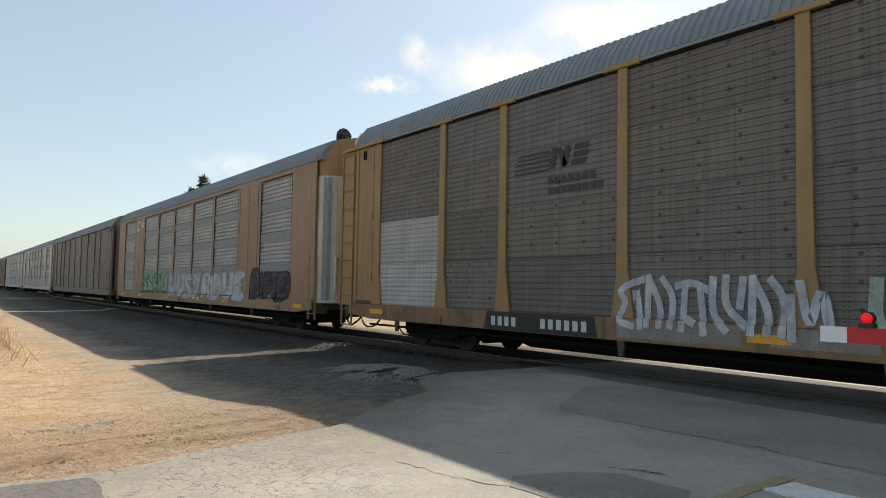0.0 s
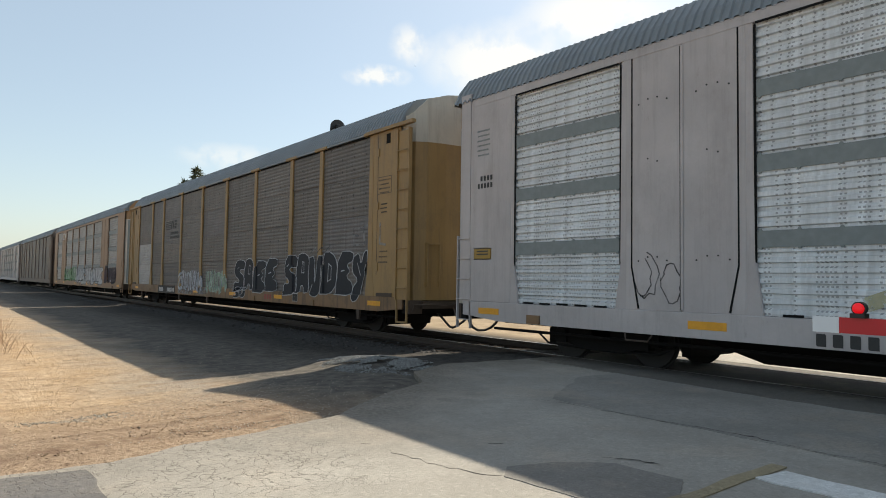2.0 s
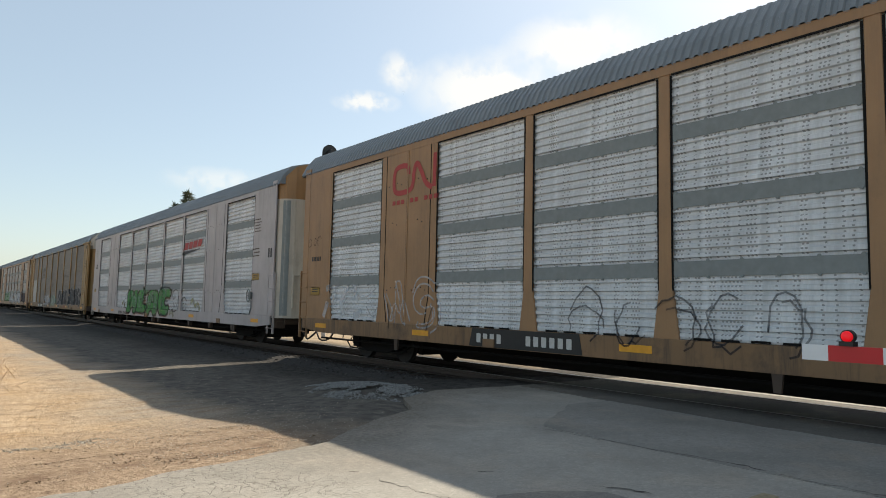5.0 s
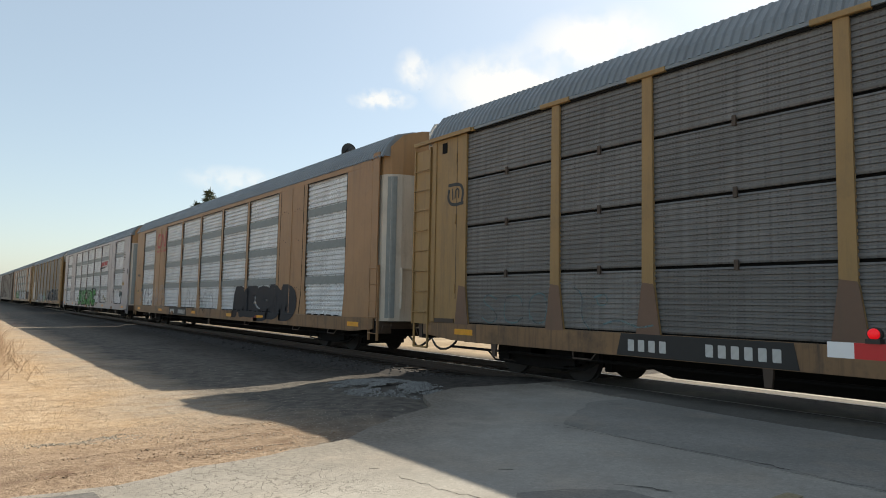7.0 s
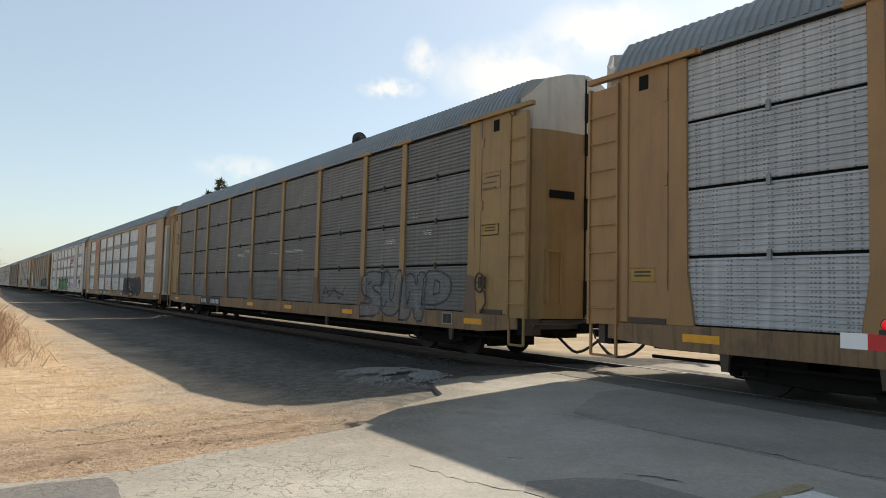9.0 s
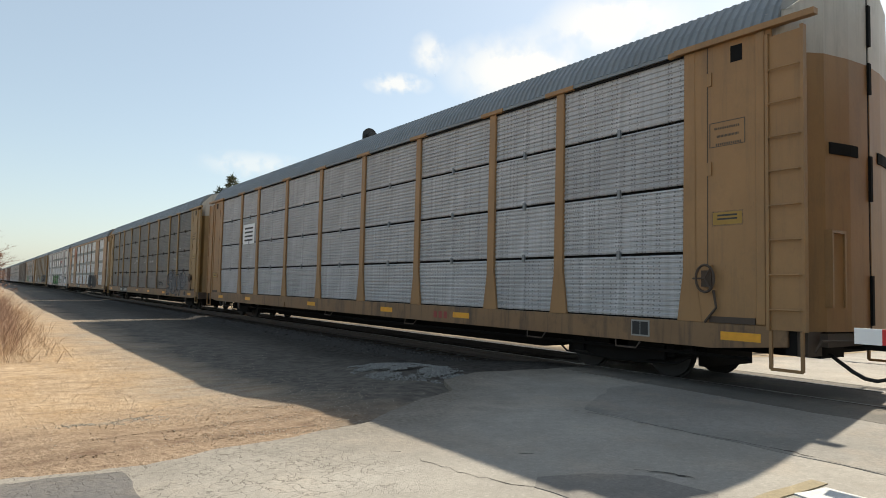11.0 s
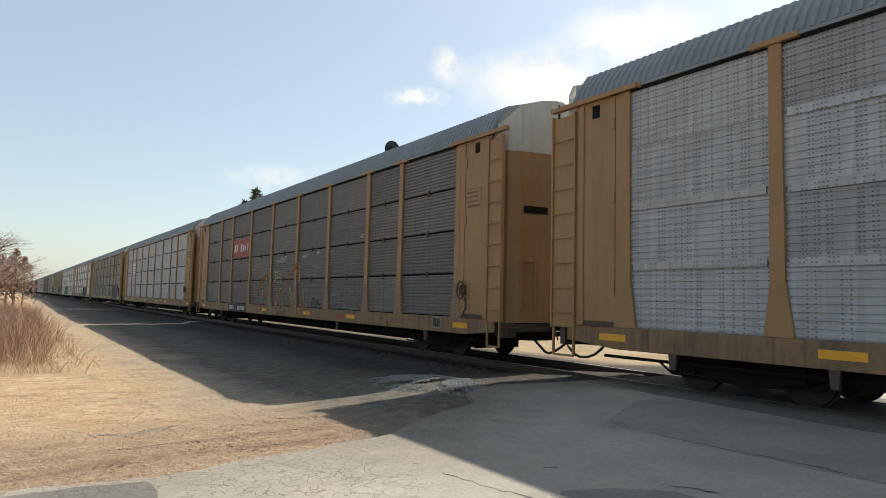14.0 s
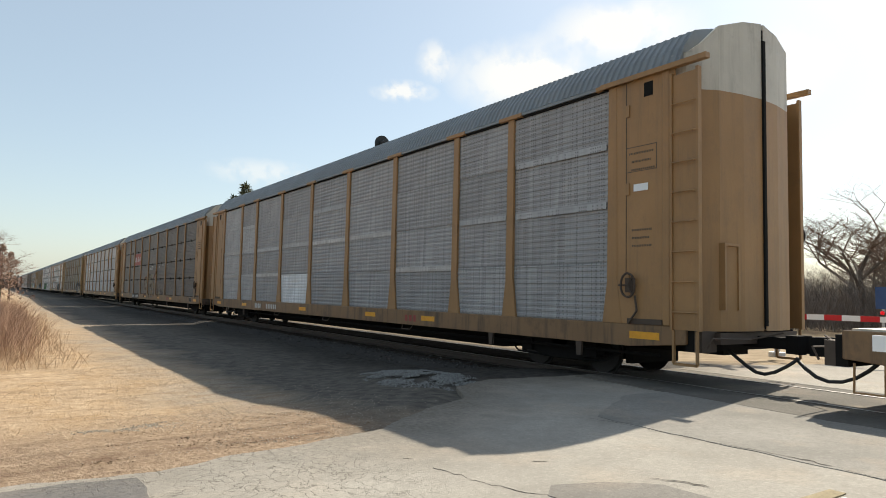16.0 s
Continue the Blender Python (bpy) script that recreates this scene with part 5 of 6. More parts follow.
def flat_car():
    """Empty flat car with a bare deck, stake pockets and a raised hitch."""
    car = tagged(new("flat_car"), "empty tan flat car with a bare deck", "railcar", "cars of the freight train")
    spinning = []
    underframe(car, m_tan, spinning, 1.06)
    bm = bmesh.new()
    for k in range(45):
        box(bm, -HALF + 0.02, HALF - 0.02, -13.25 + k * 0.59, -13.25 + k * 0.59 + 0.57, 1.03, 1.085)
    part("deck", bm, m_cream, car, "sun-bleached deck boards")
    for y in (12.4, 11.2, 9.0, 6.0, 3.0, 0.0, -3.0, -6.0, -9.0, -12.0):
        bm = bmesh.new()
        prism(bm, [(y - 0.09, 0.99), (y + 0.09, 0.99), (y + 0.04, 0.66), (y - 0.04, 0.66)], "x", -HALF - 0.10, -HALF - 0.03)
        part("stake_pocket", bm, m_tan, car)
    bm = bmesh.new()
    tube(bm, [(-0.9, 12.3, 1.09), (-0.9, 11.4, 1.35), (-0.9, 10.9, 1.55)], 0.04, 6)
    tube(bm, [(0.4, 12.3, 1.09), (0.4, 11.4, 1.35), (0.4, 10.9, 1.55)], 0.04, 6)
    box(bm, -1.0, 0.5, 10.8, 11.0, 1.5, 1.6)
    box(bm, -1.0, -0.8, 12.15, 12.45, 1.08, 1.2)
    box(bm, 0.3, 0.5, 12.15, 12.45, 1.08, 1.2)
    part("hitch", bm, m_rail_red, car, "dull red folding hitch")
    for e in (-1, 1):
        bm = bmesh.new()
        tube(bm, [(-HALF, e * 12.9, 0.66), (-HALF - 0.02, e * 12.9, 0.3), (-HALF - 0.02, e * 13.25, 0.3), (-HALF, e * 13.25, 0.66)], 0.018, 6)
        part("stirrup_step", bm, m_tan, car)
    sill_marks(car, 8)
    AUTORACKS.append((car, spinning))
    return car


CARS[1] = car_dark_striped_logo()
CARS[2] = car_white_banded()
CARS[3] = car_tan_banded()
CARS[4] = car_dark_stacked()
CARS[5] = car_grey_stacked()
CARS[6] = car_red_board()
CARS[7] = car_pale_screens()
CARS[8] = flat_car()
CARS[0] = autorack("grimy tan car carrier with silver screens and graffiti", m_rusty_tan, m_scr_silver, "band", 81, end_door=m_cream)
sill_marks(CARS[0], 9)
solid_piece(CARS[0], 6.9, 12.0, 1.0, 1.95, (0, 4, 1, 2), m_spray_pale, m_spray_green, 0.05, "pale green graffiti lettering")
solid_piece(CARS[0], 12.3, 22.3, 0.8, 1.95, (1, 2, 0, 5, 1, 3, 2, 4), m_spray_white, m_spray_ghost, 0.04, "white graffiti lettering")
solid_piece(CARS[0], 22.9, 26.2, 0.95, 2.0, (3, 1, 3), m_spray_plum, m_spray_jet, 0.04, "dark purple graffiti")
for k, line in enumerate(([(6.1, 4.85), (5.5, 4.9), (5.35, 4.6), (5.5, 4.4), (6.1, 4.4)], [(6.3, 4.4), (6.4, 4.9), (6.8, 4.42), (6.9, 4.9)])):
    spray_line(CARS[0], "logo_block", rounded(line), 0.07, m_letter, 0.008, "white emblem of rounded bands")
CARS[-1] = autorack("dark brown car carrier with grimy screens", m_brown, [m_scr_brown, m_scr_dark], "lap", 91)
CARS[-2] = autorack("weathered white car carrier with silver screens", m_white, m_scr_silver, "band", 95)
for n, src in ((-3, 2), (-4, -1), (-5, 3), (-6, 0), (-7, 2), (-8, -1), (9, 5)):
    CARS[n] = autorack("distant car carrier of the train", *((m_white, m_scr_silver, "band", 100 - n) if src in (0, 2, 3) else (m_oxide, [m_scr_brown, m_scr_dark], "lap", 100 - n)), near=False) \
        if n in (-3, -4) else copy_thing(CARS[{-5: -3, -6: -4, -7: -3, -8: -4, 9: 5}[n]], pose(0, 0, 0))


def gap_y(n, t):
    return START + SPEED * t - PITCH * n


# ---- ground ----
def zone_noise(k, pos, scale, lo, hi, detail=5.0):
    return k.ramp(k.noise(scale, pos, detail), (lo, (0, 0, 0)), (hi, (1, 1, 1)))


def ground_material():
    k = Tree("dry_grass_and_gravel")
    pos = k.coords(world_space=True)
    sep = k.n("SeparateXYZ", Vector=pos)
    x, y = sep.outputs["X"], sep.outputs["Y"]
    wob = k.math("MULTIPLY_ADD", k.noise(0.5, pos, 4.0), 3.0, -1.5)
    xw, yw = k.math("ADD", x, wob), k.math("ADD", y, wob)
    straw = k.mix(zone_noise(k, pos, 9.0, 0.35, 0.65), (0.34, 0.24, 0.15), (0.53, 0.40, 0.27))
    straw = k.mix(zone_noise(k, pos, 1.2, 0.45, 0.7), straw, (0.40, 0.27, 0.15))
    straw = k.mix(k.math("MULTIPLY", zone_noise(k, pos, 60.0, 0.5, 0.7), 0.6), straw, (0.20, 0.13, 0.07))
    gravel = k.mix(zone_noise(k, pos, 48.0, 0.35, 0.65), (0.17, 0.143, 0.115), (0.37, 0.315, 0.255))
    gravel = k.mix(k.math("MULTIPLY", zone_noise(k, pos, 1.6, 0.4, 0.65), 0.5), gravel, (0.36, 0.275, 0.18))
    soil = k.mix(zone_noise(k, pos, 14.0, 0.3, 0.7), (0.20, 0.135, 0.09), (0.36, 0.275, 0.195))
    rut = k.noise(3.0, k.coords((0.25, 2.4, 1.0), True), 5.0, 0.7)
    soil = k.mix(k.math("MULTIPLY", k.ramp(rut, (0.48, (0, 0, 0)), (0.68, (1, 1, 1))), 0.45), soil, (0.17, 0.115, 0.08))
    for r, lift in ((6.2, 0.95), (6.75, 0.7), (7.35, 0.5)):
        off = k.math("ABSOLUTE", k.math("SUBTRACT", k.math("MULTIPLY_ADD", wob, 0.16, k.math("MULTIPLY_ADD", x, -0.12, y)), r))
        band = k.n("MapRange", Value=off, i1=0.22, i2=0.06).outputs[0]
        soil = k.mix(k.math("MULTIPLY", k.math("MULTIPLY", band, zone_noise(k, pos, 4.0, 0.35, 0.6)), lift), soil, (0.16, 0.105, 0.07))
    soil = k.mix(k.math("MULTIPLY", zone_noise(k, pos, 70.0, 0.45, 0.7), 0.4), soil, (0.2, 0.14, 0.095))
    mr = lambda v, a, b: k.n("MapRange", Value=v, i1=a, i2=b).outputs[0]
    c = k.mix(mr(xw, 1.7, 2.9), straw, gravel)
    mott = k.noise(2.6, k.coords((0.55, 1.5, 1.0), True), 8.0, 0.72)
    c = k.mix(k.math("MULTIPLY", k.ramp(mott, (0.46, (0, 0, 0)), (0.6, (1, 1, 1))), 0.65), c, (0.225, 0.155, 0.098))
    speck = k.noise(26.0, pos, 4.0, 0.7)
    c = k.mix(k.math("MULTIPLY", k.ramp(speck, (0.54, (0, 0, 0)), (0.66, (1, 1, 1))), 0.55), c, (0.16, 0.115, 0.075))
    c = k.mix(k.math("MULTIPLY", k.ramp(speck, (0.32, (1, 1, 1)), (0.44, (0, 0, 0))), 0.5), c, (0.58, 0.47, 0.34))
    soil = k.mix(k.math("MULTIPLY", k.ramp(speck, (0.52, (0, 0, 0)), (0.64, (1, 1, 1))), 0.6), soil, (0.11, 0.075, 0.05))
    near_road = mr(k.math("SUBTRACT", y, k.math("MULTIPLY", wob, 0.6)), 10.2, 7.0)
    near_road = k.math("MULTIPLY", near_road, mr(xw, 4.6, 3.2))
    c = k.mix(near_road, c, soil)
    # dirt colour darkened to deepen the train's shadow on the ground
    shadow_dirt = k.mix(zone_noise(k, pos, 5.0, 0.35, 0.7), (0.075, 0.068, 0.06), (0.165, 0.147, 0.125))
    c = k.mix(mr(xw, 3.2, 4.2), c, shadow_dirt)
    # darker still beside the track: deep shade put into the colour
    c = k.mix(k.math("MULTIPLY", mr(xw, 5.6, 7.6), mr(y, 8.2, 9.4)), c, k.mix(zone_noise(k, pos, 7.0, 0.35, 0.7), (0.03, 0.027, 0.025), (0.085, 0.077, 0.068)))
    far = mr(x, 13.5, 15.0)
    c = k.mix(far, c, k.mix(zone_noise(k, pos, 0.8, 0.35, 0.65), (0.24, 0.18, 0.115), (0.33, 0.26, 0.18)))
    h = k.math("ADD", k.noise(40.0, pos, 4.0), k.math("MULTIPLY", k.noise(6.0, pos, 3.0), 1.5))
    k.bump(h, 0.7, 0.03)
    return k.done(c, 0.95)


def spread(lo, hi, fine_lo, fine_hi, step, grow=1.35):
    vals = list(np.arange(fine_lo, fine_hi, step))
    d, v = step, fine_hi
    while v < hi:
        vals.append(v)
        d *= grow
        v += d
    vals.append(hi)
    d, v = step, fine_lo
    while v > lo:
        d *= grow
        v -= d
        vals.insert(0, max(v, lo))
    return vals


def ground_z(x, y):
    z = -0.045 + 0.03 * noise.noise((x * 0.7, y * 0.7, 0)) + 0.02 * noise.noise((x * 2.1, y * 2.1, 3))
    fall = min(1.0, max(0.0, (y - road_edge(x) - 0.3) / 5.0))
    z -= 0.25 * fall * fall * (3 - 2 * fall) * min(1.0, max(0.0, (60.0 - abs(y)) / 30.0 + 1.0))
    if road_edge(x) + 0.4 > y > -3.4:
        z = min(z, -0.05) - 0.02
    for r in (6.25, 6.95):
        z -= 0.03 * math.exp(-((y - r - 0.12 * x) / 0.14) ** 2) * (1 if x < 3 else 0)
    return z


def road_edge(x):
    e = float(np.interp(x, [-60, 0.1, 1.1, 1.7, 2.45, 3.4, 4.5, 5.4, 5.9, 6.9, 8.2, 9.2, 13, 16, 90], [5.5, 5.55, 5.45, 5.7, 5.78, 6.1, 6.9, 7.35, 8.3, 8.8, 8.6, 8.6, 8.6, 7.6, 7.6]))
    return e + 0.07 * noise.noise((x * 1.7, 0, 5)) + 0.04 * noise.noise((x * 6, 0, 9))


xs, ys = spread(-900, 1500, -4, 14, 0.22), spread(-900, 2500, -2, 30, 0.25)
bm = bmesh.new()
grid = [[bm.verts.new((x, y, ground_z(x, y))) for y in ys] for x in xs]
for a, b in zip(grid, grid[1:]):
    for i in range(len(ys) - 1):
        bm.faces.new((a[i], b[i], b[i + 1], a[i + 1]))
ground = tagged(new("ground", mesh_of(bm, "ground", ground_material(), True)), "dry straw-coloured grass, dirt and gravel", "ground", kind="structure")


def asphalt(name, col, crack, worn):
    k = Tree(name)
    pos = k.coords(world_space=True)
    big = k.noise(0.6, pos, 5.0)
    c = k.mix(zone_noise(k, pos, 0.7, 0.35, 0.68), scaled(col, 0.82), scaled(col, 1.15))
    c = k.mix(k.math("MULTIPLY", zone_noise(k, pos, 0.9, 0.52, 0.66, 3.0), 0.32), c, (0.42, 0.335, 0.255))
    c = k.mix(k.math("MULTIPLY", zone_noise(k, pos, 120.0, 0.42, 0.6, 2.0), 0.4), c, scaled(col, 0.55))
    c = k.mix(k.math("MULTIPLY", zone_noise(k, pos, 9.0, 0.45, 0.7, 6.0), 0.45), c, scaled(col, 0.66))
    c = k.mix(k.math("MULTIPLY", zone_noise(k, pos, 34.0, 0.5, 0.66, 4.0), 0.5), c, scaled(col, 0.6))
    c = k.mix(k.math("MULTIPLY", zone_noise(k, pos, 22.0, 0.56, 0.68, 5.0), 0.35), c, scaled(col, 1.4))
    warp = k.n("TexNoise", Vector=pos, Scale=2.0, Detail=4.0)
    wp = k.n("VectorMath", i0=pos, i1=k.n("VectorMath", i0=warp.outputs["Color"], i1=(0.16, 0.16, 0.16)).outputs[0])
    vor = k.n("TexVoronoi", Vector=wp.outputs[0], Scale=6.0)
    vor.feature = "DISTANCE_TO_EDGE"
    line = k.ramp(vor.outputs["Distance"], (0.006, (1, 1, 1)), (0.03, (0, 0, 0)))
    where = k.math("MULTIPLY", zone_noise(k, pos, 0.55, 0.5, 0.62, 2.0), 0.35)
    sp = k.n("SeparateXYZ", Vector=pos)
    edge = k.math("MULTIPLY", k.n("MapRange", Value=sp.outputs["Y"], i1=3.6, i2=4.3).outputs[0], k.n("MapRange", Value=sp.outputs["X"], i1=3.0, i2=2.5).outputs[0])
    where = k.math("MAXIMUM", where, k.math("MULTIPLY", edge, zone_noise(k, pos, 1.3, 0.30, 0.42, 3.0)))
    f = k.math("MULTIPLY", k.math("MULTIPLY", line, where), crack)
    c = k.mix(f, c, (0.05, 0.045, 0.04))
    EDGE = ((0.1, 5.5), (1.1, 5.45), (2.45, 5.8), (3.4, 6.1), (4.5, 6.9), (5.4, 7.35), (5.9, 8.2), (6.9, 8.8), (9.0, 8.7))
    line_y = k.math("MULTIPLY", k.ramp(k.math("DIVIDE", sp.outputs["X"], 10.0), *((q / 10, (e / 10,) * 3) for q, e in EDGE)), 10.0)
    inset = k.math("ADD", k.math("SUBTRACT", line_y, sp.outputs["Y"]), k.math("MULTIPLY_ADD", k.noise(1.8, pos, 6.0, 0.65), 2.4, -1.2))
    wash = k.math("MULTIPLY", k.n("MapRange", Value=inset, i1=1.7, i2=0.1).outputs[0], k.n("MapRange", Value=sp.outputs["X"], i1=1.5, i2=4.2, i3=0.35, i4=0.9).outputs[0])
    soil = k.mix(zone_noise(k, pos, 20.0, 0.35, 0.65), (0.11, 0.097, 0.08), (0.22, 0.19, 0.155))
    c = k.mix(wash, c, soil)
    stain = k.ramp(big, (0.56, (0, 0, 0)), (0.66, (1, 1, 1)))
    c = k.mix(k.math("MULTIPLY", stain, worn), c, scaled(col, 0.55))
    k.bump(k.math("SUBTRACT", k.noise(90.0, pos, 3.0), k.math("MULTIPLY", f, 2.0)), 0.5, 0.008)
    return k.done(c, 0.85)


m_road = asphalt("worn_pale_asphalt", (0.345, 0.322, 0.285), 0.6, 0.25)
m_road_dark = asphalt("dark_asphalt", (0.145, 0.142, 0.145), 0.5, 0.4)
# the train's shadow at the rail is put into this dark tone
m_road_track = asphalt("shade_dark_crossing_asphalt", (0.15, 0.14, 0.125), 0.3, 0.5)
m_road_patch = asphalt("greyer_asphalt_patch", (0.235, 0.22, 0.20), 0.5, 0.3)
# slightly darker than the road, with some of the train's shade painted in
m_road_mid = asphalt("shade_toned_newer_asphalt", (0.275, 0.26, 0.236), 0.3, 0.35)


def strip(name, outline, z, material, label, thick=0.3, parent=None):
    bm = bmesh.new()
    prism(bm, outline, "z", z - thick, z)
    ob = tagged(new(name, mesh_of(bm, name, material)), label, kind="" if parent else "structure")
    if parent:
        ob.parent = parent
    return ob


rx = list(np.arange(-8, 9.2, 0.12))
road = strip("road", [(-60, -3.2)] + [(9.2, -3.2)] + [(x, road_edge(x)) for x in rx[::-1]] + [(-60, 5.5)], 0.0, m_road, "worn pale asphalt road with cracks and patches")
tagged(road, category="road")
strip("road_far", [(11.55, -3.2), (90, -3.2), (90, 7.6), (16, 7.6), (13, 8.6), (11.55, 8.6)], 0.0, m_road, "sunlit asphalt road beyond the track")
wavy = lambda pts, s: [(x + 0.05 * noise.noise((x * 3, y * 3, s)), y + 0.05 * noise.noise((x * 3, y * 3, s + 7))) for x, y in pts]


def dense(pts, step=0.15):
    out = []
    for (a, b), (c, d) in zip(pts, pts[1:] + pts[:1]):
        n = max(1, int(math.hypot(c - a, d - b) / step))
        out += [(a + (c - a) * i / n, b + (d - b) * i / n) for i in range(n)]
    return out


strip("road_patch", wavy(dense([(-8, -3), (0.94, -3), (0.94, 5.36), (0.5, 5.4), (-8, 5.4)]), 1), 0.005, m_road_dark, "darker asphalt lane edge", 0.02, road)
strip("road_patch", wavy(dense([(5.92, -3.1), (9.15, -3.1), (9.15, 6.4), (7.6, 6.5), (5.92, 5.5)]), 2), 0.006, m_road_mid, "newer asphalt beside the track, toned darker for the train's shade", 0.02, road)
# dark band along the rail, coloured in place of shadow
strip("road_patch", wavy(dense([(8.35, -3.1), (9.17, -3.1), (9.17, 8.5), (8.6, 8.5), (8.25, 4.0)]), 6), 0.009, m_road_track, "asphalt along the rail, darkened for the train's shadow", 0.02, road)
strip("road_patch", wavy(dense([(3.3, 3.5), (3.5, 3.66), (3.9, 3.55), (4.24, 3.25), (4.3, 2.7), (3.9, 2.5), (3.4, 2.6)]), 3), 0.005, m_road_patch, "dark asphalt patch", 0.02, road)

m_crack = plain("crack_filler", (0.035, 0.03, 0.028), 0.9)


def crack(pts, w, seed, z=0.0022):
    rnd = random.Random(seed)
    line = []
    for (a, b), (c, d) in zip(pts, pts[1:]):
        n = max(1, int(math.hypot(c - a, d - b) / 0.06))
        line += [(a + (c - a) * i / n, b + (d - b) * i / n) for i in range(n)]
    pts = line + pts[-1:]
    bm = bmesh.new()
    l, r = [], []
    for i, (x, y) in enumerate(pts):
        x, y = x + rnd.uniform(-0.03, 0.03), y + rnd.uniform(-0.03, 0.03)
        q = w * 0.6 * rnd.uniform(0.25, 1.0) * (0.3 if i in (0, len(pts) - 1) else 1)
        l.append(bm.verts.new((x - q, y - q, z)))
        r.append(bm.verts.new((x + q, y + q, z)))
    for i in range(len(pts) - 1):
        bm.faces.new((l[i], l[i + 1], r[i + 1], r[i]))
    part("crack", bm, m_crack, road)


crack([(5.78, 5.47), (5.85, 4.98), (5.9, 4.1), (6.02, 3.07), (5.95, 2.5), (6.0, 0.8)], 0.010, 1, 0.0078)
crack([(6.0, 3.25), (6.02, 3.0), (5.98, 2.86)], 0.022, 11, 0.0082)
crack([(3.01, 4.55), (3.04, 4.27), (3.15, 3.72), (3.3, 3.5)], 0.008, 2)
crack([(4.3, 3.42), (4.42, 3.25), (4.52, 3.01)], 0.016, 3, 0.0068)
crack([(2.96, 4.92), (3.03, 4.86)], 0.03, 4)
crack([(3.84, 4.27), (3.92, 4.19)], 0.03, 5)
m_line_y = asphalt("faded_yellow_line", (0.33, 0.275, 0.18), 0.8, 0.6)
m_line_w = asphalt("worn_white_line", (0.66, 0.66, 0.64), 0.9, 0.2)
strip("lane_line", wavy(dense([(3.4, 2.42), (5.25, 2.42), (5.25, 2.53), (3.4, 2.53)]), 4), 0.010, m_line_y, "faded yellow lane line", 0.012, road)
strip("stop_line", wavy(dense([(4.76, -0.8), (5.12, -0.8), (5.12, 2.38), (4.76, 2.42)]), 5), 0.010, m_line_w, "worn white stop line", 0.012, road)

# ---- track ----
m_ballast = plain("grey_ballast", (0.05, 0.046, 0.043), 0.95, var=0.5, scale=18)
m_rail = plain("rail_steel", (0.05, 0.036, 0.028), 0.6, 0.3)
m_tie = plain("creosoted_timber", (0.045, 0.035, 0.028), 0.9)
track = tagged(new("railway_track"), "single railway track on grey ballast", "track", kind="structure")
for s in (-1, 1):
    bm = bmesh.new()
    prism(bm, [(-0.07, -0.17), (0.07, -0.17), (0.07, -0.155), (0.012, -0.13), (0.012, -0.045), (0.036, -0.035), (0.036, 0.0), (-0.036, 0.0), (-0.036, -0.035), (-0.012, -0.045), (-0.012, -0.13), (-0.07, -0.155)], "y", -40, 520)
    r = part("rail", bm, m_rail, track)
    r.location.x = TRACK_X + s * 0.753
    bm = bmesh.new()
    box(bm, -0.03, 0.03, -40, 520, 0.0005, 0.003)
    p = part("running_surface", bm, m_tread, r)
tie = mesh_of(made(lambda b: box(b, -1.3, 1.3, -0.115, 0.115, -0.32, -0.165)), "tie", m_tie)
for k in range(110):
    piece("tie", tie, track, (TRACK_X, 9.0 + k * 0.55, 0))
bm = bmesh.new()
prism(bm, [(TRACK_X - 2.9, -0.5), (TRACK_X + 2.9, -0.5), (TRACK_X + 1.75, -0.19), (TRACK_X - 1.75, -0.19)], "y", 8.7, 520)
part("ballast_bed", bm, m_ballast, track)
for a, b in ((9.2, TRACK_X - 0.80), (TRACK_X - 0.70, TRACK_X + 0.70), (TRACK_X + 0.80, 11.55)):
    strip("crossing_panel", [(a, -3.2), (b, -3.2), (b, 8.6), (a, 8.6)], -0.004, m_road_track, "asphalt crossing panel between the rails", 0.25, road)


# ---- stones, pale gravel heap, grass ----
def stones(name, spots, sizes, material, label, seed):
    rnd = random.Random(seed)
    verts, faces = [], []
    for x, y, z in spots:
        r = rnd.uniform(*sizes)
        b = len(verts)
        a0 = rnd.uniform(0, 6)
        for k in range(4):
            a = a0 + k * 1.57 + rnd.uniform(-0.3, 0.3)
            verts.append((x + r * math.cos(a) * rnd.uniform(0.7, 1.2), y + r * math.sin(a) * rnd.uniform(0.7, 1.2), z + rnd.uniform(-0.2, 0.2) * r))
        verts.append((x + rnd.uniform(-0.3, 0.3) * r, y + rnd.uniform(-0.3, 0.3) * r, z + r * rnd.uniform(0.5, 0.9)))
        verts.append((x, y, z - r * 0.6))
        for k in range(4):
            faces += [(b + k, b + (k + 1) % 4, b + 4), (b + (k + 1) % 4, b + k, b + 5)]
    me = bpy.data.meshes.new(name)
    me.from_pydata(verts, [], faces)
    me.materials.append(material)
    return tagged(new(name, me), label, kind="stuff")


def island_mat(name, a, b, rough=0.9):
    k = Tree(name)
    r = k.n("NewGeometry").outputs["Random Per Island"]
    return k.done(k.mix(r, a, b), rough)


R = random.Random(5)
spots = []
while len(spots) < 5200:
    x, y = R.uniform(7.6, 12.9), 8.9 + 45 * R.random() ** 1.8
    if abs(abs(x - TRACK_X) - 0.753) > 0.1:
        z = -0.19 if abs(x - TRACK_X) < 1.75 else -0.19 - (abs(x - TRACK_X) - 1.75) * 0.27
        spots.append((x, y, z + 0.01))
stones("ballast_stones", spots, (0.02, 0.045), island_mat("ballast_stone", (0.03, 0.028, 0.026), (0.11, 0.102, 0.095)), "crushed grey ballast stones", 1)
spots = []
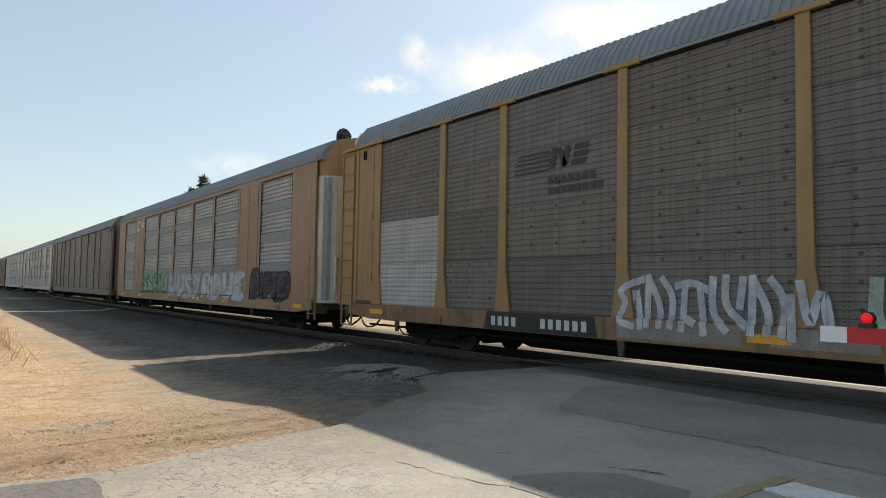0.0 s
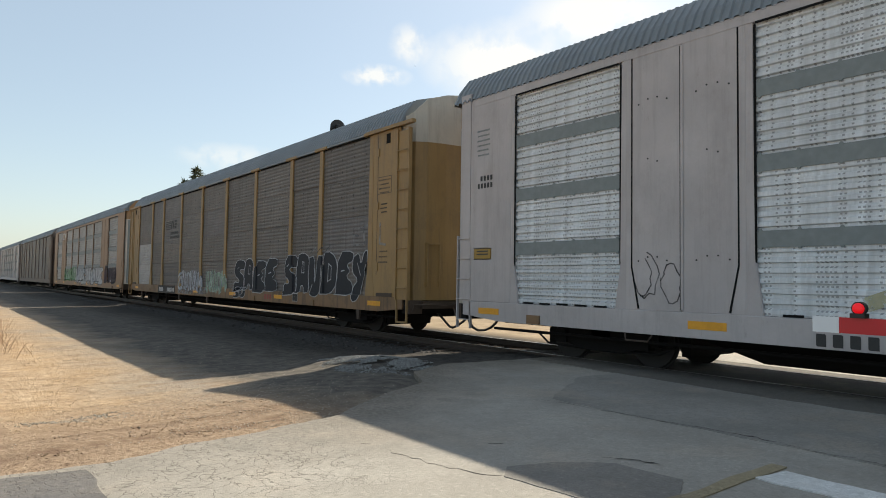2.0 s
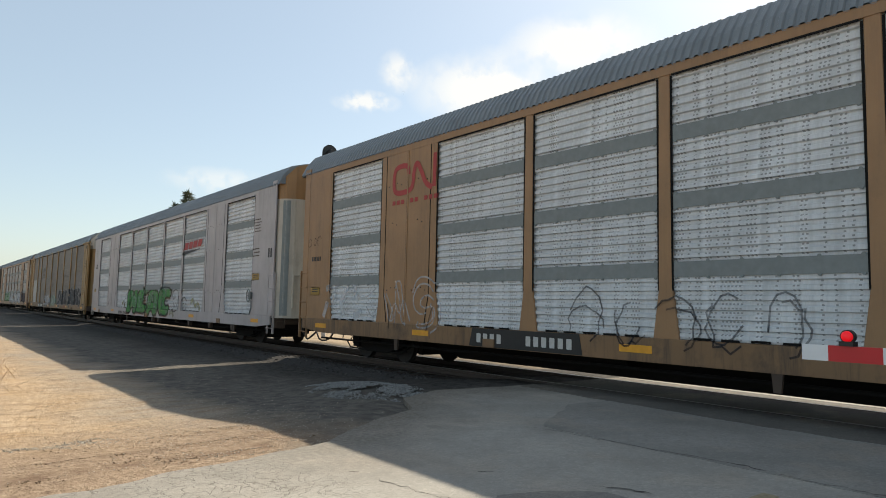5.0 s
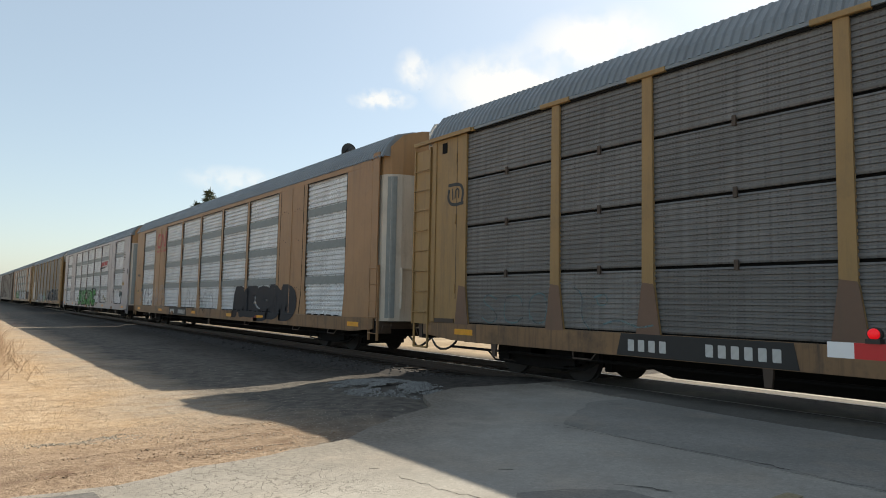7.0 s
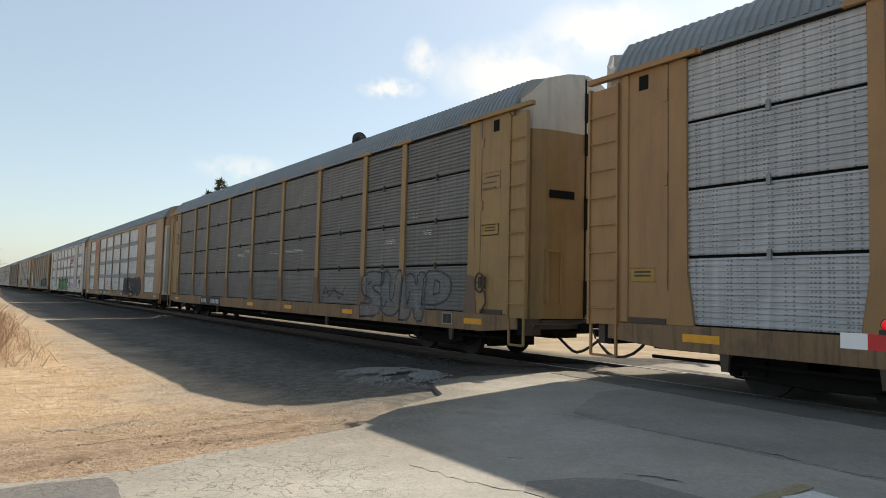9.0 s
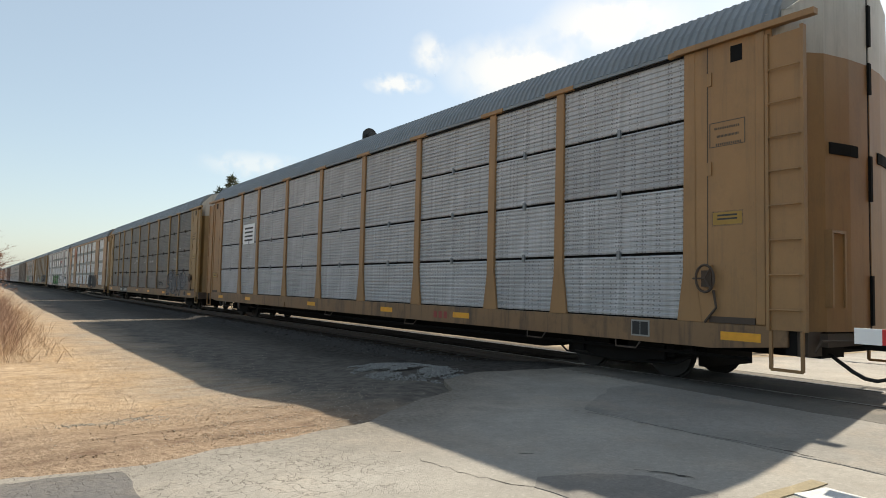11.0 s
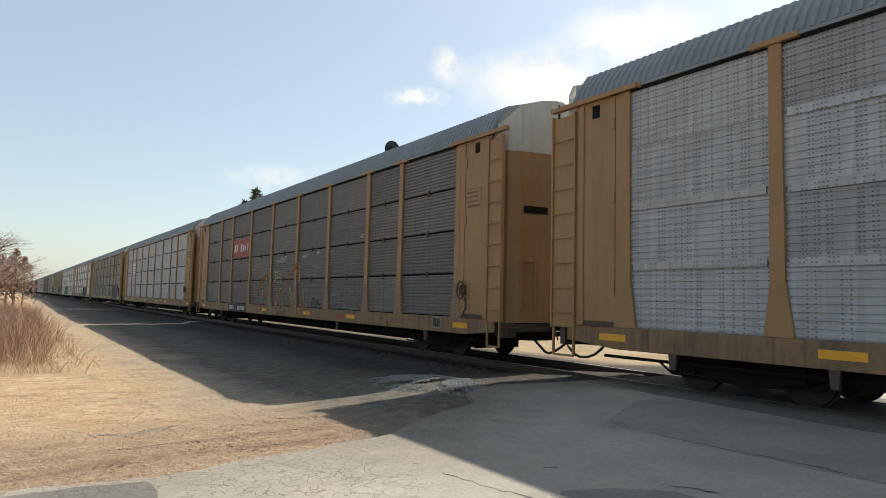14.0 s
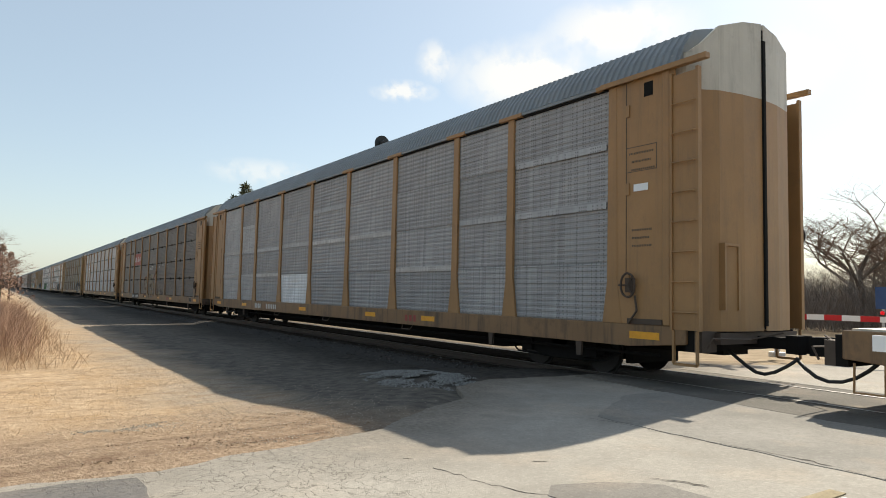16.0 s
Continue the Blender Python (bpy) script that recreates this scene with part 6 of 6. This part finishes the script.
while len(spots) < 5500:
    x, y = R.gauss(3.1, 1.0), 6.2 + 12 * R.random() ** 1.6
    if y > road_edge(x) + 0.1 and x < 7.4:
        spots.append((x, y, ground_z(x, y) + 0.003))
stones("loose_gravel", spots, (0.003, 0.010), island_mat("loose_gravel", (0.20, 0.17, 0.135), (0.44, 0.38, 0.31)), "loose gravel scattered on the verge", 2)
spots = []
while len(spots) < 5200:
    a, q = R.uniform(0, 6.28), R.random() ** 0.6
    s, d = 1.9 * q * math.sin(a), 0.85 * q * math.cos(a)
    x, y = 6.4 + d + 0.25 * s, 10.3 + s - 0.35 * d
    if noise.noise((x * 1.6, y * 1.6, 11)) + 0.5 * noise.noise((x * 5, y * 5, 4)) > 1.1 * q * R.random() - 0.35:
        spots.append((x, y, ground_z(x, y) + 0.07 * (1 - q)))
stones("pale_gravel_heap", spots, (0.008, 0.026), island_mat("pale_crushed_stone", (0.14, 0.138, 0.132), (0.27, 0.268, 0.255)), "flat heap of pale crushed stone beside the road", 3)


spots = []
while len(spots) < 1500:
    x, r = R.uniform(-3.0, 3.6), R.choice((6.1, 6.3, 6.75, 7.35))
    y = r + 0.12 * x + R.gauss(0, 0.12)
    if y > road_edge(x) + 0.08 and noise.noise((x * 1.3, y * 1.3, 21)) > -0.1:
        spots.append((x, y, ground_z(x, y)))
stones("soil_clods", spots, (0.004, 0.013), island_mat("dark_soil_clod", (0.14, 0.095, 0.064), (0.28, 0.205, 0.14)), "dark soil clods along the wheel ruts", 9)
spots = []
while len(spots) < 420:
    x, y = R.gauss(1.3, 0.28), R.gauss(7.95, 0.1)
    spots.append((x, y, ground_z(x, y)))
stones("grey_gravel_patch", spots, (0.006, 0.017), island_mat("grey_gravel", (0.19, 0.165, 0.135), (0.38, 0.345, 0.29)), "small patch of grey gravel in the dry grass", 10)


def blades(name, count, place, height, width, material, label, seed, lean=0.5):
    rnd = random.Random(seed)
    verts, faces = [], []
    for _ in range(count):
        x, y, z = place(rnd)
        h, w, a = height * rnd.uniform(0.4, 1.1), width * rnd.uniform(0.6, 1.3), rnd.uniform(0, 6.28)
        dx, dy = math.cos(a) * w, math.sin(a) * w
        lx, ly = rnd.uniform(-lean, lean) * h, rnd.uniform(-lean, lean) * h
        b = len(verts)
        verts += [(x - dx, y - dy, z), (x + dx, y + dy, z), (x + lx * 0.4 + dx * 0.7, y + ly * 0.4 + dy * 0.7, z + h * 0.6),
                  (x + lx * 0.4 - dx * 0.7, y + ly * 0.4 - dy * 0.7, z + h * 0.6), (x + lx, y + ly, z + h)]
        faces += [(b, b + 1, b + 2, b + 3), (b + 3, b + 2, b + 4)]
    me = bpy.data.meshes.new(name)
    me.from_pydata(verts, [], faces)
    me.materials.append(material)
    return tagged(new(name, me), label, kind="stuff")


def verge(rnd):
    while True:
        x, y = rnd.uniform(-6, 3.4), 7.3 + 38 * rnd.random() ** 1.7
        if rnd.random() < min(1.0, max(0.05, (3.0 - x) / 1.6)) and noise.noise((x * 0.6, y * 0.6, 2)) > -0.35 and rnd.random() < 0.06 + (y - 7.3) / 4.5:
            return x, y, ground_z(x, y) - 0.005


blades("dry_grass", 80000, verge, 0.032, 0.0026, island_mat("straw_blades", (0.39, 0.29, 0.19), (0.58, 0.465, 0.335)), "short trampled straw-coloured grass", 4, 1.9)


def weeds(rnd):
    while True:
        x, y = rnd.uniform(-5, 2.0), rnd.uniform(17.5, 44)
        edge = 1.0 + 0.75 * noise.noise((y * 0.55, 0, 0)) + (y - 19) * 0.02
        if rnd.random() < (edge - x) / 1.1 and noise.noise((x * 0.9, y * 0.9, 5)) > -0.45 + 0.25 * (x > 0):
            return x, y, ground_z(x, y)


def low_weeds(rnd):
    while True:
        x, y = rnd.uniform(-5, 2.4), rnd.uniform(15.5, 40)
        if rnd.random() < (1.9 + 0.5 * noise.noise((y * 0.5, 3, 0)) + (y - 19) * 0.015 - x) / 1.6 and noise.noise((x * 1.3, y * 1.3, 9)) > 0.0 - 0.2 * (y > 18):
            return x, y, ground_z(x, y)


blades("tall_dry_weeds", 36000, weeds, 1.15, 0.0042, island_mat("reddish_weeds", (0.20, 0.12, 0.085), (0.47, 0.32, 0.23)), "tall reddish-brown dry weeds", 6, 0.75)
blades("low_dry_weeds", 26000, low_weeds, 0.42, 0.0042, island_mat("pale_weeds", (0.28, 0.18, 0.115), (0.56, 0.41, 0.275)), "low tangled straw-brown weeds", 16, 1.3)

# ---- trees ----
m_bark = plain("grey_bark", (0.13, 0.105, 0.085), 0.9)
m_red_twig = plain("reddish_twigs", (0.235, 0.16, 0.13), 0.9)
m_twig = plain("brown_twigs", (0.17, 0.115, 0.085), 0.9)


def branch_tree(label, spot, height, seed, spread_k=0.55, levels=4, leaf=None, category="tree"):
    """Bare tree: tapering trunk, limbs that fork, and a haze of thin twigs."""
    rnd = random.Random(seed)
    tree = tagged(new("bare_tree"), label, category, "bare trees")
    tree.matrix_basis = pose(*spot)
    trunk, crown = bmesh.new(), bmesh.new()

    def grow(p, d, length, r, level):
        q = p + d * length * 0.5 + Vector((rnd.uniform(-1, 1), rnd.uniform(-1, 1), 0)) * length * 0.06
        e = p + d * length
        tube(trunk if level < 2 else crown, [p, q, e], [r, r * 0.82, r * 0.62], 6 if level < 2 else 3)
        if level == levels:
            return
        for k in range(rnd.choice((3, 4)) if level else 4):
            a = rnd.uniform(0, 6.28)
            side = Vector((math.cos(a), math.sin(a), rnd.uniform(-0.1, 0.5)))
            nd = (d * (1 - spread_k) + side * spread_k * rnd.uniform(0.7, 1.2)).normalized()
            s = p.lerp(e, rnd.uniform(0.55, 1.0))
            grow(s, nd, length * rnd.uniform(0.55, 0.8), r * 0.5, level + 1)

    grow(Vector((0, 0, -0.1)), Vector((rnd.uniform(-0.08, 0.08), rnd.uniform(-0.08, 0.08), 1)).normalized(), height * 0.36, height * 0.022, 0)
    part("trunk", trunk, m_bark, tree)
    part("crown", crown, leaf or m_twig, tree)
    return tree


def evergreen(label, spot, height, radius, seed, tint, clumps=900):
    """Conifer: straight trunk and tiers of drooping boughs made of short needle sprays."""
    rnd = random.Random(seed)
    tree = tagged(new("conifer_tree"), label, "tree")
    tree.matrix_basis = pose(*spot)
    bm = bmesh.new()
    tube(bm, [(0, 0, -0.1), (0.03, 0, height * 0.5), (0, 0.02, height)], [height * 0.022, height * 0.013, 0.01], 7)
    part("trunk", bm, m_bark, tree)
    verts, faces = [], []
    for _ in range(clumps):
        f = rnd.random() ** 0.75
        z = height * (0.1 + 0.9 * f)
        reach = radius * (1 - f) ** 0.8 * (0.75 + 0.25 * math.sin(z * 5.2 / height * 6.28)) * rnd.uniform(0.25, 1.1)
        a = rnd.uniform(0, 6.28)
        c = Vector((reach * math.cos(a), reach * math.sin(a), z - reach * 0.25))
        for _k in range(5):
            d = Vector((math.cos(a) + rnd.uniform(-0.9, 0.9), math.sin(a) + rnd.uniform(-0.9, 0.9), rnd.uniform(-0.4, 0.7))).normalized()
            l = height * 0.045 * rnd.uniform(0.6, 1.3)
            n = d.cross(Vector((rnd.uniform(-1, 1), rnd.uniform(-1, 1), 1))).normalized() * l * 0.16
            b = len(verts)
            verts += [c - n, c + n, c + d * l]
            faces.append((b, b + 1, b + 2))
    me = bpy.data.meshes.new("crown")
    me.from_pydata([tuple(v) for v in verts], [], faces)
    me.materials.append(island_mat("needles_%d" % seed, scaled(tint, 0.6), scaled(tint, 1.5)))
    piece("crown", me, tree)
    return tree


evergreen("dark green conifer rising behind the train", (25.0, 81.0, -0.05), 14.5, 6.5, 1, (0.13, 0.145, 0.10), 480)
evergreen("dark green conifer rising behind the train", (23.6, 81.0, -0.05), 12.9, 5.0, 3, (0.13, 0.145, 0.10), 420)
R = random.Random(12)
for k, (x, y, h) in enumerate(((-1.3, 48, 5.6), (-3.0, 43, 6.4), (0.3, 62, 4.6), (-2.0, 70, 7.5), (-4.5, 52, 7.5), (1.2, 84, 5.0))):
    evergreen("rusty-brown wintry cedar beside the dry grass", (x, y, -0.05), h, 2.5, 20 + k, (0.36, 0.25, 0.195), 520)
for k, (x, y, h) in enumerate(((-3.0, 34, 8.2), (-4.4, 30, 6.5), (0.6, 120, 9.0), (-4, 100, 9.0))):
    branch_tree("leafless tree beside the dry grass", (x, y, -0.05), h, 30 + k)
for k, (x, y, h) in enumerate(((40, 17.6, 9.5), (46, 20.5, 10.0), (38, 14.5, 8.5), (52, 16, 10.0), (58, 24, 11), (48, 17.5, 9.0), (55, 12, 9.5), (43, 15.8, 7.5), (44.5, 18.8, 8.0), (50, 19.5, 8.5))):
    branch_tree("leafless tree beyond the crossing", (x, y, -0.05), h, 50 + k, 0.62, levels=6 if k < 3 else 5)


for k, (x, y, h) in enumerate(((-0.7, 46, 5.2), (-1.5, 41, 6.4), (0.2, 53, 4.2), (-2.3, 37, 6.0), (-0.2, 60, 5.0), (-0.9, 43, 3.6), (-1.9, 38, 3.8))):
    branch_tree("reddish leafless shrub beside the dry weeds", (x, y, -0.05), h, 70 + k, 0.62, 6, m_red_twig, "shrub")


def thicket(rnd):
    return rnd.uniform(36, 62), rnd.uniform(5, 34), -0.1


blades("far_thicket", 26000, thicket, 4.2, 0.010, island_mat("thicket_twigs", (0.10, 0.085, 0.075), (0.25, 0.215, 0.19)), "dense leafless thicket beyond the road", 7, 1.1)


def woods(rnd):
    a = rnd.uniform(-0.75, 1.9)
    d = rnd.uniform(380, 520)
    return 10 + d * math.sin(a), d * math.cos(a), -0.5


blades("far_woods", 22000, woods, 7.0, 1.0, island_mat("far_wood_twigs", (0.12, 0.10, 0.09), (0.24, 0.21, 0.19)), "distant leafless woods along the horizon", 8, 0.25)

# ---- crossing gates and signals ----
m_alu = plain("silver_painted_metal", (0.45, 0.46, 0.47), 0.45, 0.5)
m_black_gloss = plain("black_signal_paint", (0.014, 0.014, 0.014), 0.5)
m_lamp = glow("lit_red_lamp", (0.6, 0.004, 0.010), 0.45)


def crossing_gate(label, x, tip_y, mast_y, z, lights, first=0.21):
    """Lowered crossing gate: mast, mechanism box, counterweight, striped arm and arm lamps."""
    gate = tagged(new("crossing_gate"), label, "gate")
    away = 1 if mast_y > tip_y else -1
    gate.matrix_basis = pose(x, mast_y, 0)
    bm = bmesh.new()
    prism(bm, disc_outline(0.065, 12), "z", 0, 3.9)
    prism(bm, disc_outline(0.2, 12), "z", 0, 0.12)
    part("mast", bm, m_alu, gate)
    bm = bmesh.new()
    box(bm, -0.2, 0.2, -0.18, 0.18, z - 0.3, z + 0.25)
    bmesh.ops.bevel(bm, geom=bm.edges[:], offset=0.03, segments=2, affect="EDGES")
    part("mechanism_box", bm, m_alu, gate)
    bm = bmesh.new()
    box(bm, -0.05, 0.05, *sorted((away * 0.2, away * 1.0)), z - 0.12, z + 0.12)
    part("counterweight", bm, m_black_gloss, gate)
    length = abs(tip_y - mast_y)
    y, k, seg = 0.0, 0, first
    while y < length - 0.05:
        e = min(length, y + seg)
        bm = bmesh.new()
        a, b = sorted(((tip_y - mast_y) + away * y, (tip_y - mast_y) + away * e))
        box(bm, -0.018, 0.018, a, b, z - 0.066, z + 0.066)
        part("arm_stripe", bm, m_red if k % 2 else m_wtape, gate)
        y, k, seg = e, k + 1, 0.406
    for u in lights:
        yy = tip_y - mast_y + away * u
        bm = bmesh.new()
        box(bm, -0.05, 0.05, yy - 0.055, yy + 0.055, z + 0.066, z + 0.105)
        prism(bm, disc_outline(0.056, 16, yy, z + 0.145), "x", -0.02, 0.035)
        lamp = part("lamp_housing", bm, m_black_gloss, gate)
        bm = bmesh.new()
        bmesh.ops.create_uvsphere(bm, u_segments=16, v_segments=10, radius=0.047)
        for v in bm.verts:
            v.co = (v.co.x * 0.6 - 0.022, v.co.y + yy, v.co.z + z + 0.145)
        part("lamp_lens", bm, m_lamp, lamp, "glowing red lens", True)
    return gate


def flashers(gate, z, out):
    """Pair of round flashing-light backgrounds with hoods on a cross arm, and a crossbuck."""
    bm = bmesh.new()
    tube(bm, [(0, -0.5, z), (0, 0.5, z)], 0.03, 8)
    part("cross_arm", bm, m_alu, gate)
    for s in (-0.5, 0.5):
        bm = bmesh.new()
        prism(bm, disc_outline(0.28, 28, s, z), "x", -0.015, 0.015)
        prism(bm, disc_outline(0.15, 18, s, z), "x", -0.11, 0.11)
        back = part("signal_background", bm, m_black_gloss, gate)
        bm = bmesh.new()
        pts = [(-0.02, s + 0.285 * math.cos(a * 0.2618), z + 0.285 * math.sin(a * 0.2618)) for a in range(25)]
        tube(bm, pts, 0.012, 4)
        prism(bm, disc_outline(0.20, 24, s, z), "x", -0.118, -0.112)
        part("signal_face", bm, m_alu, back, "grey back plate")
    bm = bmesh.new()
    for s in (-1, 1):
        d = Vector((0, s, 1)).normalized()
        n = Vector((0, 1, -s)).normalized() * 0.11
        c = Vector((out * 0.09 + s * 0.012, 0, z + 0.75))
        vs = [bm.verts.new(c + d * a * 0.6 + n * b + Vector((q, 0, 0))) for q in (-0.005, 0.005) for a, b in ((-1, -1), (1, -1), (1, 1), (-1, 1))]
        for f in ((0, 1, 2, 3), (7, 6, 5, 4), (0, 4, 5, 1), (1, 5, 6, 2), (2, 6, 7, 3), (3, 7, 4, 0)):
            bm.faces.new([vs[i] for i in f])
    part("crossbuck", bm, m_wtape, gate)


crossing_gate("lowered red and white crossing gate with lit lamp", 6.06, 2.56, -3.6, 1.07, (0.36, 2.4))
far = crossing_gate("lowered red and white gate beyond the track", 16.6, 3.4, 9.25, 1.05, (0.2, 1.95, 3.4))
flashers(far, 3.05, 1)


def rail_signal():
    """Tall block signal: mast, ladder, dark oval background with hooded lamps."""
    s = tagged(new("railway_signal"), "tall dark railway signal behind the train", "signal")
    s.matrix_basis = pose(14.0, 25.8, -0.1)
    bm = bmesh.new()
    prism(bm, disc_outline(0.09, 12), "z", 0, 7.9)
    part("mast", bm, m_alu, s)
    bm = bmesh.new()
    hull = [(0.36 * math.cos(a), 8.2 + 0.36 * math.sin(a)) for a in [i * math.pi / 12 for i in range(13)]]
    prism(bm, hull + [(-0.36, 7.2), (0.36, 7.2)], "y", -0.03, 0.03)
    head = part("signal_head", bm, m_black_gloss, s)
    for z in (8.15, 7.7):
        bm = bmesh.new()
        prism(bm, disc_outline(0.17, 16, 0, z), "y", -0.4, 0.08)
        part("hood", bm, m_black_gloss, head)
    bm = bmesh.new()
    for k in range(16):
        tube(bm, [(0.3, -0.16, 0.5 + k * 0.42), (0.3, 0.16, 0.5 + k * 0.42)], 0.012, 4)
    for y in (-0.16, 0.16):
        tube(bm, [(0.3, y, 0.2), (0.3, y, 7.3)], 0.018, 5)
    part("ladder", bm, m_alu, s)


rail_signal()

sign = tagged(new("road_sign"), "blue road sign on two posts", "sign")
sign.matrix_basis = pose(30.0, 11.6, 0)
for s in (-0.7, 0.7):
    part("post", made(lambda b: box(b, 0.02, 0.08, s - 0.04, s + 0.04, -0.1, 2.1)), m_alu, sign)
part("panel", made(lambda b: box(b, -0.02, 0.018, -0.95, 0.95, 1.2, 2.1)), plain("blue_sign_face", (0.02, 0.06, 0.17), 0.4), sign)

# ---- clouds, far off ----
def cloud_material(seed, aspect, thick, solid):
    k = Tree("cloud_%d" % seed)
    gen = k.n("TexCoord").outputs["Generated"]
    mp = k.n("Mapping", Vector=gen)
    mp.inputs["Location"].default_value = (seed * 3.7, seed * 1.3, 0)
    mp.inputs["Scale"].default_value = (aspect, 0.0, 1.0)
    n = k.noise(1.7, mp.outputs[0], 9.0, 0.55)
    sep = k.n("SeparateXYZ", Vector=gen)
    fx = k.math("ABSOLUTE", k.math("MULTIPLY_ADD", sep.outputs["X"], 2.0, -1.0))
    fz = k.math("ABSOLUTE", k.math("MULTIPLY_ADD", sep.outputs["Z"], 2.0, -1.0))
    r = k.math("SQRT", k.math("ADD", k.math("MULTIPLY", fx, fx), k.math("MULTIPLY", fz, fz)))
    n = k.math("ADD", n, k.math("MULTIPLY", k.n("MapRange", Value=r, i1=1.0, i2=0.0).outputs[0], solid))
    body = k.n("MapRange", Value=n, i1=0.40, i2=0.60).outputs[0]
    rim = k.n("MapRange", Value=r, i1=1.0, i2=0.3).outputs[0]
    alpha = k.math("MULTIPLY", k.math("POWER", body, 1.2), k.math("SMOOTH_MIN", rim, 1.0, 0.1))
    em = k.n("Emission", Color=(1.0, 0.985, 0.96, 1), Strength=CLOUD)
    tr = k.n("BsdfTransparent")
    mix = k.n("MixShader", i0=k.math("MULTIPLY", alpha, 0.9 * thick), i1=tr.outputs[0], i2=em.outputs[0])
    k.t.links.new(mix.outputs[0], k.t.nodes["Material Output"].inputs["Surface"])
    return k.m


CLOUDS = []


def cloud(azimuth, elevation, width, height, seed, thick=1.0, solid=0.0, drift=1.75):
    """A far cloud bank; azimuth in degrees to the right of the track."""
    d = 2600.0
    a, e = radians(azimuth), radians(elevation)
    bm = bmesh.new()
    w, h = d * math.tan(radians(width) / 2), d * math.tan(radians(height) / 2)
    n = 8
    g = [[bm.verts.new((w * (2 * i / n - 1), 40 * math.cos(i), h * (2 * j / n - 1))) for j in range(n + 1)] for i in range(n + 1)]
    for i in range(n):
        for j in range(n):
            bm.faces.new((g[i][j], g[i + 1][j], g[i + 1][j + 1], g[i][j + 1]))
    ob = tagged(new("backdrop_cloud", mesh_of(bm, "cloud", cloud_material(seed, width / height, thick, solid), True)), "soft white cloud in a pale sky", kind="structure")
    place = lambda q: Matrix.Translation((d * math.sin(q) * math.cos(e), d * math.cos(q) * math.cos(e), d * math.sin(e))) @ pose(0, 0, 0, math.degrees(e), 0, -math.degrees(q))
    CLOUDS.append((ob, [(t, place(a - radians(drift) * t / 16)) for t in (0.0, 8.0, 16.0)]))
    ob.visible_shadow = False


cloud(43.0, 18.6, 15, 7.5, 1, 1.0, 0.22)
cloud(34.9, 19.9, 4.2, 4.0, 2, 0.75, 0.06)
cloud(32.0, 17.3, 6.4, 2.2, 3, 0.8, 0.1)
cloud(50.8, 22.0, 14, 6.0, 4, 1.0, 0.22)
cloud(20.3, 9.9, 11, 2.6, 5, 0.45, 0.1)
cloud(60.0, 18.0, 16, 9.0, 6, 1.0, 0.15)


def motions():
    """The train rolls away along the track at a steady speed, its wheels turning; clouds drift."""
    for n, car in sorted(CARS.items()):
        walk(car, [(t, pose(TRACK_X, gap_y(n, t) - 14.38, 0)) for t in (0.0, 4.0, 8.0, 12.0, 16.0)])
    near = [CARS[n] for n in range(0, 9)]
    turn = math.degrees(SPEED / 0.42)
    for car, wheelsets in AUTORACKS:
        if car in near:
            for ws in wheelsets:
                y = ws.location.y
                walk(ws, [(k / 30, pose(0, y, 0.42, -turn * k / 30, 0, 0)) for k in range(481)])
    for ob, rows in CLOUDS:
        walk(ob, rows)


motions()
